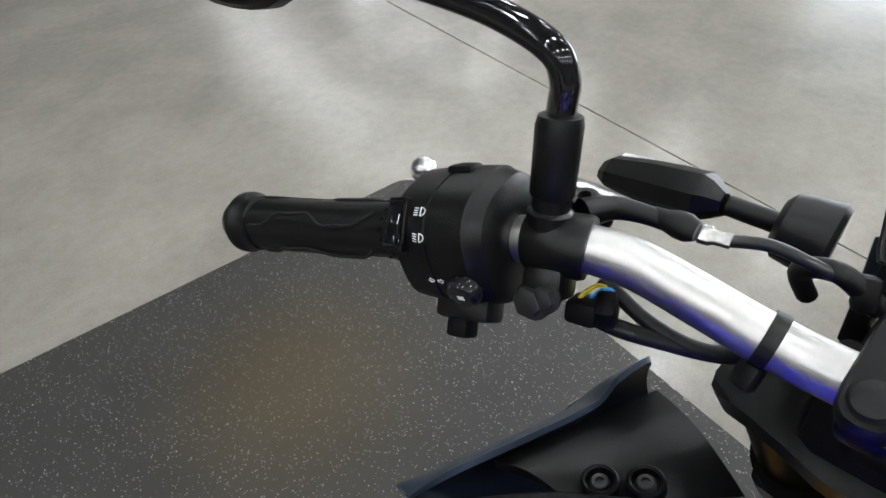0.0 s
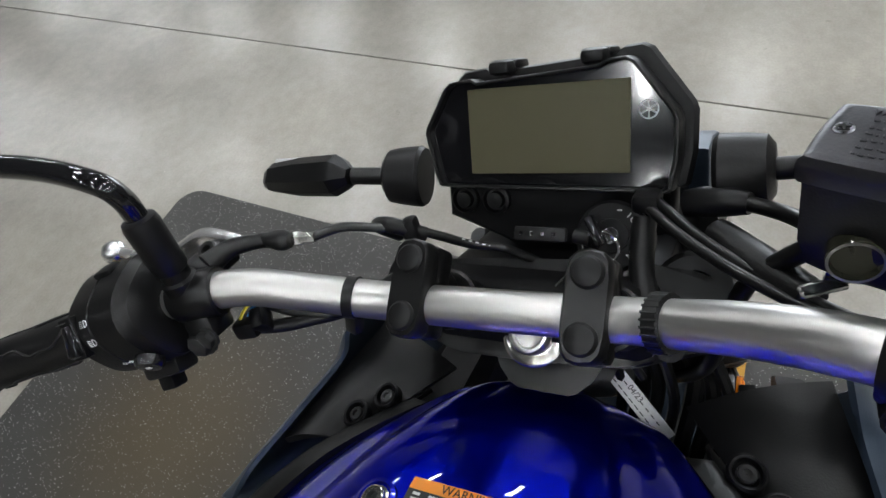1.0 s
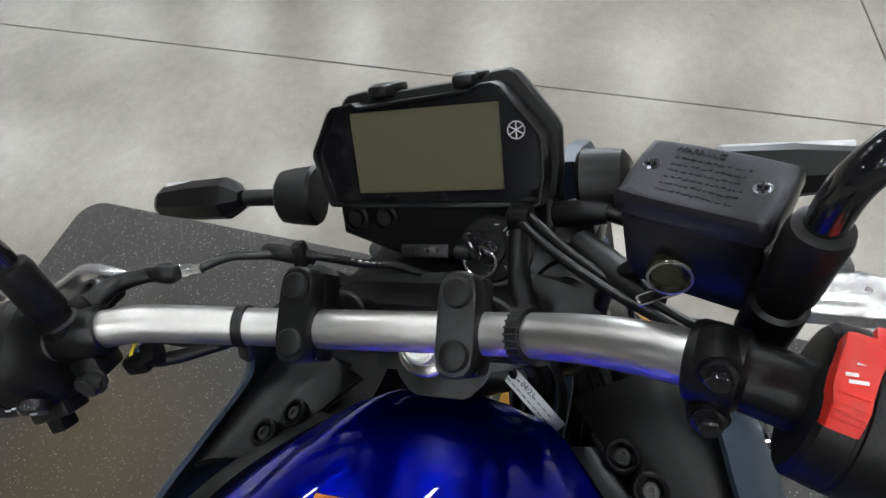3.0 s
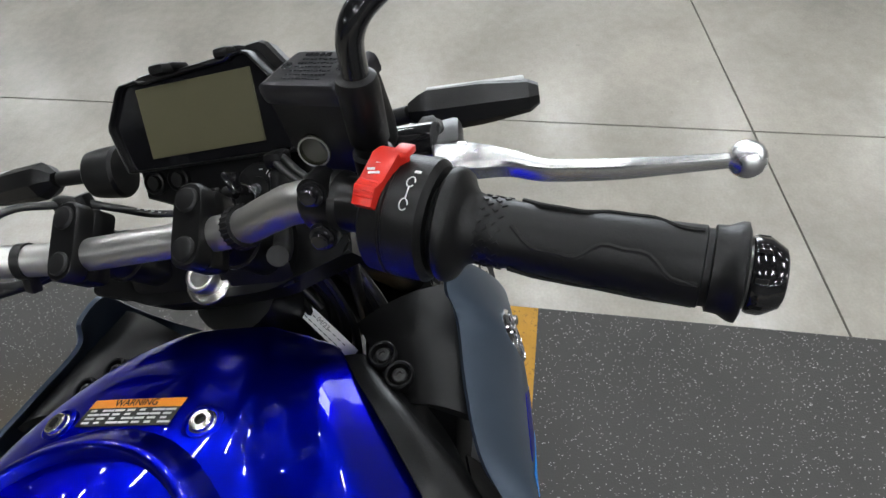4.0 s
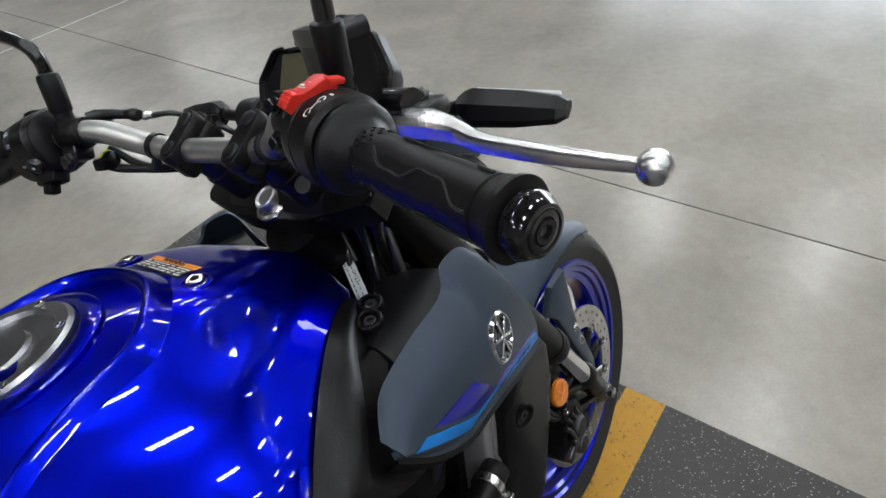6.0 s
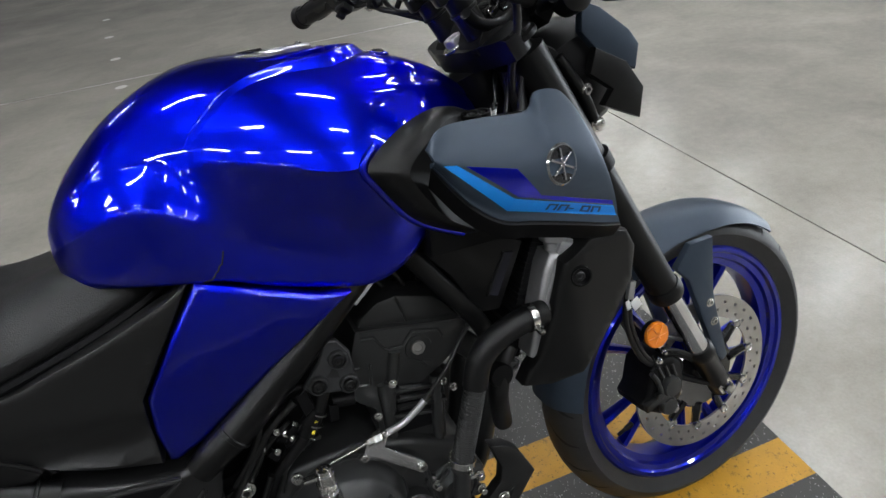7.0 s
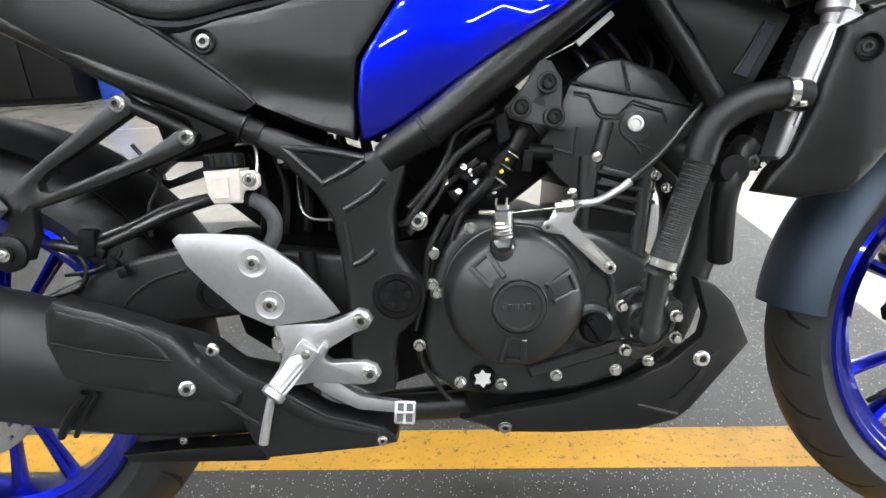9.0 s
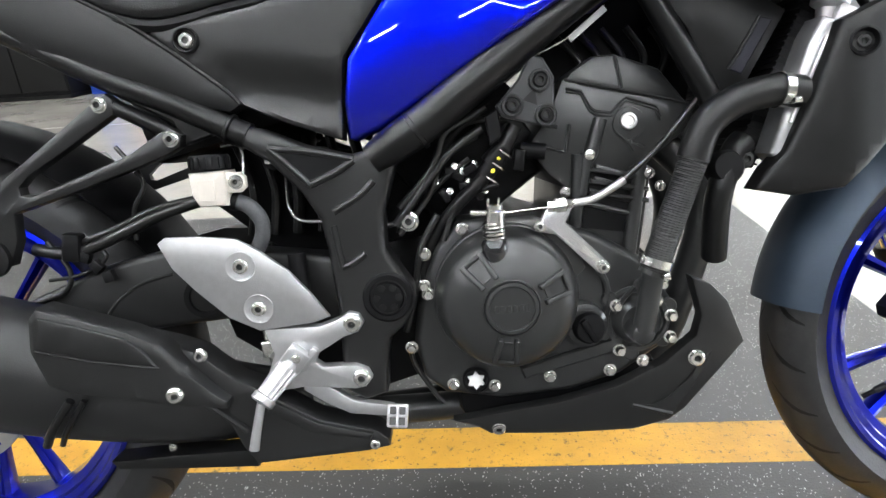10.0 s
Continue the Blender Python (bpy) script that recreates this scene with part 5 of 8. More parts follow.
part("cover_ring", lathe([(0.0285, 0), (0.0300, 0.0016), (0.0315, 0)], cc + Vector((0, -0.0635, 0)), (0, -1, 0), 40, cap=False), ENGINE, cover)
for k in range(6):
    part("maker_mark", box((0.0050, 0.0014, 0.0080), Matrix.Translation(cc + Vector((-0.0160 + 0.0064 * k, -0.0675, 0))), 0.0006, 1, taper=0.8 if k % 2 else 1.0), ENGINE, cover)
part("oil_filler", lathe([(0.018, 0), (0.018, 0.012), (0.016, 0.015), (0.003, 0.0155)], (0.812, -0.136, 0.361), (0.15, -1, 0.1), 28), DARK, bike, "black oil filler plug")
part("filler_grip", box((0.030, 0.008, 0.008), pose(0.812, -0.153, 0.361, 0, 60, 0), 0.002), DARK, bike)
part("filler_boss", lathe([(0.027, 0), (0.026, 0.02), (0.021, 0.024)], (0.810, -0.118, 0.362), (0, -1, 0), 28), ENGINE, bike)
pump = part("water_pump", lathe([(0.040, 0), (0.040, 0.007), (0.037, 0.010), (0.0335, 0.010), (0.032, 0.007), (0.029, 0.007), (0.027, 0.013), (0.020, 0.020), (0.003, 0.021)], (0.873, -0.118, 0.362), (0, -1, 0), 40), ENGINE, bike, "black water pump housing")
part("pump_elbow", lathe([(0.0135, -0.020), (0.0135, 0.006), (0.0115, 0.011), (0.006, 0.0135), (0.001, 0.014)], (0.868, -0.156, 0.357), (0, -1, 0.05), 28), ENGINE, pump)
for k in range(6):
    a = radians(20 + 60 * k)
    part("pump_lobe", lathe([(0.0095, 0), (0.0095, 0.008), (0.0085, 0.0095)], (0.873 + 0.040 * math.cos(a), -0.118, 0.362 + 0.040 * math.sin(a)), (0, -1, 0), 16), ENGINE, pump)
part("pump_rib", tube([(0.846, -0.128, 0.372), (0.858, -0.133, 0.392), (0.868, -0.136, 0.404)], 0.003, 8, 3), ENGINE, pump)
part("drain_cover", lathe([(0.016, 0), (0.016, 0.008), (0.0145, 0.010), (0.0125, 0.010), (0.012, 0.006)], (0.682, -0.120, 0.300), (0, -1, 0), 28), DARK, bike)
star = smooth_outline([(0.682 + (0.0115 if k % 2 else 0.0075) * math.cos(math.tau * k / 12), 0.300 + (0.0115 if k % 2 else 0.0075) * math.sin(math.tau * k / 12)) for k in range(12)], 2)
part("sight_star", plate(star, -0.1275, -0.124, 0.0004, 1), WHITE, bike, "pale star-shaped plug")
for x, z in ((0.655, 0.297), (0.704, 0.292), (0.770, 0.299), (0.841, 0.302), (0.880, 0.311), (0.677, 0.482), (0.632, 0.456), (0.629, 0.419), (0.633, 0.409), (0.609, 0.346)):
    bolt((x, -0.123, z), (0, -1, 0), 0.0058, 0.010, STEEL, eng, 1.3, "hexhead")
for x, z in ((0.851, 0.328), (0.848, 0.382), (0.894, 0.385), (0.910, 0.340), (0.911, 0.366), (0.900, 0.404)):
    bolt((x, -0.128, z), (0, -1, 0), 0.0058, 0.012, STEEL, pump, 1.3, "hexhead")
part("case_step", plate([(0.735, 0.312), (0.860, 0.345), (0.850, 0.325), (0.740, 0.298)], -0.128, -0.120, 0.002, 1), ENGINE, eng)
part("inner_case_rib", tube([(0.800, -0.123, 0.462), (0.838, -0.124, 0.410), (0.835, -0.125, 0.350)], 0.004, 8), ENGINE, eng)
cyl = part("cylinder", plate([(0.800, 0.552), (0.900, 0.536), (0.884, 0.425), (0.790, 0.455)], -0.105, 0.105, 0.006, 2), ENGINE, bike, "black cylinder block")
for k in range(3):
    part("cooling_rib", plate([(0.826, 0.541 - 0.013 * k), (0.893, 0.527 - 0.013 * k), (0.893, 0.522 - 0.013 * k), (0.826, 0.536 - 0.013 * k)], -0.114, -0.100, 0.001, 1), ENGINE, cyl)
for x0, z0, x1, z1 in ((0.824, 0.556, 0.815, 0.510), (0.815, 0.556, 0.811, 0.500), (0.811, 0.500, 0.806, 0.445), (0.886, 0.540, 0.870, 0.435)):
    part("stud_column", tube([(x0, -0.108, z0), (x1, -0.108, z1)], 0.008, 10, 1), ENGINE, cyl)
head = part("cylinder_head", plate([(0.799, 0.640), (0.875, 0.622), (0.951, 0.603), (0.935, 0.572), (0.900, 0.547), (0.808, 0.509), (0.781, 0.535), (0.763, 0.559), (0.762, 0.575), (0.780, 0.598)], -0.106, 0.100, 0.005, 2), ENGINE, bike, "black cylinder head cover")
part("rocker_cover", plate([(0.803, 0.636), (0.810, 0.648), (0.836, 0.664), (0.862, 0.665), (0.912, 0.646), (0.946, 0.604)], -0.096, 0.096, 0.006, 2), ENGINE, head)
part("rocker_joint", tube([(0.801, -0.1065, 0.640), (0.875, -0.1065, 0.6215), (0.948, -0.1065, 0.603)], 0.0016, 6, 2), GROOVE_SHADE, head)
part("rocker_rib", tube([(0.861, -0.0965, 0.662), (0.866, -0.097, 0.640), (0.868, -0.099, 0.626)], 0.0022, 6, 2), ENGINE, head)
for o, mt_ in ((0.0, GROOVE_SHADE), (-0.0035, ENGINE)):
    part("head_line", tube([(x, -0.1062, z + o) for x, z in ((0.803, 0.630), (0.820, 0.626), (0.829, 0.607), (0.835, 0.603), (0.853, 0.600), (0.862, 0.609), (0.870, 0.616), (0.904, 0.604), (0.909, 0.592))], 0.0017, 6, 1), mt_, head)
for pts in ([(0.858, 0.578), (0.872, 0.566), (0.878, 0.556)], [(0.876, 0.566), (0.890, 0.560)]):
    part("head_rib", tube([(x, -0.1062, z) for x, z in pts], 0.0020, 6, 2), ENGINE, head)
for pts in ([(0.775, 0.592), (0.792, 0.588)], [(0.768, 0.570), (0.798, 0.560)], [(0.806, 0.590), (0.801, 0.560)]):
    part("head_rib", tube([(x, -0.1062, z) for x, z in pts], 0.0024, 6, 1), ENGINE, head)
part("head_pillar", tube([(0.841, -0.104, 0.594, 0.0085), (0.835, -0.105, 0.575, 0.0085), (0.829, -0.106, 0.556, 0.0085), (0.824, -0.106, 0.546, 0.006)], 0.008, 12, 3), ENGINE, head)
# Flat dark plate gives the shade of the recess behind the ribs.
part("rib_shade", plate([(0.832, 0.545), (0.893, 0.524), (0.884, 0.460), (0.812, 0.472)], -0.1062, -0.104, 0.0), DARK, head)
for k, (x0, x1) in enumerate(((0.834, 0.890), (0.832, 0.888), (0.826, 0.886), (0.818, 0.884))):
    part("window_rib", tube([(x0, -0.108, 0.541 - 0.0135 * k), (x1, -0.108, 0.522 - 0.0135 * k)], 0.0032, 8, 1), ENGINE, head)
part("head_plug", lathe([(0.0098, -0.002), (0.0098, 0.0045), (0.0088, 0.0062), (0.0062, 0.0064), (0.0050, 0.0050), (0.0010, 0.0050)], (0.872, -0.106, 0.589), (-0.05, -1, 0.12), 28), DISC, head, "bright round plug on the head cover")
part("boss", lathe([(0.020, -0.004), (0.018, 0.002), (0.0125, 0.0025)], (0.873, -0.1055, 0.587), (0, -1, 0), 24), ENGINE, head)
for x, z in ((0.826, 0.555), (0.905, 0.515), (0.797, 0.515), (0.893, 0.530)):
    bolt((x, -0.114, z), (0, -1, 0), 0.005, 0.006, STEEL, cyl, 1.2, "hexhead")
part("engine_left_cover", lathe([(0.085, 0), (0.082, 0.03), (0.06, 0.045), (0.003, 0.048)], (0.72, 0.118, 0.395), (0, 1, 0), 40), ENGINE, bike)
# three-bolt engine mount
mt = part("engine_mount", plate([(0.758, 0.664), (0.772, 0.660), (0.783, 0.640), (0.782, 0.602), (0.774, 0.590), (0.760, 0.592), (0.727, 0.602), (0.720, 0.614), (0.732, 0.626), (0.745, 0.640)], -0.146, -0.138, 0.002, 1), BRACKET, bike, "dark grey triangular engine mount")
for x, z in ((0.767, 0.637), (0.737, 0.613), (0.772, 0.601)):
    part("mount_ring", lathe([(0.0118, 0), (0.0118, 0.005), (0.0108, 0.0062), (0.0090, 0.0062), (0.0084, 0.003), (0.0074, 0.003)], (x, -0.146, z), (0, -1, 0), 24), ENGINE, mt)
    bolt((x, -0.1465, z), (0, -1, 0), 0.0070, 0.008, FRAME, mt, 1.1)
# Triangular hole drawn as a plate, dark like the shade in it.
part("hole_shade", plate([(0.749, 0.618), (0.762, 0.630), (0.764, 0.612)], -0.1466, -0.1445, 0), GROOVE_SHADE, mt)
part("mount_tab", plate([(0.708, 0.604), (0.722, 0.612), (0.726, 0.582), (0.712, 0.574)], -0.142, -0.136, 0.0015, 1), DARK, mt)
for q, dq in (((0.727, -0.126, 0.5645), (0.6, 0, 0.8)), ((0.7115, -0.126, 0.5365), (0.6, 0, 0.8)), ((0.7185, -0.126, 0.5515), (0.6, 0, 0.8))):
    part("pipe_clip", lathe([(0.0108, -0.0012), (0.0118, -0.0008), (0.0118, 0.0008), (0.0108, 0.0012)], q, dq, 20, cap=False), STEEL, bike)
part("paper_tag", box((0.050, 0.004, 0.0072), pose(0.827, -0.112, 0.696, 0, -37.5, 0), 0.0004, 1), WHITE, bike, "white paper tag on a wire")
part("tag_wire", tube([(0.770, -0.110, 0.668), (0.790, -0.112, 0.676), (0.806, -0.111, 0.684)], 0.0016, 6), STEEL, bike)
for w, r in (([(0.710, 0.615), (0.698, 0.608), (0.665, 0.591), (0.654, 0.566), (0.638, 0.541), (0.608, 0.511)], 0.0046), ([(0.705, 0.592), (0.691, 0.584), (0.665, 0.566), (0.650, 0.548), (0.631, 0.526), (0.603, 0.492)], 0.0052)):
    part("control_hose", tube([(x, -0.128, z) for x, z in w], r, 10), CABLE, bike)
# throttle bodies, injector pipe, wiring
part("throttle_body", tube([(0.74, -0.06, 0.64), (0.70, -0.06, 0.60)], 0.03, 20, 1), DARK, bike)
part("injector_pipe", tube([(0.742, -0.125, 0.592, 0.0085), (0.722, -0.127, 0.560, 0.0095), (0.700, -0.125, 0.534, 0.008), (0.672, -0.120, 0.508, 0.0075), (0.642, -0.112, 0.470, 0.007), (0.622, -0.110, 0.415, 0.006)], 0.008, 12), RUBBER, bike, "black breather hose")
for x, z in ((0.716, 0.549), (0.723, 0.562)):
    part("paint_dot", lathe([(0.0032, 0), (0.0028, 0.0015), (0.001, 0.002)], (x - 0.002, -0.1345, z - 0.003), (0, -1, 0), 12), YELLOW_WIRE, bike, "yellow paint dot")
for a, b in (((0.728, 0.570), (0.710, 0.553)), ((0.714, 0.552), (0.704, 0.540))):
    part("coupling", tube([(a[0], -0.126, a[1]), (b[0], -0.126, b[1])], 0.0108, 14, 1), DARK, bike)
part("sensor_body", tube([(0.748, -0.118, 0.566), (0.775, -0.122, 0.562)], 0.009, 12, 1), DARK, bike)
part("sensor_plug", box((0.012, 0.014, 0.024), pose(0.745, -0.122, 0.555, 0, 10, 0), 0.002), DARK, bike)
WIRES = [[(0.690, 0.560), (0.655, 0.535), (0.620, 0.500), (0.590, 0.490)], [(0.700, 0.585), (0.660, 0.560), (0.640, 0.520), (0.605, 0.480)], [(0.720, 0.530), (0.690, 0.520), (0.668, 0.500), (0.655, 0.470)],
         [(0.735, 0.600), (0.690, 0.600), (0.664, 0.575), (0.652, 0.545)], [(0.607, 0.345), (0.612, 0.320), (0.632, 0.285), (0.642, 0.272)], [(0.604, 0.365), (0.618, 0.410), (0.628, 0.460), (0.650, 0.500)]]
for i, w in enumerate(WIRES):
    part("wire", tube([(x, -0.115 - 0.004 * (i % 3), z) for x, z in w], 0.0032 + 0.001 * (i % 2), 8), CABLE, bike)
for i, (x, z) in enumerate(((0.667, 0.548), (0.676, 0.541), (0.660, 0.520), (0.700, 0.518), (0.652, 0.556), (0.690, 0.548), (0.682, 0.530), (0.645, 0.532))):
    part("connector", box((0.010 + 0.003 * (i % 3), 0.012, 0.008), pose(x, -0.112 - 0.003 * (i % 2), z, 0, 30 * i, 0), 0.0015), DARK, bike)
    bolt((x + 0.006, -0.117, z + 0.005), (0.2, -1, 0.3), 0.003, 0.003, STEEL, bike, socket="hexhead")
part("intake_block", box((0.16, 0.14, 0.14), pose(0.690, 0, 0.560, 0, -35, 0), 0.012), DARK, bike)
bolt((0.617, -0.124, 0.495), (0, -1, 0), 0.0085, 0.008, STEEL, bike)
# clutch cable, bracket and arm
part("cable_bracket", plate([(0.770, 0.500), (0.790, 0.512), (0.800, 0.500), (0.792, 0.484), (0.838, 0.436), (0.838, 0.424), (0.826, 0.424), (0.780, 0.470), (0.762, 0.474), (0.756, 0.482), (0.764, 0.488)], -0.140, -0.133, 0.0025, 2), LEVER, bike, "bright cast clutch cable bracket")
bolt((0.832, -0.140, 0.430), (0, -1, 0), 0.0055, 0.004, STEEL, bike)
bolt((0.763, -0.140, 0.481), (0, -1, 0), 0.005, 0.003, STEEL, bike)
part("cable_adjuster", lathe([(0.0065, -0.014), (0.0065, -0.006), (0.0085, -0.005), (0.0085, 0.006), (0.006, 0.008), (0.0045, 0.016)], (0.786, -0.138, 0.503), (1, 0, 0.08), 6), STEEL, bike)
part("clutch_cable_ferrule", tube([(0.798, -0.138, 0.504, 0.0045), (0.822, -0.137, 0.507, 0.0045), (0.843, -0.136, 0.517, 0.0045), (0.858, -0.135, 0.526, 0.005)], 0.0045, 12), ALU, bike, "bent bright cable ferrule")
part("clutch_cable", tube([(0.856, -0.135, 0.525), (0.895, -0.133, 0.557), (0.925, -0.130, 0.590), (0.952, -0.125, 0.625), (0.985, -0.11, 0.70)], 0.0032, 10), CABLE, bike)
part("inner_cable", tube([(0.714, -0.146, 0.499), (0.776, -0.139, 0.502)], 0.0012, 6, 1), STEEL, bike)
act = part("clutch_arm", lathe([(0.0095, 0.0), (0.0130, 0.010), (0.0160, 0.028), (0.0155, 0.036), (0.0125, 0.042), (0.009, 0.043), (0.009, 0.060)], (0.709, -0.163, 0.433), (0.03, 0, 1), 24), GLOSS, bike, "clutch release shaft with spring")
part("shaft_cap", lathe([(0.0112, 0), (0.0112, 0.014), (0.0090, 0.016), (0.0090, 0.021), (0.004, 0.022)], (0.711, -0.163, 0.490), (0.03, 0, 1), 20), STEEL, act)
part("spring_leg", tube([(0.706, -0.168, 0.508), (0.704, -0.170, 0.513), (0.705, -0.170, 0.519)], 0.0012, 6), STEEL, act)
part("spring_leg", tube([(0.715, -0.168, 0.508), (0.716, -0.170, 0.519)], 0.0012, 6, 1), STEEL, act)
part("return_spring", tube([(0.710 + 0.0115 * math.cos(t * 30), -0.163 + 0.0115 * math.sin(t * 30), 0.473 + 0.019 * t) for t in np.linspace(0, 1, 60).tolist()], 0.0016, 6, 1), STEEL, act)
part("arm_lever", box((0.038, 0.010, 0.006), pose(0.704, -0.163, 0.503, 0, 4, 0), 0.002), STEEL, act)
# belly pan
PAN = [(0.652, 0.250), (0.711, 0.259), (0.779, 0.268), (0.847, 0.286), (0.900, 0.311), (0.938, 0.342), (0.944, 0.365), (0.932, 0.412), (0.955, 0.402), (0.976, 0.380), (0.997, 0.329), (0.966, 0.296), (0.930, 0.248), (0.912, 0.232), (0.870, 0.221), (0.780, 0.222), (0.696, 0.228), (0.680, 0.240)]
for s in (-1, 1):
    bp = part("belly_pan", plate(PAN, s * 0.138, s * 0.120, 0.004, 2, lambda x, z: s * 0.03 * max(-0.6, min(0, (z - 0.29) * 8)) - s * 0.10 * max(0, x - 0.94)), MATT, bike, "matt black belly pan")
    bolt((0.937, s * 0.139, 0.316), (0, s, 0), 0.0085, 0.006, STEEL, bp, 1.15)
    # Opening in the pan drawn as a dark skin, shade in its colour.
    part("opening_shade", plate([(0.868, 0.257), (0.914, 0.243), (0.936, 0.283), (0.957, 0.322), (0.944, 0.314), (0.932, 0.293), (0.909, 0.267), (0.890, 0.257)], s * 0.1384, s * 0.130, 0.0, 2, lambda x, z: s * 0.03 * max(-0.6, min(0, (z - 0.29) * 8)) - s * 0.10 * max(0, x - 0.94), grid=0.008), GROOVE_SHADE, bp)
    part("opening_lip", tube([(0.866, s * 0.1285, 0.258), (0.890, s * 0.1275, 0.250), (0.914, s * 0.1265, 0.242)], 0.0032, 8, 2), MATT, bp)
    bolt((0.706, s * 0.124, 0.236), (0, s, -0.4), 0.008, 0.004, STEEL, bp, 1.1)
part("sump", box((0.25, 0.19, 0.05), pose(0.785, 0, 0.270, 0, -4, 0), 0.012), DARK, bike)
part("lower_guard", box((0.24, 0.21, 0.012), pose(0.80, 0, 0.236), 0.004), PLASTIC, bike)
for y in (-0.05, 0.05):
    part("exhaust_header", tube([(0.92, y, 0.57), (0.975, y * 1.2, 0.50), (0.965, y, 0.40), (0.90, y * 0.7, 0.27), (0.70, y * 0.4, 0.225), (0.50, -0.05, 0.235)], 0.019, 16), ENGINE, bike, "black exhaust header pipe")

# exhaust silencer and guards
loops = []
for x, z, y, h, w in spline([(0.47, 0.285, -0.100, 0.030, 0.030), (0.40, 0.300, -0.130, 0.045, 0.040), (0.32, 0.330, -0.155, 0.062, 0.050), (0.22, 0.362, -0.170, 0.074, 0.056), (0.10, 0.392, -0.175, 0.078, 0.058), (-0.10, 0.435, -0.178, 0.076, 0.056), (-0.16, 0.448, -0.178, 0.060, 0.045)], 5):
    loops.append([Vector((float(x) - 0.2 * float(h) * math.sin(a), float(y + w * abs(math.cos(a)) ** 0.8 * (1 if math.cos(a) > 0 else -1)), float(z + h * math.sin(a)))) for a in np.linspace(0, math.tau, 32, False).tolist()])
bm = bmesh.new()
rings(bm, loops)
sil = part("silencer", bm, material("matt_black_exhaust_paint", (0.0085, 0.0085, 0.009), 0.42, 0.1, 0, 0.12, 60, 0.15, 800, dust=0.015), bike, "matt black exhaust silencer")
GUARD = [(0.242, 0.405), (0.246, 0.438), (0.256, 0.449), (0.283, 0.437), (0.332, 0.414), (0.357, 0.397), (0.377, 0.367), (0.401, 0.338), (0.415, 0.325), (0.413, 0.315), (0.352, 0.331), (0.272, 0.358), (0.254, 0.368)]
gd = part("exhaust_guard", plate(GUARD, -0.236, -0.205, 0.007, 2, lambda x, z: 0.24 * max(0, x - 0.26), grid=0.02), MATT, bike, "matt black angular exhaust guard")
part("guard_panel", plate([(0.252, 0.410), (0.259, 0.440), (0.284, 0.430), (0.331, 0.408), (0.346, 0.391), (0.354, 0.375), (0.300, 0.391)], -0.2385, -0.232, 0.002, 2, lambda x, z: 0.24 * max(0, x - 0.26), grid=0.02), MATT, gd)
part("guard_line", tube([(0.250, -0.2375, 0.4065), (0.300, -0.2275, 0.3885), (0.356, -0.2135, 0.3725)], 0.0012, 6, 3), GROOVE_SHADE, gd)
part("silencer_band", tube([(0.233, -0.222, 0.300), (0.246, -0.228, 0.320), (0.270, -0.229, 0.350)], 0.0045, 10, 4), FRAME, gd)
part("silencer_band", tube([(0.246, -0.218, 0.298), (0.259, -0.225, 0.318), (0.282, -0.226, 0.348)], 0.0030, 10, 4), FRAME, gd)
bolt((0.366, -0.210, 0.341), (0.3, -1, 0), 0.0072, 0.006, STEEL, gd, 1.2)
gl = part("lower_exhaust_guard", plate([(0.323, 0.398), (0.356, 0.388), (0.386, 0.376), (0.420, 0.342), (0.442, 0.329), (0.500, 0.284), (0.565, 0.259), (0.577, 0.247), (0.577, 0.237), (0.551, 0.235), (0.430, 0.240), (0.418, 0.262), (0.404, 0.302), (0.373, 0.332)], -0.186, -0.150, 0.005, 2, lambda x, z: 0.18 * max(0, x - 0.40), grid=0.02), MATT, bike, "matt black lower exhaust cover")
part("cover_ridge", tube([(0.322, -0.184, 0.398), (0.373, -0.185, 0.333), (0.405, -0.184, 0.303), (0.426, -0.181, 0.282)], 0.0042, 8, 4), MATT, gl)
part("cover_ledge", plate([(0.450, 0.318), (0.500, 0.281), (0.560, 0.258), (0.556, 0.251), (0.492, 0.270), (0.444, 0.306)], -0.190, -0.176, 0.003, 2, lambda x, z: 0.18 * max(0, x - 0.40), grid=0.02), MATT, gl)
part("bottom_rail", plate([(0.267, 0.254), (0.331, 0.257), (0.430, 0.258), (0.432, 0.237), (0.353, 0.240), (0.275, 0.244)], -0.180, -0.150, 0.003, 2), FRAME, gl)
bolt((0.388, -0.186, 0.374), (0, -1, 0.1), 0.0062, 0.006, STEEL, gl, 1.2)
bolt((0.561, -0.160, 0.245), (0, -1, 0), 0.005, 0.004, STEEL, gl, 1.2)
bolt((0.343, -0.187, 0.271), (0, -1, 0), 0.0032, 0.003, STEEL, gl)

# rider footrest, heel guard and rear brake
hg = part("heel_guard", plate([(0.350, 0.494), (0.358, 0.500), (0.395, 0.499), (0.434, 0.494), (0.458, 0.479), (0.486, 0.456), (0.507, 0.430), (0.526, 0.402), (0.508, 0.396), (0.448, 0.391), (0.416, 0.408), (0.384, 0.440), (0.362, 0.466)], -0.1675, -0.1625, 0.0018, 2), ALU, bike, "brushed aluminium heel guard plate")
for x, z in ((0.436, 0.464), (0.450, 0.416)):
    part("dimple", lathe([(0.0165, -0.001), (0.0160, 0.0012), (0.0125, 0.0002), (0.003, 0.0)], (x, -0.1675, z), (0, -1, 0), 28), ALU, hg)
    bolt((x, -0.1675, z), (0, -1, 0), 0.0072, 0.005, STEEL, hg, 1.15)
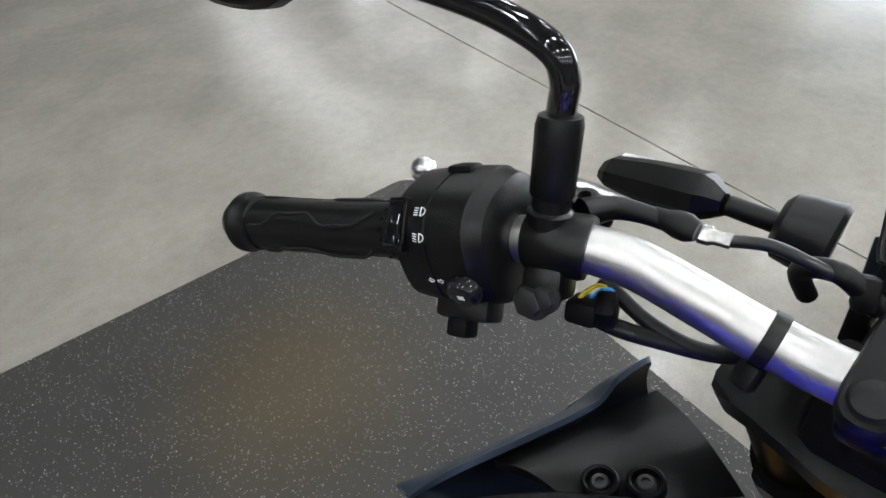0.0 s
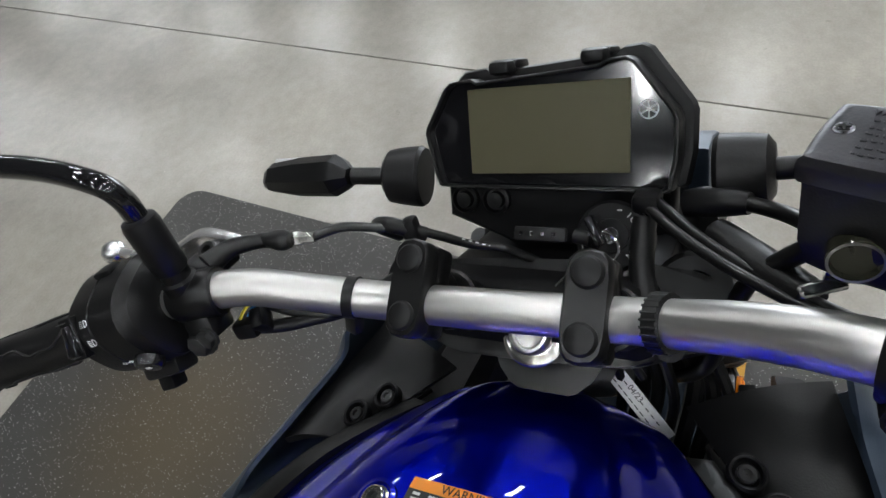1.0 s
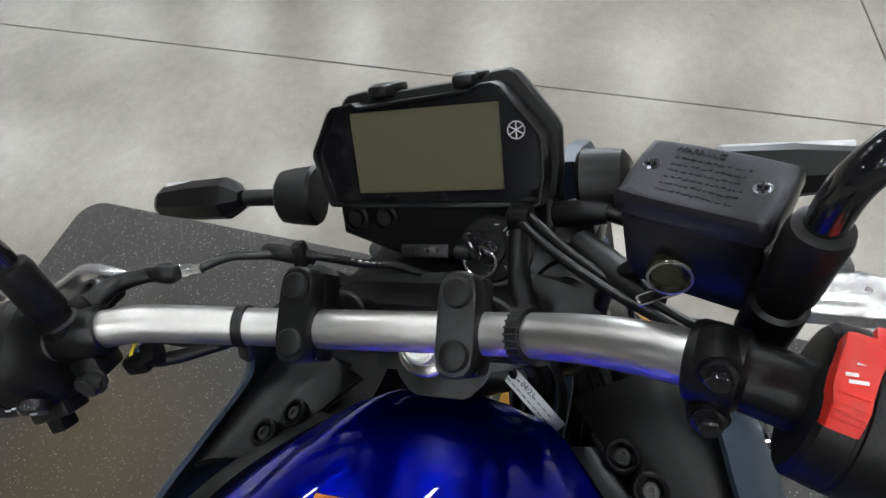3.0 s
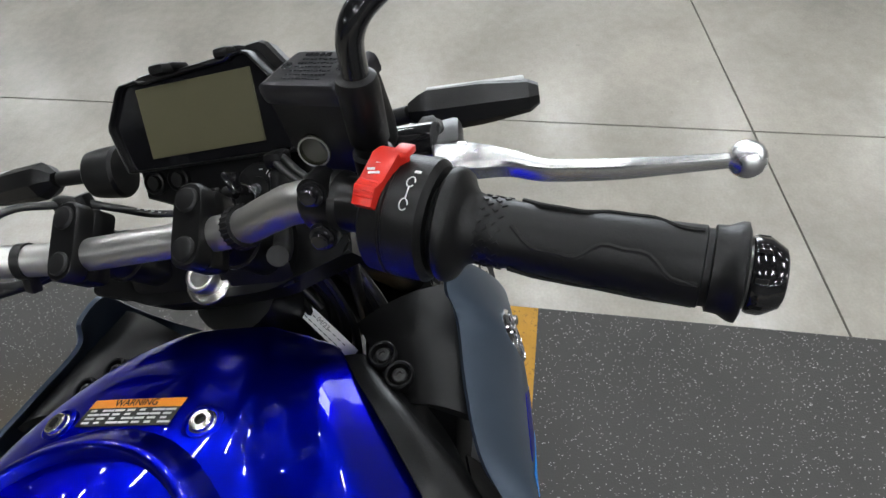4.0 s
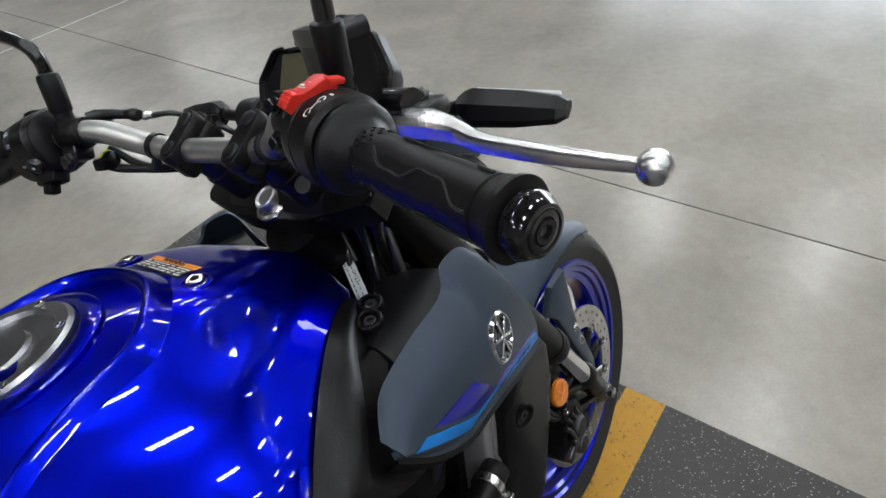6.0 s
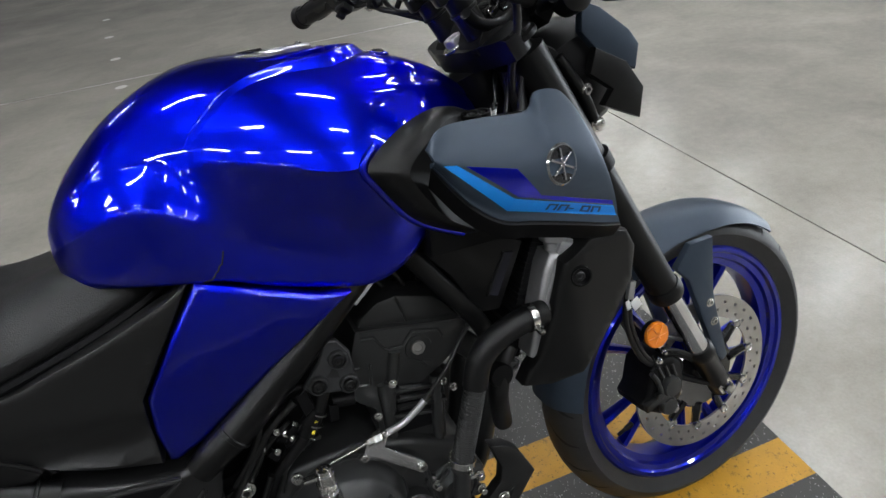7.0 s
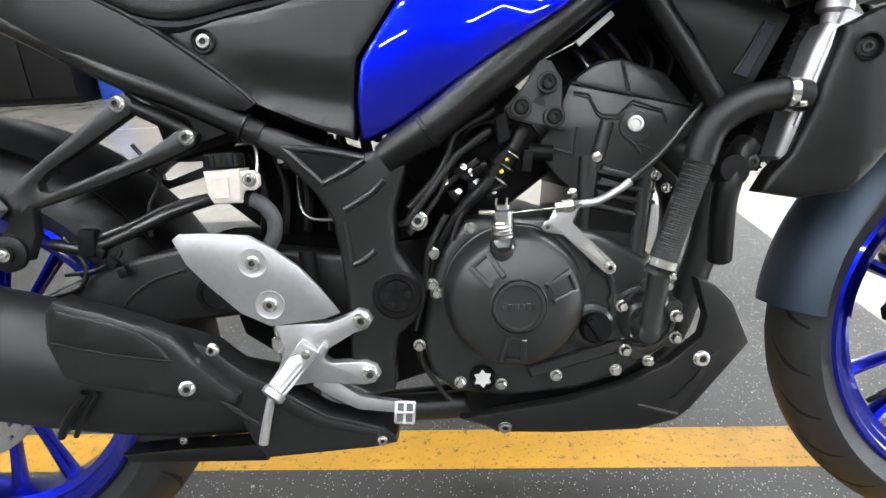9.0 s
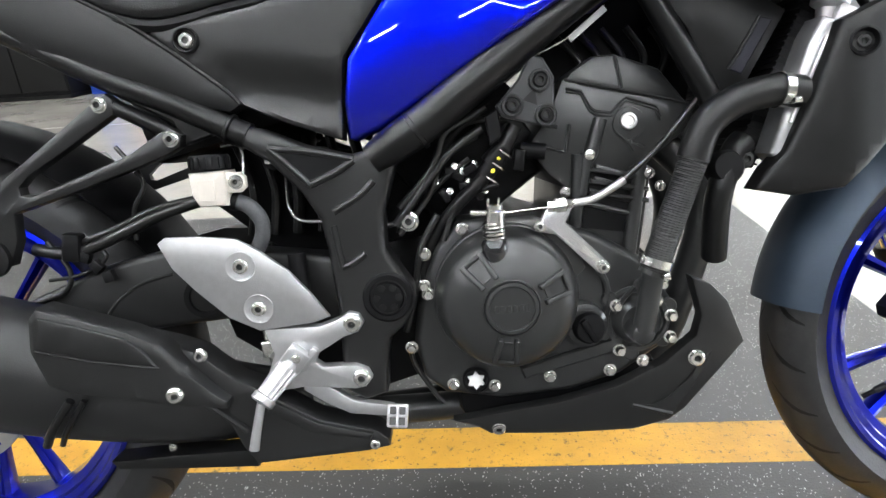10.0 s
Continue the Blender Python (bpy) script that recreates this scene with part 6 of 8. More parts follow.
hn = part("footrest_hanger", plate([(0.452, 0.392), (0.512, 0.391), (0.534, 0.398), (0.546, 0.405), (0.557, 0.402), (0.562, 0.392), (0.555, 0.382), (0.538, 0.377), (0.508, 0.360), (0.504, 0.350), (0.512, 0.344), (0.549, 0.344), (0.562, 0.338), (0.566, 0.328), (0.558, 0.318), (0.546, 0.316), (0.490, 0.322), (0.462, 0.319), (0.449, 0.336), (0.460, 0.362)], -0.166, -0.152, 0.0022, 2), ALU, bike, "cast aluminium footrest hanger")
for x, z in ((0.549, 0.392), (0.554, 0.329)):
    bolt((x, -0.166, z), (0, -1, 0), 0.0085, 0.006, STEEL, hn, 1.15)
peg = part("footpeg", tube([(0.478, -0.168, 0.352, 0.0120), (0.466, -0.178, 0.341, 0.0112), (0.456, -0.187, 0.329, 0.0098), (0.450, -0.192, 0.321, 0.0090)], 0.012, 14, 4), ALU, bike, "ribbed aluminium rider footpeg")
PEG = [Vector(q) for q in ((0.474, -0.171, 0.348), (0.451, -0.191, 0.322))]
axis_d = (PEG[1] - PEG[0]).normalized()
side_a = axis_d.cross(Vector((0, 1, 0))).normalized()
side_b = axis_d.cross(side_a)
for k in range(12):
    a = math.tau * k / 12
    o = side_a * math.cos(a) + side_b * math.sin(a)
    part("peg_rib", tube([PEG[0] + o * 0.0118, PEG[1] + o * 0.0096], 0.0015, 6, 1), ALU, peg)
part("peg_collar", lathe([(0.0110, -0.004), (0.0135, -0.003), (0.0135, 0.004), (0.0100, 0.006)], PEG[1], axis_d, 14), ALU, peg)
part("peg_feeler", tube([(0.448, -0.192, 0.318, 0.0048), (0.441, -0.196, 0.290, 0.0052), (0.436, -0.198, 0.268, 0.0056)], 0.0055, 12, 3), ALU, peg)
part("peg_joint", box((0.026, 0.014, 0.026), pose(0.484, -0.170, 0.358, 0, 40, 0), 0.003), ALU, peg)
part("joint_pin", lathe([(0.0050, 0), (0.0050, 0.003), (0.0035, 0.0035)], (0.487, -0.177, 0.360), (0, -1, 0.1), 16), STEEL, peg)
part("joint_cheek", box((0.008, 0.010, 0.030), pose(0.498, -0.170, 0.356, 0, 40, 0), 0.002), ALU, peg)
part("brake_pedal", plate([(0.490, 0.330), (0.514, 0.320), (0.540, 0.300), (0.586, 0.290), (0.586, 0.277), (0.536, 0.284), (0.508, 0.300), (0.486, 0.316)], -0.160, -0.150, 0.002, 2), ALU, bike, "aluminium rear brake pedal")
PAD = pose(0.590, -0.166, 0.281, 68, 6, 0)
pad = part("pedal_pad", box((0.024, 0.026, 0.008), PAD, 0.0025), ALU, bike, "ribbed aluminium brake pedal pad")
# Cells of the pad drawn as dark blocks, standing for their shade.
for i in (-1, 1):
    for j in (-1, 1):
        part("cell_shade", box((0.0072, 0.0085, 0.0012), PAD @ pose(0.0052 * i, 0.0058 * j, 0.0038), 0.0003, 1), RECESS_SHADE, pad)
for p0, q0 in (((0, -0.0118, 0.0045), (0, 0.0118, 0.0045)), ((-0.0105, 0, 0.0045), (0.0105, 0, 0.0045))):
    part("pad_bar", tube([tuple(PAD @ Vector(p0)), tuple(PAD @ Vector(q0))], 0.0016, 8, 1), ALU, pad)
part("brake_rod", tube([(0.448, -0.146, 0.40), (0.450, -0.148, 0.375), (0.455, -0.150, 0.345)], 0.005, 10, 2), STEEL, bike)
part("rod_nut", box((0.014, 0.014, 0.020), pose(0.450, -0.150, 0.365), 0.003), STEEL, bike)
rs = part("rear_brake_reservoir", plate([(0.394, 0.566), (0.433, 0.567), (0.433, 0.562), (0.433, 0.545), (0.431, 0.530), (0.402, 0.530), (0.396, 0.541)], -0.170, -0.136, 0.004, 2), RESERVOIR, bike, "translucent white brake fluid reservoir")
part("reservoir_cap", lathe([(0.0205, 0), (0.0205, 0.013), (0.0190, 0.0150), (0.003, 0.0155)], (0.4125, -0.153, 0.569), (0, 0, 1), 28), DARK, rs, "ridged black screw cap")
for k in range(18):
    a = math.tau * k / 18
    part("cap_ridge", box((0.0022, 0.0022, 0.012), pose(0.4125 + 0.0205 * math.cos(a), -0.153 + 0.0205 * math.sin(a), 0.5755, 0, 0, math.degrees(a))), DARK, rs)
part("reservoir_tab", plate([(0.430, 0.564), (0.446, 0.564), (0.452, 0.559), (0.452, 0.548), (0.446, 0.543), (0.430, 0.543)], -0.166, -0.158, 0.002, 2), RESERVOIR, rs)
part("level_window", box((0.018, 0.0015, 0.022), pose(0.412, -0.1702, 0.547), 0.0005, 1), RESERVOIR, rs)
bolt((0.4425, -0.166, 0.554), (0, -1, 0), 0.0058, 0.004, STEEL, rs)
HOSE = [(0.431, -0.150, 0.534), (0.447, -0.150, 0.527), (0.458, -0.148, 0.511), (0.457, -0.146, 0.493), (0.447, -0.143, 0.474), (0.440, -0.140, 0.456)]
rh = part("reservoir_hose", tube(HOSE, 0.0085, 16), material("grey_fabric_hose", (0.06, 0.062, 0.066), 0.6, 0, 0, 0.3, 300, 0.6, 500), bike, "grey fabric-covered reservoir hose")
part("hose_end", tube([HOSE[0], (0.437, -0.150, 0.532)], 0.0105, 14, 1), DARK, rh)
part("reservoir_stay", tube([(0.424, -0.145, 0.592), (0.444, -0.146, 0.592), (0.447, -0.150, 0.572), (0.446, -0.152, 0.556)], 0.0018, 6, 2), STEEL, rs)
for k in range(5):
    part("stay_wire", box((0.006, 0.004, 0.008), pose(0.452 + 0.005 * k, -0.128, 0.590 - 0.006 * k, 0, 30 * k, 0), 0.001, 1), STEEL if k % 2 else DARK, rs)
part("master_cylinder", tube([(0.490, -0.140, 0.470), (0.492, -0.142, 0.430), (0.495, -0.142, 0.395)], 0.010, 14, 2), DARK, bike)
part("breather_pipe", tube([(0.478, -0.10, 0.555), (0.483, -0.12, 0.52), (0.495, -0.125, 0.505), (0.520, -0.125, 0.502)], 0.0025, 8), STEEL, bike, "bent bright breather pipe")
part("bottle", box((0.07, 0.04, 0.05), pose(0.51, 0.0, 0.52, 0, 10, 0), 0.012), material("yellowed_plastic_bottle", (0.52, 0.42, 0.22), 0.4, 0, 0, 0.15, 40), bike, "yellowed translucent overflow bottle")
for i, w in enumerate(([(0.40, 0.540), (0.380, 0.537), (0.333, 0.528), (0.285, 0.509), (0.237, 0.494)], [(0.41, 0.538), (0.389, 0.535), (0.339, 0.522), (0.304, 0.508), (0.255, 0.490), (0.224, 0.485), (0.190, 0.492)],
                       [(0.30, 0.60), (0.325, 0.560), (0.310, 0.53), (0.307, 0.495)], [(0.24, 0.50), (0.27, 0.48), (0.24, 0.46), (0.2, 0.455)], [(0.205, 0.50), (0.225, 0.465), (0.215, 0.44), (0.18, 0.43)])):
    part("rear_brake_line", tube([(x, -0.125, z) for x, z in w], (0.0042, 0.0072, 0.0024, 0.0024, 0.003)[i], 10), CABLE, bike)
part("line_holder", box((0.020, 0.016, 0.032), pose(0.236, -0.128, 0.492, 0, 8, 0), 0.003), DARK, bike)
bolt((0.160, -0.162, 0.488), (0, -1, 0), 0.0060, 0.005, STEEL, bike, socket="hexhead")
part("rear_caliper", box((0.07, 0.045, 0.05), pose(0.115, -0.10, 0.40, 0, 20, 0), 0.008), DARK, bike, "black rear brake caliper")
for i in range(4):
    part("clip", box((0.014, 0.010, 0.012), pose(0.235 + 0.012 * i, -0.128, 0.492 - 0.012 * i, 0, 25 * i, 0), 0.002), DARK, bike)


# ---- handlebar and instruments ----------------------------------------------
BAR_R = [(1.016, -0.009, 1.010), (1.018, -0.060, 1.010), (1.016, -0.092, 1.016), (1.008, -0.122, 1.032), (0.998, -0.150, 1.047), (0.990, -0.178, 1.051), (0.979, -0.217, 1.045), (0.957, -0.300, 1.034), (0.940, -0.362, 1.029)]
BAR_L = [(1.016, -0.009, 1.010), (1.014, 0.045, 1.010), (1.010, 0.080, 1.016), (1.003, 0.108, 1.028), (0.996, 0.133, 1.038), (0.985, 0.161, 1.042), (0.967, 0.215, 1.036), (0.936, 0.300, 1.023), (0.908, 0.378, 1.013)]
bar = part("handlebar", tube(BAR_L[::-1] + BAR_R[1:], 0.0111, 24, 8), SILVER, bike, "silver anodised tubular handlebar")


def along(pts, y):
    """The point and the outward direction of the bar at y."""
    q = [Vector([float(k) for k in p]) for p in spline(pts, 8)]
    i = min(range(1, len(q) - 1), key=lambda k: abs(q[k].y - y))
    d = (q[i + 1] - q[i - 1]).normalized()
    return q[i] + d * ((y - q[i].y) / d.y), d


def barrel(pts, rows, name, mat, parent=None, label="", seg=28, sq=2.0):
    """A body round the bar; rows of y, radius, with sq over 2 the more box-like."""
    loops = []
    for y, r in rows:
        c, d = along(pts, y)
        s = d.cross(Vector((0, 0, 1))).normalized()
        u = s.cross(d)
        lp = []
        for a in np.linspace(0, math.tau, seg, False).tolist():
            ca, sa = math.cos(a), math.sin(a)
            k = (abs(ca) ** sq + abs(sa) ** sq) ** (-1 / sq)
            lp.append(c + (s * ca + u * sa) * r * k)
        loops.append(lp)
    bm = bmesh.new()
    rings(bm, loops)
    return part(name, bm, mat, parent or bike, label)


def around(pts, y, ang, r, sq=2.0):
    """A point off the bar at y, ang degrees from straight up towards the rider, with its outward normal and the bar's direction."""
    c, d = along(pts, y)
    back = Vector((-1, 0, 0))
    back = (back - d * back.dot(d)).normalized()
    up = Vector((0, 0, 1))
    up = (up - d * up.dot(d)).normalized()
    n = (up * math.cos(radians(ang)) + back * math.sin(radians(ang))).normalized()
    s = d.cross(Vector((0, 0, 1))).normalized()
    u = s.cross(d)
    k = (abs(n.dot(s)) ** sq + abs(n.dot(u)) ** sq) ** (-1 / sq)
    return c + n * r * k, n, d


# clamps
for y in (0.0385, -0.0575):
    f, n = Vector((0.90, 0, 0.43)), Vector((-0.43, 0, 0.90))
    c = Vector((1.0151, y, 1.0250))
    outline = [(-0.0272, 0), (-0.0260, 0.0060), (-0.0222, 0.0096), (-0.014, 0.0108), (0, 0.0108), (0.014, 0.0108), (0.0222, 0.0096), (0.0260, 0.0060), (0.0272, 0)]
    outline = outline + [(a, -b) for a, b in outline[::-1][1:-1]]
    m = basis(c, f, n)
    bm = bmesh.new()
    rings(bm, [[m @ Vector((a, b, z)) for a, b in outline] for z in (-0.012, -0.001)] + [[m @ Vector((a * 0.95, b * 0.9, 0.0008)) for a, b in outline]])
    cl = part("bar_clamp", bm, FRAME, bike, "black handlebar clamp")
    for o in (-0.0155, 0.0155):
        part("bolt_plug", lathe([(0.0080, 0), (0.0080, 0.0012), (0.0068, 0.0026), (0.004, 0.0031), (0.001, 0.0032)], m @ Vector((o, 0, 0.0006)), n, 24), RUBBER, cl, "round rubber bolt plug")
    part("clamp_lower", box((0.052, 0.0195, 0.020), m @ pose(0, 0, -0.0225), 0.004), FRAME, cl)
    part("riser", tube([c - n * 0.030, Vector((1.052, y, 0.948))], 0.0165, 20, 1), FRAME, cl)
    part("riser_ring", lathe([(0.0165, -0.002), (0.0185, -0.001), (0.0185, 0.002), (0.0165, 0.003)], c - n * 0.052, n, 24), FRAME, cl)
barrel(BAR_R, [(-0.0865, 0.0112), (-0.087, 0.0134), (-0.0945, 0.0134), (-0.095, 0.0112)], "bar_band", RUBBER, label="knurled black band on the handlebar")
for k in range(26):
    p, n, d = around(BAR_R, -0.0908, k * 360 / 26, 0.0133)
    part("band_ridge", box((0.0010, 0.0010, 0.0082), toward(p, d)), RUBBER, bar)
barrel(BAR_L, [(0.0745, 0.0113), (0.0745, 0.0124), (0.0805, 0.0124), (0.0805, 0.0113)], "cable_strap", RUBBER, label="black rubber cable strap")
p, n, d = around(BAR_L, 0.0775, 150, 0.016)
part("strap_tail", box((0.010, 0.008, 0.014), toward(p, n), 0.002), RUBBER, bar)


# grips
def grip(pts, ys, sgn, label):
    y0, y1 = ys
    L = y1 - y0
    rows = [(y0, 0.0150), (y0 + L * 0.02, 0.0154), (y0 + L * 0.13, 0.0157), (y0 + L * 0.15, 0.0152), (y0 + L * 0.5, 0.0160), (y0 + L * 0.86, 0.0168), (y0 + L * 0.865, 0.0158), (y0 + L * 0.885, 0.0158), (y0 + L * 0.89, 0.0176),
            (y0 + L * 0.93, 0.0178), (y0 + L * 0.955, 0.0192), (y0 + L * 0.97, 0.0200), (y0 + L * 0.99, 0.0200), (y0 + L, 0.0170)]
    g = barrel(pts, rows, "grip", RUBBER, label=label, seg=36)
    for base in (-60, 20, 100, 190):
        line = []
        for t in np.linspace(0.17, 0.85, 9).tolist():
            y = y0 + L * t
            a = base + 26 * (1 if (t * 4.2) % 2 > 1 else 0) + 18 * t
            rr = 0.0156 + 0.0012 * t + 0.0003
            line.append(tuple(around(pts, y, a, rr)[0]))
        # Dark raised lines carry the shade of the grip's wavy grooves.
        part("grip_shade_line", tube(line, 0.0011, 6, 3), GROOVE_SHADE, g)
    for i in range(4):
        for k in range(16):
            p, n, d = around(pts, y0 + L * (0.035 + 0.028 * i), k * 22.5 + 11 * (i % 2), 0.0156)
            part("grip_stud", box((0.0024, 0.0016, 0.0014), basis(p, d + n.cross(d) * (0.8 if i % 2 else -0.8), n)), RUBBER, g)
    return g


grip(BAR_L, (0.2325, 0.368), 1, "ribbed black rubber grip with wavy grooves")
grip(BAR_R, (-0.2450, -0.3510), -1, "ribbed black rubber throttle grip with wavy grooves")
barrel(BAR_L, [(0.366, 0.010), (0.366, 0.0150), (0.372, 0.0155), (0.377, 0.0140), (0.378, 0.004)], "bar_end", GLOSS, label="gloss black bar end")
be = barrel(BAR_R, [(-0.3520, 0.010), (-0.3520, 0.0146), (-0.3530, 0.0154), (-0.3580, 0.0154), (-0.3635, 0.0118), (-0.3640, 0.0065), (-0.3610, 0.0060), (-0.3610, 0.001)], "bar_end", GLOSS, label="gloss black bar end weight")
for k in range(8):
    p, n, d = around(BAR_R, -0.3556, k * 45, 0.0152)
    part("end_slot", box((0.0020, 0.0010, 0.0045), basis(p, n.cross(d), n) @ pose(0, 0, 0, 90, 0, 0), 0.0003, 1), DARK, be)
p, d = along(BAR_R, -0.3565)
d = d * (1 if d.y < 0 else -1)
part("end_plug", lathe([(0.0104, 0.0), (0.0104, 0.0072), (0.0100, 0.0080), (0.0094, 0.0082), (0.0088, 0.0066), (0.0060, 0.0062), (0.0056, 0.0084), (0.0034, 0.0084), (0.0030, 0.0050), (0.0004, 0.0050)], p, d, 28), RUBBER, be)

# left switch block and mirror perch
sl = barrel(BAR_L, [(0.1795, 0.014), (0.1797, 0.024), (0.182, 0.0285), (0.189, 0.0305), (0.1900, 0.0315), (0.208, 0.0315), (0.2085, 0.0307), (0.2095, 0.0307), (0.2100, 0.0315), (0.2275, 0.0300), (0.2305, 0.024), (0.231, 0.014)], "left_switch_block", PLASTIC, label="black left handlebar switch block", seg=40, sq=2.7)
p, n, d = around(BAR_L, 0.2245, 52, 0.0288, 2.7)
part("beam_switch", box((0.011, 0.026, 0.007), basis(p, d, n), 0.0015), DARK, sl, "glossy black beam switch")
part("beam_rocker", box((0.008, 0.019, 0.006), basis(p, d, n) @ pose(0, 0.001, 0.003, 10, 0, 0), 0.0012), GLOSS, sl)
for o, w, h in ((0.0105, 0.0085, 0.0005), (-0.0105, 0.0085, 0.0005)):
    part("switch_edge", box((w, h, 0.0008), basis(p, d, n) @ pose(0, o, 0.0052, 0, 0, 0)), CHROME, sl)
part("switch_edge", box((0.0006, 0.018, 0.0008), basis(p, d, n) @ pose(-0.0052, 0, 0.0036)), CHROME, sl)
for a in (41, 62):
    p, n, d = around(BAR_L, 0.2120, a, 0.0317, 2.7)
    m = basis(p, d * -1, n)
    part("lamp_icon", tube([tuple(m @ Vector((0.0003 + (0.0024 * math.cos(t) if math.cos(t) > 0 else 0), 0.0020 * math.sin(t), 0.0002))) for t in np.linspace(0, math.tau, 17).tolist()], 0.0003, 5, 1), WHITE, sl)
    for k in range(4):
        part("icon_bar", box((0.0022, 0.0004, 0.0004), m @ pose(-0.0022, -0.0017 + 0.0011 * k, 0.0002, 0, 0, 0 if a < 50 else -14)), WHITE, sl)
p, n, d = around(BAR_L, 0.1930, 106, 0.0310, 2.7)
part("horn_button", lathe([(0.0085, 0), (0.0085, 0.004), (0.0072, 0.006), (0.003, 0.0064)], p, n, 24), GLOSS, sl)
part("horn_icon", box((0.0032, 0.0024, 0.0004), basis(p + n * 0.0065, d, n)), WHITE, sl)
for o in (0.0135, 0.0185):
    p, n, d = around(BAR_L, 0.1925 + o, 102, 0.0317, 2.7)
    s_ = 1 if o > 0.015 else -1
    part("arrow_icon", tube([tuple(basis(p, d, n) @ Vector((s_ * x, y, 0.0002))) for x, y in ((0.0018, 0), (0.0002, 0.0015), (0.0002, 0.0006), (-0.0014, 0.0006), (-0.0014, -0.0006), (0.0002, -0.0006), (0.0002, -0.0015), (0.0018, 0))], 0.00025, 5, 1), WHITE, sl)
p, n, d = around(BAR_L, 0.201, 140, 0.031, 2.7)
part("turn_switch_base", box((0.030, 0.018, 0.016), basis(p, d, n), 0.003), PLASTIC, sl)
part("turn_switch", box((0.012, 0.012, 0.014), basis(p, d, n) @ pose(0.003, 0, 0.010), 0.002), DARK, sl)
p, n, d = around(BAR_L, 0.206, -20, 0.0305, 2.7)
part("pass_switch", box((0.014, 0.012, 0.006), basis(p, d, n), 0.002), DARK, sl)
pl = barrel(BAR_L, [(0.148, 0.0112), (0.148, 0.0142), (0.150, 0.0150), (0.172, 0.0150), (0.1738, 0.0142), (0.1738, 0.0112)], "mirror_perch", FRAME, label="black clutch lever perch")
p, n, d = around(BAR_L, 0.164, 150, 0.018)
part("perch_lug", box((0.020, 0.022, 0.016), basis(p, d, n), 0.004), FRAME, pl)
bolt(p + Vector((-0.010, 0, -0.004)), (-0.9, -0.1, 0.35), 0.0075, 0.008, ENGINE, pl, 1.25, "hexhead")


def mirror(pts, head, side, tilt):
    st = part("mirror_stem", tube([pts[0], pts[1]] + pts[2:], 0.0064, 16, 8), GLOSS, bike, "gloss black mirror stem")
    a, b = Vector(pts[0]), Vector(pts[1])
    d = (b - a).normalized()
    L = (b - a).length
    part("rubber_sleeve", lathe([(0.0090, L * 0.30), (0.0100, L * 0.33), (0.0103, L * 0.96), (0.0094, L * 1.04), (0.0066, L * 1.07)], a, d, 24), RUBBER, st, "thick black rubber sleeve")
    part("stem_foot", lathe([(0.0105, -0.012), (0.0105, L * 0.15), (0.0085, L * 0.18), (0.0085, L * 0.34)], a, d, 20), FRAME, st)
    m = Matrix.Translation(head) @ Euler([radians(k) for k in tilt]).to_matrix().to_4x4()
    outline = smooth_outline([(-0.062, -0.018), (-0.050, 0.024), (0.010, 0.034), (0.058, 0.026), (0.064, -0.006), (0.040, -0.032), (-0.020, -0.036)], 4)
    loops = [[m @ Vector((x * k, y * k, z)) for x, y in outline] for k, z in ((0.94, 0.004), (1.0, 0.002), (1.0, -0.006), (0.86, -0.018), (0.4, -0.026))]
    bm = bmesh.new()
    rings(bm, loops)
    part("mirror_housing", bm, PLASTIC, st, "black mirror housing")
    bm = bmesh.new()
    rings(bm, [[m @ Vector((x * 0.92, y * 0.90, z)) for x, y in outline] for z in (0.0035, 0.0048)])
    part("mirror_glass", bm, MIRROR, st, "mirror glass")


# instrument panel: plane with its own axes, a to the right of the rider and u up the face
A, U = Vector((0, -1, 0)), Vector((0.612, 0, 0.791))
N = A.cross(U)
DISPLAY = Matrix.Translation((1.1490, -0.0010, 1.0115)) @ Matrix((A, U, N)).transposed().to_4x4()


def slab_in(m, outline, rows, n=1):
    """A solid from one outline at several depths: rows of scale, depth."""
    pts = smooth_outline(outline, n) if n > 1 else outline
    bm = bmesh.new()
    rings(bm, [[m @ Vector((a * k, b * k, z)) for a, b in pts] for k, z in rows])
    return bm


FACE = [(-0.0785, -0.0365), (-0.0810, -0.030), (-0.0870, 0.000), (-0.0860, 0.004), (-0.0700, 0.0300), (-0.0655, 0.0335), (-0.0500, 0.0350), (-0.0460, 0.0325), (0.036, 0.0370), (0.0410, 0.0400), (0.0520, 0.0405), (0.0570, 0.0380), (0.0800, 0.0080), (0.0820, 0.003), (0.0820, -0.0200), (0.0785, -0.0385), (0.0750, -0.0405), (0.055, -0.0395), (-0.065, -0.0375)]
disp = part("instrument_panel", slab_in(DISPLAY, FACE, [(0.96, -0.030), (1.0, -0.026), (1.0, -0.004), (0.985, 0.001), (0.955, 0.001), (0.945, -0.0035)]), PLASTIC, bike, "black hexagonal instrument panel")
part("face_cover", slab_in(DISPLAY, FACE, [(0.950, -0.006), (0.950, -0.0030)]), GLASS_BLACK, disp, "smoked black display cover")
part("screen", box((0.1065, 0.0560, 0.0012), DISPLAY @ pose(0, 0, -0.0024), 0.0003, 1), LCD, disp, "unlit grey-green display screen")
part("back_shell", slab_in(DISPLAY, [(a * 1.03 + 0.005, b * 1.08 + 0.004) for a, b in FACE], [(0.85, -0.050), (0.98, -0.034), (1.0, -0.020), (0.97, -0.017)]), PLASTIC, disp)
part("face_rim", tube([tuple(DISPLAY @ Vector((a * 0.975, b * 0.965, 0.0012))) for a, b in FACE + FACE[:1]], 0.0012, 6, 1), FRAME, disp)
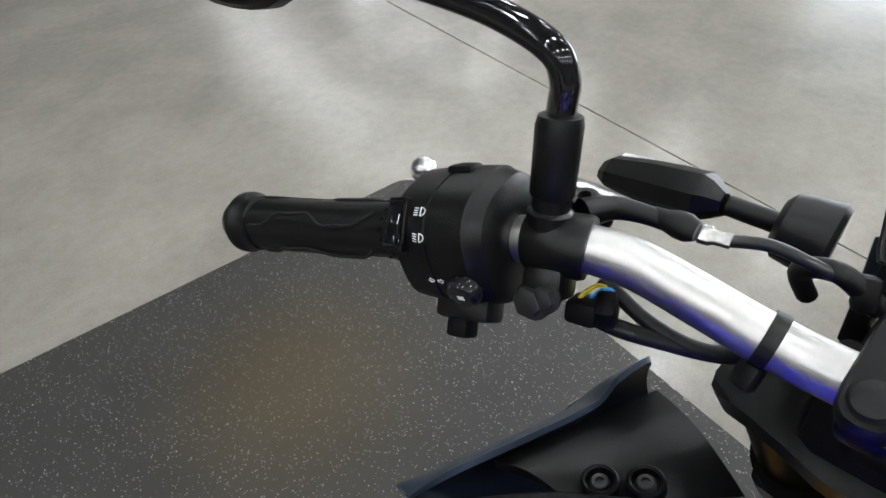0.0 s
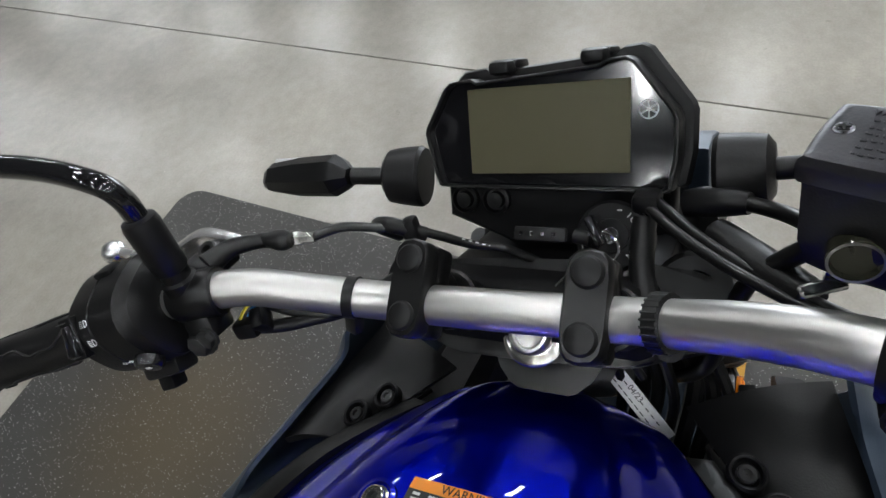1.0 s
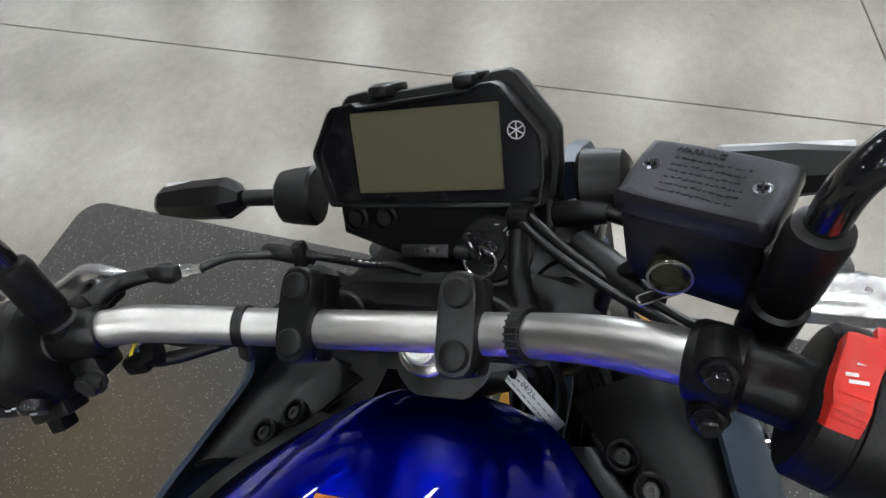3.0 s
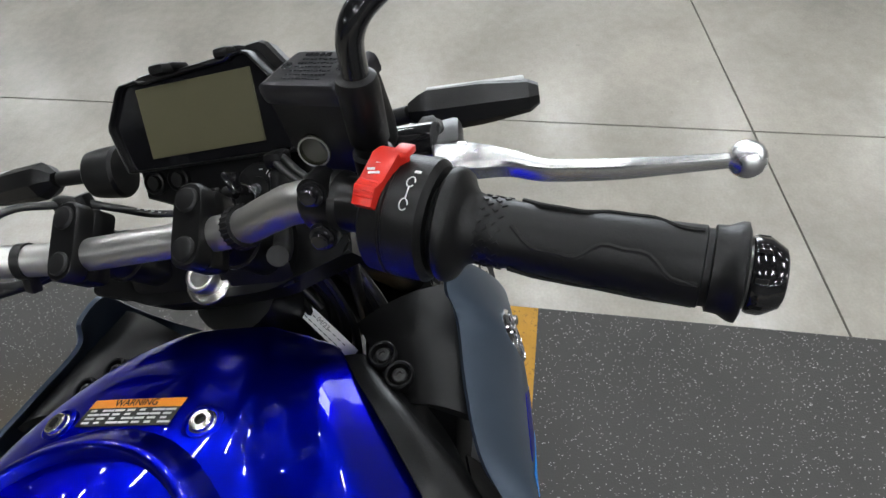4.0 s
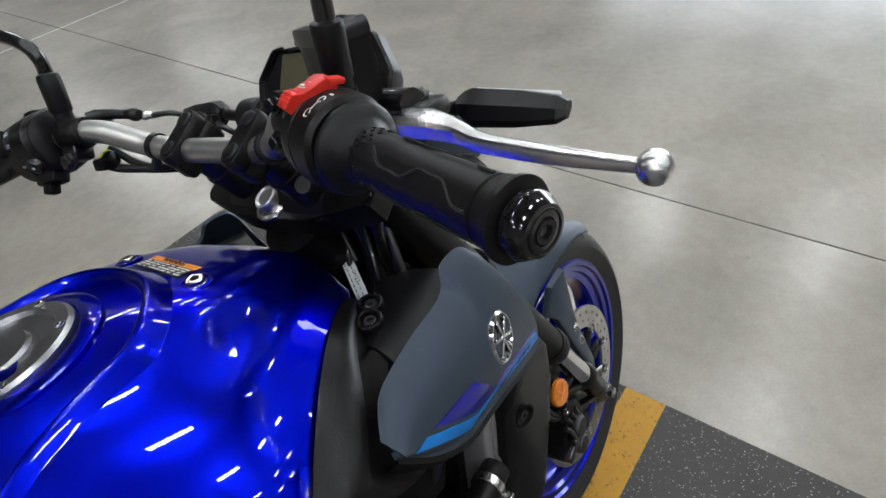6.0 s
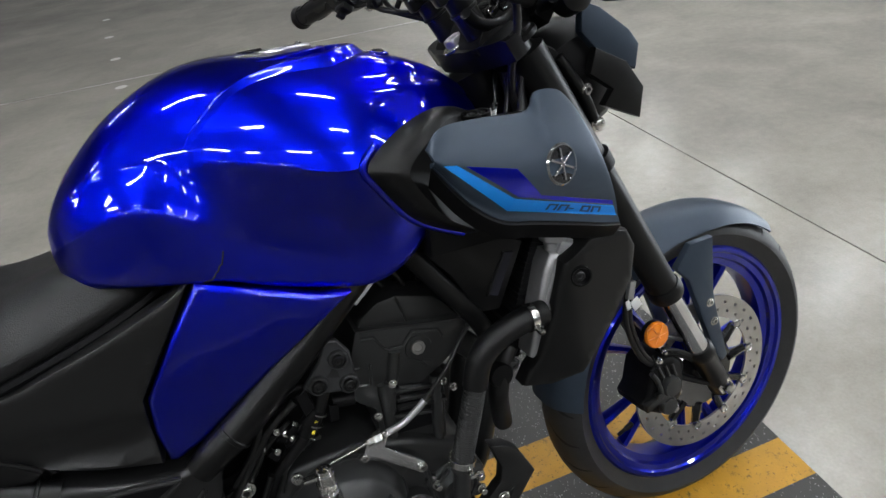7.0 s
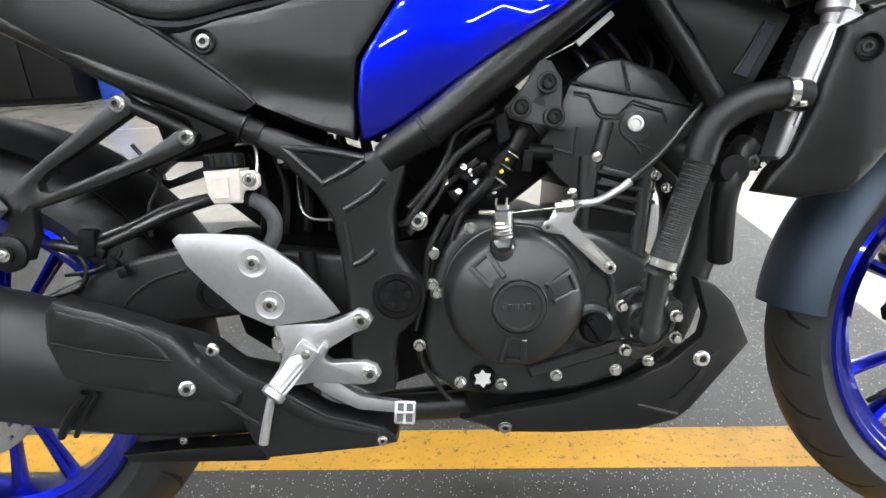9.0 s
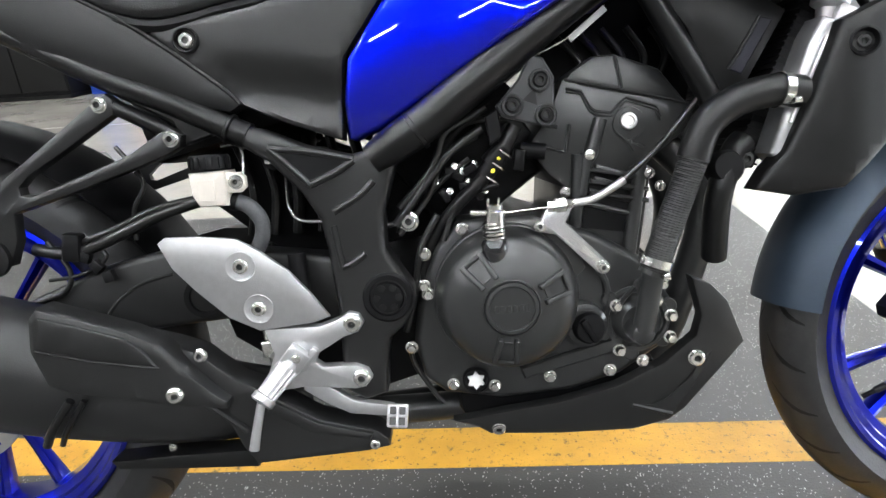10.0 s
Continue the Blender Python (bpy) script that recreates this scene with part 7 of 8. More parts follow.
for a in (-0.031, 0.030):
    part("hood_tab", box((0.018, 0.010, 0.014), DISPLAY @ pose(a, 0.0405 + 0.03 * (a + 0.031), -0.010), 0.003, taper=0.8), PLASTIC, disp)
    part("tab_rim", box((0.024, 0.008, 0.020), DISPLAY @ pose(a, 0.0425 + 0.03 * (a + 0.031), -0.022), 0.003, taper=0.8), PLASTIC, disp)
lg = part("badge", lathe([(0.0058, 0), (0.0058, 0.0004), (0.0051, 0.0004), (0.0051, 0.0001)], DISPLAY @ Vector((0.0635, 0.0095, -0.0029)), N, 32, cap=False), ALU, disp, "small round silver badge")
for k in range(3):
    part("badge_bar", box((0.0007, 0.0100, 0.0003), DISPLAY @ pose(0.0635, 0.0095, -0.0027, 0, 0, 60 * k)), ALU, lg)
part("button_mount", slab_in(DISPLAY, [(-0.078, -0.060), (-0.078, -0.036), (0.078, -0.038), (0.078, -0.060), (0.03, -0.078), (-0.03, -0.078)], [(1.0, -0.034), (1.0, -0.014), (0.97, -0.011)]), DARK, disp)
for a in (-0.0630, -0.0390):
    b = part("panel_button", lathe([(0.0102, -0.004), (0.0102, 0.003), (0.0088, 0.004), (0.0078, 0.001), (0.0062, 0.001), (0.0055, 0.0045), (0.001, 0.005)], DISPLAY @ Vector((a, -0.0475, -0.010)), N, 24), RUBBER, disp, "round rubber button")

# ignition lock with key
IG = Vector((1.100, -0.046, 0.968))
IGN = Vector((-0.55, 0, 0.835))
ig = part("ignition_lock", lathe([(0.0225, -0.03), (0.0225, -0.002), (0.0205, 0.0), (0.0110, 0.0), (0.0105, 0.0015), (0.001, 0.0015)], IG, IGN, 36), DARK, bike, "black ignition lock with a key in it")
mi = basis(IG, (0, -1, 0), IGN)
part("lock_plate", lathe([(0.0050, 0), (0.0050, 0.0022), (0.004, 0.0026)], IG, IGN, 24), GUNMETAL, ig)
for k, ch in enumerate("IGNITION"):
    a = radians(52 - 13.5 * k)
    part("lock_letter", text_mesh(ch, 0.0052, mi @ pose(0.0162 * math.cos(a), 0.0162 * math.sin(a), 0.0012) @ pose(0, 0, 0, 0, 0, math.degrees(a) - 90), 0.0001), WHITE, ig)
part("lock_mark", box((0.003, 0.0008, 0.0003), mi @ pose(0.004, 0.016, 0.0004)), WHITE, ig)
key = thing("key", "motorcycle key with a black bow, ring and tag", "key", LEAN)
part("key_bow", box((0.0055, 0.019, 0.030), mi @ pose(-0.004, 0.002, 0.018, 10, 0, 25), 0.0022), GLOSS, key, "black plastic key bow")
part("key_blade", box((0.0016, 0.0065, 0.012), mi @ pose(-0.001, 0, 0.0035, 0, 0, 25)), STEEL, key)
part("key_ring", tube([tuple(mi @ Vector((-0.002 + 0.0105 * math.cos(a), -0.0085 + 0.0105 * math.sin(a) * 0.9, 0.016 + 0.004 * math.sin(a)))) for a in np.linspace(0, math.tau, 28).tolist()], 0.0008, 8, 1), CHROME, key, "thin steel key ring")
part("key_wire", tube([tuple(mi @ Vector((-0.010, -0.014, 0.017))), tuple(mi @ Vector((-0.026, -0.033, 0.020)))], 0.0008, 6, 1), STEEL, key)
part("key_tag", tube([tuple(mi @ Vector((-0.008, -0.004, 0.016))), tuple(mi @ Vector((-0.018, -0.002, 0.015)))], 0.0045, 10, 1), RUBBER, key)
part("tag_strip", box((0.034, 0.009, 0.003), mi @ pose(-0.040, -0.002, 0.015), 0.0014), RUBBER, key, "black plastic key tag")
for k in range(4):
    part("tag_print", box((0.0022, 0.0022, 0.0003), mi @ pose(-0.052 + 0.007 * k, -0.002, 0.0167)), GUNMETAL, key)

# turn signals
for s, tip, base_, hub in ((1, (1.138, 0.257, 0.979), (1.138, 0.168, 0.981), (1.146, 0.112, 0.972)), (-1, (1.160, -0.264, 0.968), (1.152, -0.172, 0.976), (1.152, -0.110, 0.970))):
    t, b, h = Vector(tip), Vector(base_), Vector(hub)
    sg = part("turn_signal", tube([tuple(h), tuple(b + (h - b) * 0.1)], 0.0068, 16, 1), RUBBER, bike, "black flexible turn signal")
    part("signal_collar", lathe([(0.0215, -0.010), (0.0235, -0.007), (0.0222, 0.008), (0.0205, 0.018), (0.0150, 0.022)], h, b - h, 24), RUBBER, sg)
    d = (t - b).normalized()
    m = basis(b, d, (-0.45, 0, 0.89))
    L = (t - b).length
    rows = []
    for f, wa, wb, ha, hb in ((-0.05, 0.005, 0.006, 0.006, 0.006), (0.04, 0.011, 0.010, 0.010, 0.009), (0.12, 0.014, 0.013, 0.0115, 0.010), (0.55, 0.013, 0.013, 0.0095, 0.009), (0.92, 0.010, 0.010, 0.0060, 0.006), (1.0, 0.006, 0.007, 0.003, 0.004)):
        rows.append([m @ Vector((f * L, y * 1.2, z * 1.3)) for y, z in ((-wa, -hb * 0.4), (-wa * 0.6, -hb), (wb * 0.6, -hb), (wb, -hb * 0.4), (wb, ha * 0.3), (wb * 0.55, ha), (-wa * 0.45, ha), (-wa, ha * 0.35))])
    bm = bmesh.new()
    rings(bm, rows)
    part("signal_body", bm, PLASTIC, sg, "faceted black signal body", 20)
    part("signal_lens", box((L * 0.80, 0.007, 0.012), m @ pose(L * 0.5, (-1 if s > 0 else 1) * 0.0128, -0.001, 0, 3, 0), 0.002), material("clear_signal_lens", (0.75, 0.75, 0.76), 0.08, 0, 0.8), sg, "clear signal lens")

# headlamp unit below the instruments
hm = Matrix.Translation((1.190, 0, 0.865)) @ Matrix((Vector((0, -1, 0)), Vector((-0.30, 0, 0.954)), Vector((0.954, 0, 0.30)))).transposed().to_4x4()
HEAD = [(-0.075, 0.055), (-0.085, 0.01), (-0.062, -0.06), (-0.03, -0.085), (0.03, -0.085), (0.062, -0.06), (0.085, 0.01), (0.075, 0.055), (0.04, 0.075), (-0.04, 0.075)]
hl = part("headlamp", slab_in(hm, HEAD, [(0.75, -0.075), (0.96, -0.05), (1.0, 0.0), (0.94, 0.035), (0.7, 0.055)]), DARK, bike, "compact black headlamp unit")
for s in (-1, 1):
    part("headlamp_cowl", plate([(1.180, 0.962), (1.206, 0.950), (1.248, 0.915), (1.262, 0.894), (1.254, 0.862), (1.204, 0.888), (1.175, 0.925)], s * 0.094, s * 0.080, 0.004, 2), GREY, hl, "slate-grey headlamp cowl")
    part("headlamp_wing", plate([(1.192, 0.903), (1.238, 0.876), (1.262, 0.838), (1.253, 0.798), (1.197, 0.827), (1.213, 0.845), (1.180, 0.872)], s * 0.098, s * 0.084, 0.003, 2), PLASTIC, hl, "angular black wing")
    bolt((1.176, s * 0.092, 0.853), (0, s, 0), 0.006, 0.005, STEEL, hl)
    bolt((1.190, s * 0.088, 0.803), (0, s, 0), 0.008, 0.008, STEEL, hl, socket="hexhead")
    part("lamp_bracket", tube([(1.145, s * 0.08, 0.90), (1.172, s * 0.086, 0.85), (1.190, s * 0.084, 0.800)], 0.008, 10, 3), FRAME, hl)

# right switch block, throttle and front brake
sr = barrel(BAR_R, [(-0.1985, 0.014), (-0.1987, 0.0250), (-0.2005, 0.0272), (-0.2095, 0.0280), (-0.2100, 0.0274), (-0.2110, 0.0274), (-0.2115, 0.0280), (-0.2262, 0.0280), (-0.2288, 0.0250), (-0.2292, 0.014)], "right_switch_block", PLASTIC, label="black right handlebar switch block", seg=40, sq=2.25)
barrel(BAR_R, [(-0.2313, 0.015), (-0.2317, 0.0252), (-0.2332, 0.0268), (-0.2358, 0.0268), (-0.2382, 0.0252), (-0.2405, 0.0205), (-0.2435, 0.0170), (-0.2490, 0.0152)], "throttle_flange", RUBBER, label="flared rubber throttle flange")
barrel(BAR_R, [(-0.2280, 0.012), (-0.2280, 0.0215), (-0.2330, 0.0215), (-0.2330, 0.012)], "throttle_collar", DARK)
bm = bmesh.new()
loops = []
for ang, r, ya, yb in ((38, 0.0275, -0.1991, -0.2085), (36, 0.0330, -0.1993, -0.2085), (22, 0.0347, -0.1989, -0.2089), (14, 0.0317, -0.1985, -0.2095), (0, 0.0317, -0.1985, -0.2101), (-11, 0.0337, -0.1989, -0.2111), (-20, 0.0327, -0.1993, -0.2141), (-24, 0.0275, -0.1993, -0.2141)):
    o, (q, n, d) = around(BAR_R, ya, ang, r, 2.25)[0], around(BAR_R, yb, ang, r, 2.25)
    i = around(BAR_R, ya, ang, 0.024, 2.25)[0]
    k = around(BAR_R, yb, ang, 0.024, 2.25)[0]
    loops.append([i, o, o + (q - o) * 0.12 + n * 0.0008, q - (q - o) * 0.12 + n * 0.0008, q, k])
rings(bm, loops)
ks = part("kill_switch", bm, RED, sr, "red engine stop switch")
part("switch_wing", box((0.008, 0.011, 0.004), basis(around(BAR_R, -0.2110, -22, 0.0320, 2.25)[0], along(BAR_R, -0.2130)[1], around(BAR_R, -0.2130, -22, 0.03)[1]), 0.0015), RED, ks)
for k in range(5):
    p, n, d = around(BAR_R, -0.2039, 16 + 3.4 * k, 0.0345 - 0.0005 * abs(k - 3), 2.25)
    part("switch_ridge", box((0.0088, 0.0010, 0.0016), basis(p, d, n), 0.0003, 1), RED, ks)
for ang, w, o in ((8, 0.0052, 0), (5, 0.0034, 0.002), (-3, 0.0030, 0), (-6, 0.0042, 0)):
    p, n, d = around(BAR_R, -0.2043 + o, ang, 0.0327, 2.25)
    part("switch_print", box((w, 0.0011, 0.0004), basis(p, d, n) @ pose(0, 0, 0, 0, 0, 14)), WHITE, ks)
for a, o in ((28, 0), (6, 0)):
    p, n, d = around(BAR_R, -0.2205, a, 0.0287, 2.25)
    part("switch_ring_icon", tube([tuple(p + n * 0.0002 + (d * math.cos(t) * 0.7 + n.cross(d) * math.sin(t)) * 0.0026) for t in np.linspace(0, math.tau * 0.9, 16).tolist()], 0.0003, 5, 1), WHITE, sr)
p, n, d = around(BAR_R, -0.2205, 17, 0.0287, 2.25)
part("icon_line", box((0.0005, 0.0055, 0.0004), basis(p, d, n)), WHITE, sr)
p, n, d = around(BAR_R, -0.2215, -6, 0.0287, 2.25)
part("small_icon", box((0.0030, 0.0016, 0.0003), basis(p, d, n)), WHITE, sr)
mc = barrel(BAR_R, [(-0.164, 0.0112), (-0.164, 0.0150), (-0.166, 0.0160), (-0.180, 0.0160), (-0.182, 0.0135), (-0.2025, 0.0135)], "brake_clamp", FRAME, label="black brake master cylinder clamp")
for a in (18, 118):
    p, n, d = around(BAR_R, -0.173, a, 0.0150)
    q = Vector((-0.93, 0, 0.36))
    part("clamp_ear", tube([p - q * 0.010, p + q * 0.006], 0.0075, 16, 1), FRAME, mc)
    bolt(p + q * 0.006, q, 0.0046, 0.006, GLOSS, mc, 1.35, "hexhead")
LID_METAL = material("dark_satin_metal_lid", (0.045, 0.045, 0.050), 0.29, 0.7, 0.0, 0.06, 90, 0.1, 800)
LID = basis((1.0472, -0.1676, 1.0861), (0.91, -0.40, -0.083), (0.106, 0.035, 0.994))
lo = [(-0.0165, -0.0245), (-0.0170, 0.0220), (-0.0125, 0.0270), (0.0115, 0.0270), (0.0165, 0.0210), (0.0165, -0.0230), (0.0120, -0.0285), (-0.0120, -0.0285)]
bm = bmesh.new()
rings(bm, [[LID @ Vector((a * k + o, b * k, z)) for a, b in smooth_outline(lo, 3)] for k, z, o in ((0.66, -0.054, 0.0), (0.84, -0.048, -0.001), (0.95, -0.034, -0.0015), (0.96, -0.010, 0.0), (0.96, -0.002, 0.0))])
res = part("brake_reservoir", bm, PLASTIC, bike, "black front brake fluid reservoir")
lid = part("reservoir_lid", slab_in(LID, smooth_outline(lo, 4), [(1.0, -0.006), (1.025, -0.004), (1.025, 0.001), (1.0, 0.0036), (0.95, 0.0050), (0.86, 0.0054)]), LID_METAL, res, "dark metallic reservoir lid")
for x, y in ((0.001, 0.0205), (0.0005, -0.0200)):
    part("lid_screw", lathe([(0.0036, 0), (0.0034, 0.0006), (0.0024, 0.0008)], LID @ Vector((x, y, 0.0050)), LID.to_3x3() @ Vector((0, 0, 1)), 18), GUNMETAL, lid)
    # Cross slots drawn as dark bars on the head, for the shade inside.
    for r in (0, 90):
        part("screw_slot", box((0.0040, 0.0008, 0.0004), LID @ pose(x, y, 0.0064, 0, 0, r + 20)), DARK, lid)
part("raised_print", text_mesh("WARNING", 0.0040, LID @ pose(0.0118, 0.006, 0.0056, 0, 0, -90), 0.0003), LID_METAL, lid)
rnd = random.Random(5)
for i in range(6):
    y = 0.0140
    while y > -0.0135:
        w = rnd.uniform(0.0008, 0.0026)
        part("raised_bar", box((rnd.uniform(0.0011, 0.0017), w, 0.0005), LID @ pose(0.0074 - 0.0036 * i + rnd.uniform(-0.0003, 0.0003), y - w / 2, 0.0056, 0, 0, rnd.uniform(-7, 7)), 0.0003, 1), LID_METAL, lid)
        y -= w + rnd.uniform(0.0004, 0.0009)
p = Vector((1.0285, -0.1560, 1.0550))
part("sight_glass", lathe([(0.0092, -0.008), (0.0092, 0.002), (0.0082, 0.0030), (0.0074, 0.0006), (0.001, 0.0002)], p, (-0.96, 0.02, 0.25), 32), material("sight_glass", (0.03, 0.03, 0.02), 0.10, 0, 0.6), res, "round fluid sight glass")
part("sight_ring", lathe([(0.0086, 0.0022), (0.0090, 0.0032), (0.0080, 0.0032)], p, (-0.96, 0.02, 0.25), 32, cap=False), DISC, res)
part("master_cylinder_body", tube([(1.050, -0.150, 1.030), (1.048, -0.215, 1.030)], 0.0125, 18, 1), GLOSS, res)
part("bracket_plate", box((0.020, 0.006, 0.003), pose(1.040, -0.150, 1.018, 20, 10, -60), 0.001, 1), STEEL, bike)
part("lever_bracket", box((0.030, 0.036, 0.014), pose(1.058, -0.209, 1.022, 0, 10, 8), 0.004), ENGINE, bike)
bolt((1.0616, -0.2092, 1.0285), (-0.1, 0, 1), 0.0068, 0.007, ENGINE, bike, 1.25, "hexhead")


def blade(pts, tall=0.66):
    """A cast lever blade: flat rider face, chamfered top and bottom edges; a fifth number is its half width."""
    q = spline([p if len(p) > 4 else (*p, p[3] * 0.52) for p in pts], 7)
    c = [Vector([float(k) for k in p[:3]]) for p in q]
    loops = []
    for i, p in enumerate(c):
        d = (c[min(i + 1, len(c) - 1)] - c[max(i - 1, 0)]).normalized()
        s_ = d.cross(Vector((0, 0, 1))).normalized()
        u_ = s_.cross(d)
        t, h = float(q[i][4]), float(q[i][3]) * tall
        loops.append([p + s_ * a * t + u_ * b_ * h for a, b_ in ((-1, 0.55), (-0.72, 0.92), (-0.3, 1.0), (0.3, 1.0), (0.72, 0.92), (1, 0.55), (1, -0.70), (0.6, -1.0), (-0.6, -1.0), (-1, -0.70))])
    bm = bmesh.new()
    rings(bm, loops)
    return bm


def lever(pts, ball, label):
    lv = part("lever", blade(pts), LEVER, bike, label, 34)
    part("lever_ball", lathe([(0.0098 * math.sin(a) + 1e-4, -0.0098 * math.cos(a)) for a in np.linspace(0.05, math.pi - 0.05, 12).tolist()], ball, (0, 1, 0), 24), LEVER, lv)
    return lv


lever([(1.042, -0.206, 1.024, 0.0105, 0.0135), (1.039, -0.232, 1.022, 0.0110, 0.0105), (1.0365, -0.254, 1.018, 0.0100, 0.0062), (1.031, -0.274, 1.014, 0.0088, 0.0046), (1.030, -0.310, 1.009, 0.0082), (1.033, -0.345, 1.003, 0.0066), (1.034, -0.374, 1.000, 0.0055)], (1.034, -0.374, 1.000), "polished aluminium brake lever")
lever([(1.024, 0.150, 1.042, 0.006), (1.027, 0.170, 1.040, 0.0085), (1.030, 0.198, 1.035, 0.0105), (1.023, 0.222, 1.028, 0.0095), (1.018, 0.250, 1.020, 0.0082), (1.024, 0.295, 1.014, 0.0068), (1.027, 0.324, 1.011, 0.0055)], (1.027, 0.324, 1.011), "polished aluminium clutch lever")
part("clutch_perch_arm", tube([(1.002, 0.162, 1.048, 0.0075), (1.016, 0.156, 1.046, 0.0058), (1.026, 0.146, 1.041, 0.0048), (1.032, 0.134, 1.036, 0.0042)], 0.009, 14, 5), FRAME, bike, "black clutch lever bracket")
part("perch_block", box((0.026, 0.026, 0.010), pose(1.010, 0.172, 1.040, 0, 10, -14), 0.003), FRAME, bike)
bolt((1.012, 0.168, 1.0455), (-0.2, 0, 1), 0.0068, 0.006, ENGINE, bike, 1.2)
part("cable_adjuster_boot", lathe([(0.0042, -0.012), (0.0048, -0.006), (0.0066, 0.0), (0.0066, 0.005), (0.0048, 0.009)], (1.031, 0.132, 1.038), (0.15, -1, -0.15), 20), RUBBER, bike)
part("adjuster_end", lathe([(0.0036, 0), (0.0046, 0.002), (0.0046, 0.007), (0.0034, 0.009), (0.0034, 0.016)], (1.035, 0.126, 1.034), (0.25, -1, -0.1), 6), STEEL, bike, "bright cable adjuster")
part("clutch_cable", tube([(1.039, 0.112, 1.0325), (1.050, 0.098, 1.029), (1.057, 0.082, 1.021), (1.065, 0.065, 1.011), (1.072, 0.051, 0.996), (1.080, 0.038, 0.978), (1.088, 0.015, 0.962), (1.085, -0.02, 0.93), (1.06, -0.06, 0.86)], 0.0030, 12), CABLE, bike, "black clutch cable")
for k in range(5):
    part("cable_print", box((0.0022, 0.0008, 0.0003), basis((1.0775 + 0.0014 * k, 0.040 - 0.0032 * k, 0.9868 - 0.0034 * k), (0.3, -0.72, -0.62), (-0.7, -0.2, 0.7))), WHITE, bike)
part("cable_guide", tube([(1.080, 0.090, 0.985), (1.070, 0.092, 1.006), (1.062, 0.074, 1.018), (1.068, 0.058, 1.002)], 0.005, 10), RUBBER, bike)
part("guide_clip", box((0.014, 0.010, 0.016), pose(1.066, 0.064, 1.009, 0, 30, 20), 0.003), DARK, bike)
part("wire_loom", tube([(1.000, 0.150, 1.018), (1.004, 0.128, 1.000), (1.012, 0.105, 0.990), (1.030, 0.090, 0.985), (1.06, 0.08, 0.97), (1.09, 0.05, 0.93)], 0.0038, 12), RUBBER, bike, "black left wiring loom")
part("connector_housing", box((0.016, 0.016, 0.012), pose(0.986, 0.149, 1.008, 0, 20, 15), 0.003), DARK, bike)
part("connector_lug", box((0.014, 0.010, 0.016), pose(0.990, 0.140, 1.010, 0, -20, 30), 0.003), DARK, bike)
bolt((0.967, 0.154, 1.026), (-0.9, -0.1, 0.35), 0.0058, 0.006, ENGINE, bike, 1.25, "hexhead")
part("yellow_wire", tube([(0.984, 0.153, 1.006), (0.986, 0.152, 1.014), (0.994, 0.148, 1.018), (0.999, 0.144, 1.014)], 0.0011, 6), YELLOW_WIRE, bike)
part("blue_wire", tube([(0.986, 0.150, 1.004), (0.989, 0.149, 1.012), (0.996, 0.145, 1.016), (1.001, 0.141, 1.012)], 0.0011, 6), BLUE_WIRE, bike)
part("loom_sleeve", tube([(0.986, 0.148, 1.006, 0.0040), (0.992, 0.136, 1.000, 0.0045), (1.002, 0.120, 0.994, 0.0042), (1.020, 0.100, 0.984, 0.0042), (1.050, 0.085, 0.970, 0.0042)], 0.004, 12), RUBBER, bike)
# right side cables and hoses
part("cable_clip", box((0.020, 0.016, 0.012), pose(1.117, -0.066, 0.982, 0, 30, 0), 0.004), DARK, bike)
for o in (0.0, 0.009):
    part("throttle_cable", tube([(1.114, -0.064 - o, 0.984), (1.090, -0.088 - o, 0.984), (1.062, -0.120 - o, 0.990), (1.030, -0.160 - o, 1.004), (1.005, -0.190, 1.012)], 0.0031, 10), CABLE, bike, "black throttle cable")
part("loom", tube([(1.112, -0.064, 0.972), (1.080, -0.066, 0.955), (1.045, -0.080, 0.960), (1.025, -0.090, 0.975)], 0.0075, 12), RUBBER, bike)
part("hose_boot", tube([(1.130, -0.085, 0.965, 0.0085), (1.128, -0.105, 0.970, 0.0095), (1.124, -0.120, 0.973, 0.0065)], 0.009, 14), RUBBER, bike)
part("brake_line", tube([(1.125, -0.116, 0.973), (1.110, -0.136, 0.982), (1.085, -0.150, 1.000), (1.058, -0.148, 1.025)], 0.0045, 10), CABLE, bike)
part("brake_line", tube([(1.058, -0.146, 1.022), (1.075, -0.120, 0.96), (1.065, -0.10, 0.88), (1.10, -0.06, 0.78)], 0.005, 10), CABLE, bike)
part("heat_shrink", tube([(1.100, -0.105, 0.975, 0.009), (1.070, -0.130, 0.985, 0.0105), (1.048, -0.148, 0.998, 0.008)], 0.01, 12), RUBBER, bike)
# steering head, hidden looms and the date label
part("steering_head", tube([STEER - RAKE * 0.20, STEER - RAKE * 0.03], 0.040, 20, 1), FRAME, bike)
part("head_cover", box((0.12, 0.15, 0.05), pose(1.095, -0.004, 0.915, 0, 32, 0), 0.012), DARK, bike)
for i in range(7):
    y = -0.105 + 0.012 * i
    part("head_loom", tube([(1.085, y * 0.9, 0.90), (1.060 + 0.01 * (i % 3), y - 0.01, 0.84), (1.040, y, 0.78), (1.02 + 0.012 * (i % 2), y * 0.9, 0.70)], 0.004 + 0.0012 * (i % 3), 8), CABLE, bike)
for i in range(8):
    part("loom_connector", box((0.018, 0.012, 0.010), pose(1.085 - 0.009 * i, -0.125 + 0.010 * (i % 3), 0.80 - 0.010 * i, 20 * i, 35 * i, 10), 0.002), DARK, bike)
    bolt((1.075 - 0.008 * i, -0.130 + 0.008 * (i % 2), 0.815 - 0.012 * i), (-0.3, -0.4, 0.8), 0.004, 0.004, STEEL, bike, socket="hexhead")
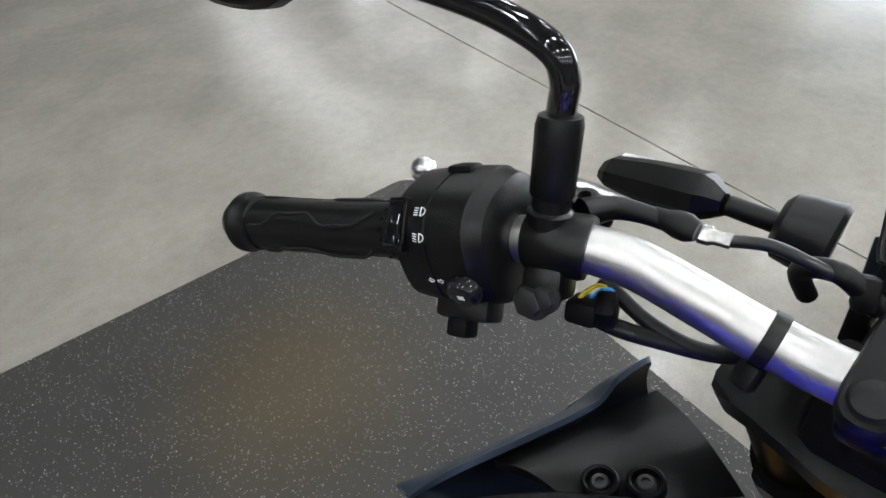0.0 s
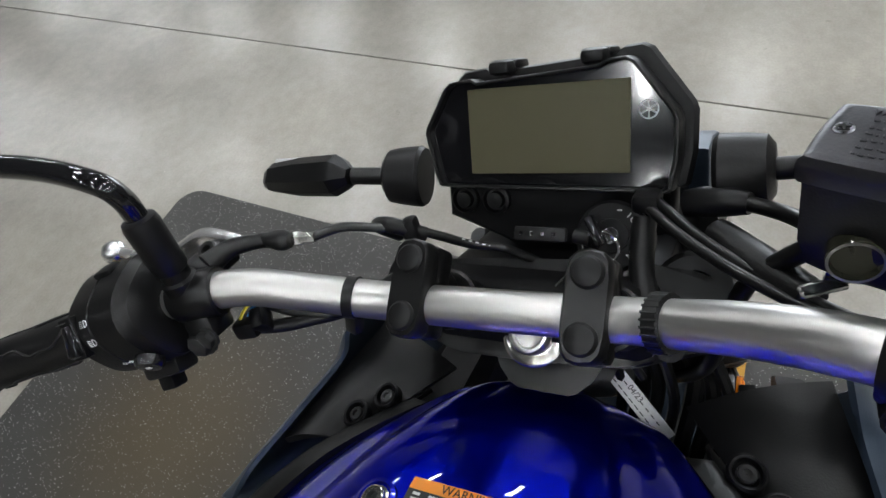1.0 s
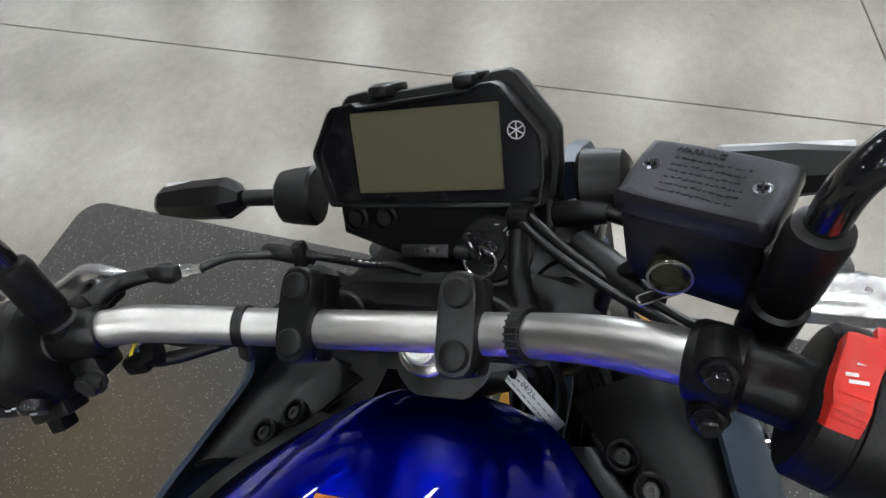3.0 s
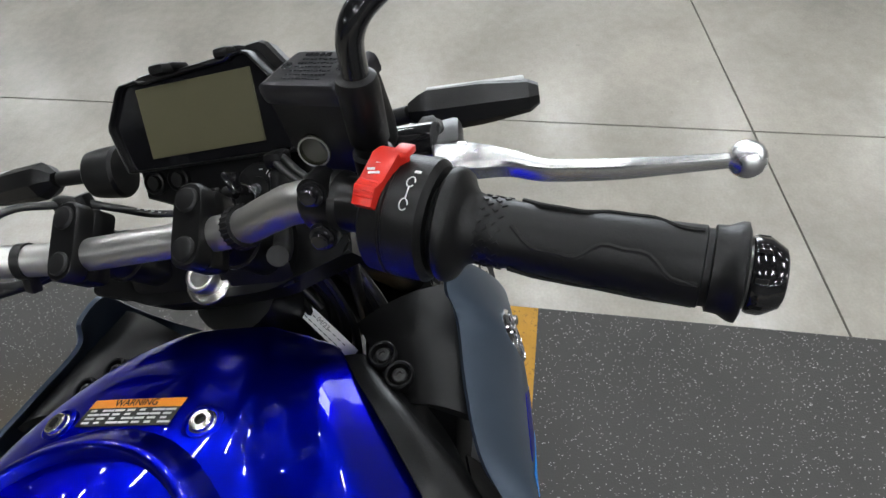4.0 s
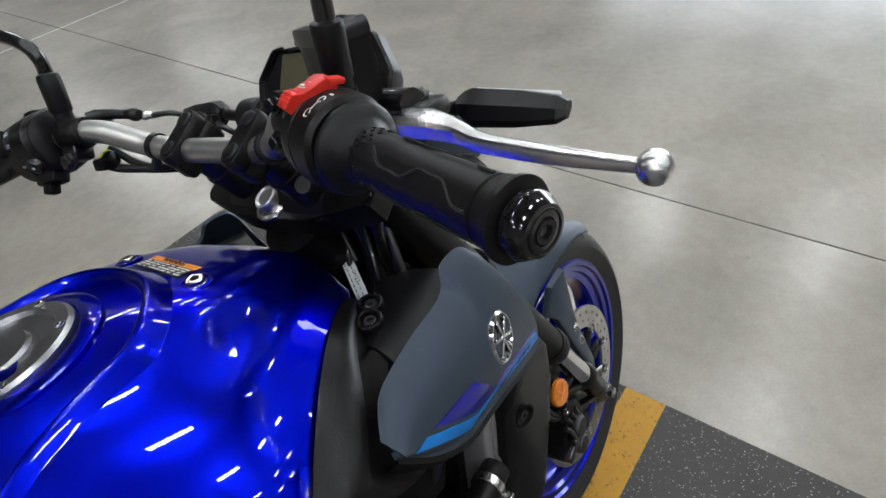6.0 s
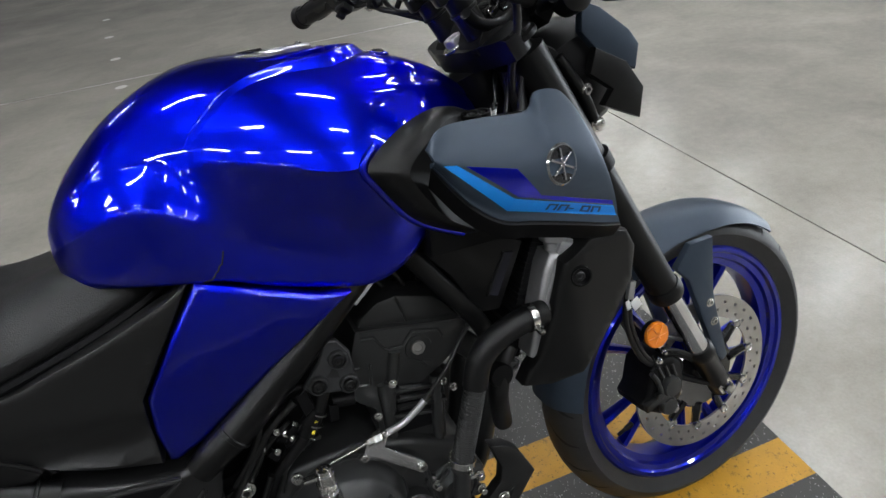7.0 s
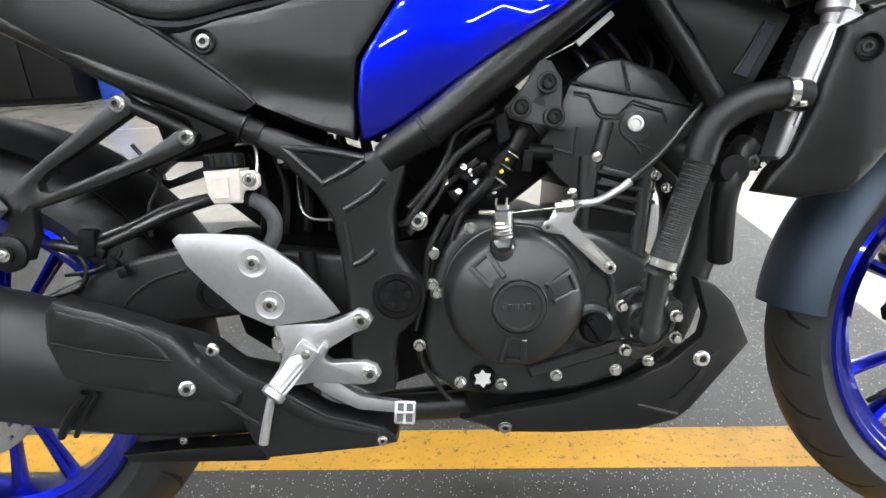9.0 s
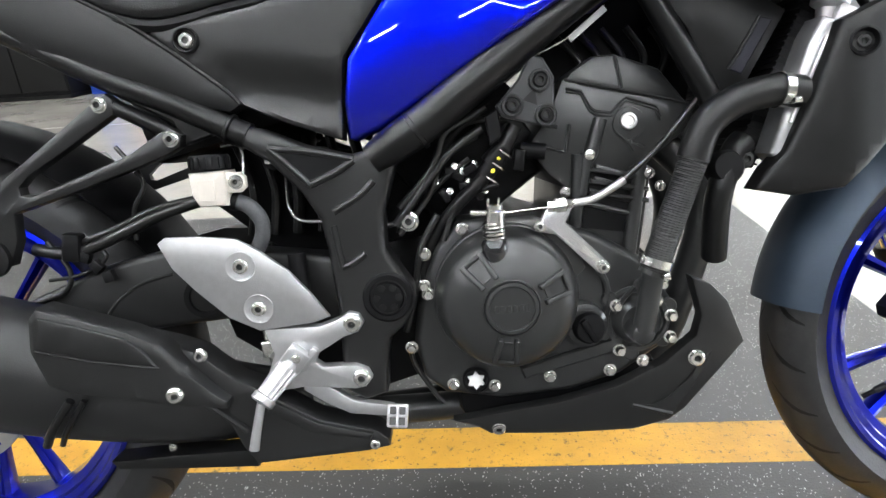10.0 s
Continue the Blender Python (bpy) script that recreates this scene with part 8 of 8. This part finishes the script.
LB = basis((1.053, -0.053, 0.840), (-0.48, -0.63, -0.61), (-0.55, -0.35, 0.80))
lab = part("date_label", box((0.074, 0.013, 0.0006), LB, 0.0002, 1), WHITE, bike, "white paper date label with small print")
part("date_print", text_mesh("04/23", 0.0062, LB @ pose(-0.002, 0.0022, 0.0005), 0.0001), LABEL_BLACK, lab)
for k in range(9):
    part("print_bar", box((0.0042, 0.0008, 0.0002), LB @ pose(-0.024 + 0.0060 * k, -0.0035, 0.0004)), LABEL_BLACK, lab)
    if k not in (3, 4):
        part("print_bar", box((0.0034, 0.0008, 0.0002), LB @ pose(-0.024 + 0.0060 * k, 0.0015, 0.0004)), LABEL_BLACK, lab)
mirror([(0.984, 0.166, 1.050), (0.996, 0.166, 1.096), (0.998, 0.164, 1.113), (0.997, 0.171, 1.126), (0.994, 0.203, 1.139), (0.984, 0.250, 1.152)], (0.945, 0.325, 1.184), 1, (75, 8, -82))
mirror([(1.014, -0.192, 1.052), (1.018, -0.200, 1.098), (1.021, -0.207, 1.122), (1.028, -0.226, 1.134), (1.020, -0.262, 1.148), (1.010, -0.300, 1.164)], (1.004, -0.338, 1.184), -1, (75, -8, -98))


# ---- things standing further off in the showroom -----------------------------
CRATE = material("dark_grey_crate_panel", (0.035, 0.042, 0.045), 0.55, 0, 0, 0.1, 8)
CRATE_ORANGE = material("orange_print", (0.80, 0.16, 0.03), 0.5)
BLUE_BOX = material("blue_cabinet_paint", (0.02, 0.07, 0.42), 0.45, 0, 0, 0.06, 6)


def crate(m, size, label):
    """A panelled display crate with rivets and a printed mark on its front."""
    w, d, h = size
    c = thing("display_crate", label, "crate", m)
    body = part("crate_body", box((w, d, h), pose(0, d / 2, h / 2), 0.012), CRATE, c)
    part("crate_skid", box((w * 0.94, d * 0.9, 0.03), pose(0, d / 2, 0.012), 0.004), DARK, c)
    for k in range(6):
        f = -0.40 + 0.16 * k
        part("print_block", box((0.085 if k != 1 else 0.11, 0.004, 0.12), pose(f * w * 0.9, -0.002, h * 0.62), 0.002, 1), CRATE_ORANGE, c, "orange printed mark")
    for x in (-0.47, -0.24, 0.0, 0.24, 0.47):
        for z in (0.06, 0.94):
            bolt((x * w, 0.0, z * h), (0, -1, 0), 0.012, 0.006, STEEL, c, name="rivet")
    for z in (0.28, 0.5, 0.72):
        bolt((0.47 * w, 0.0, z * h), (0, -1, 0), 0.012, 0.006, STEEL, c, name="rivet")
    return c


crate(pose(-2.46, 6.26, -0.008, 0, 0, 30), (0.92, 0.6, 0.62), "dark grey riveted display crate with an orange mark")
cab = thing("tool_cabinet", "dark cabinet on short feet near the wall", "cabinet", pose(-4.75, 7.3, -0.008, 0, 0, -4))
part("cabinet_body", box((1.30, 0.6, 1.1), pose(0, 0.3, 0.60), 0.015), DARK, cab)
part("cabinet_plinth", box((1.24, 0.55, 0.06), pose(0, 0.3, 0.03), 0.004), PLASTIC, cab)
part("cabinet_door", box((0.62, 0.02, 1.0), pose(-0.32, -0.01, 0.60), 0.006), PLASTIC, cab)
part("cabinet_door", box((0.62, 0.02, 1.0), pose(0.32, -0.01, 0.60), 0.006), PLASTIC, cab)
blue = thing("blue_cabinet", "blue painted steel cabinet beside the dark one", "cabinet", pose(-3.72, 7.55, -0.008, 0, 0, -4))
part("cabinet_body", box((0.60, 0.5, 1.3), pose(0, 0.25, 0.65), 0.012), BLUE_BOX, blue)
part("cabinet_door", box((0.56, 0.02, 1.2), pose(0, -0.01, 0.66), 0.005), BLUE_BOX, blue)
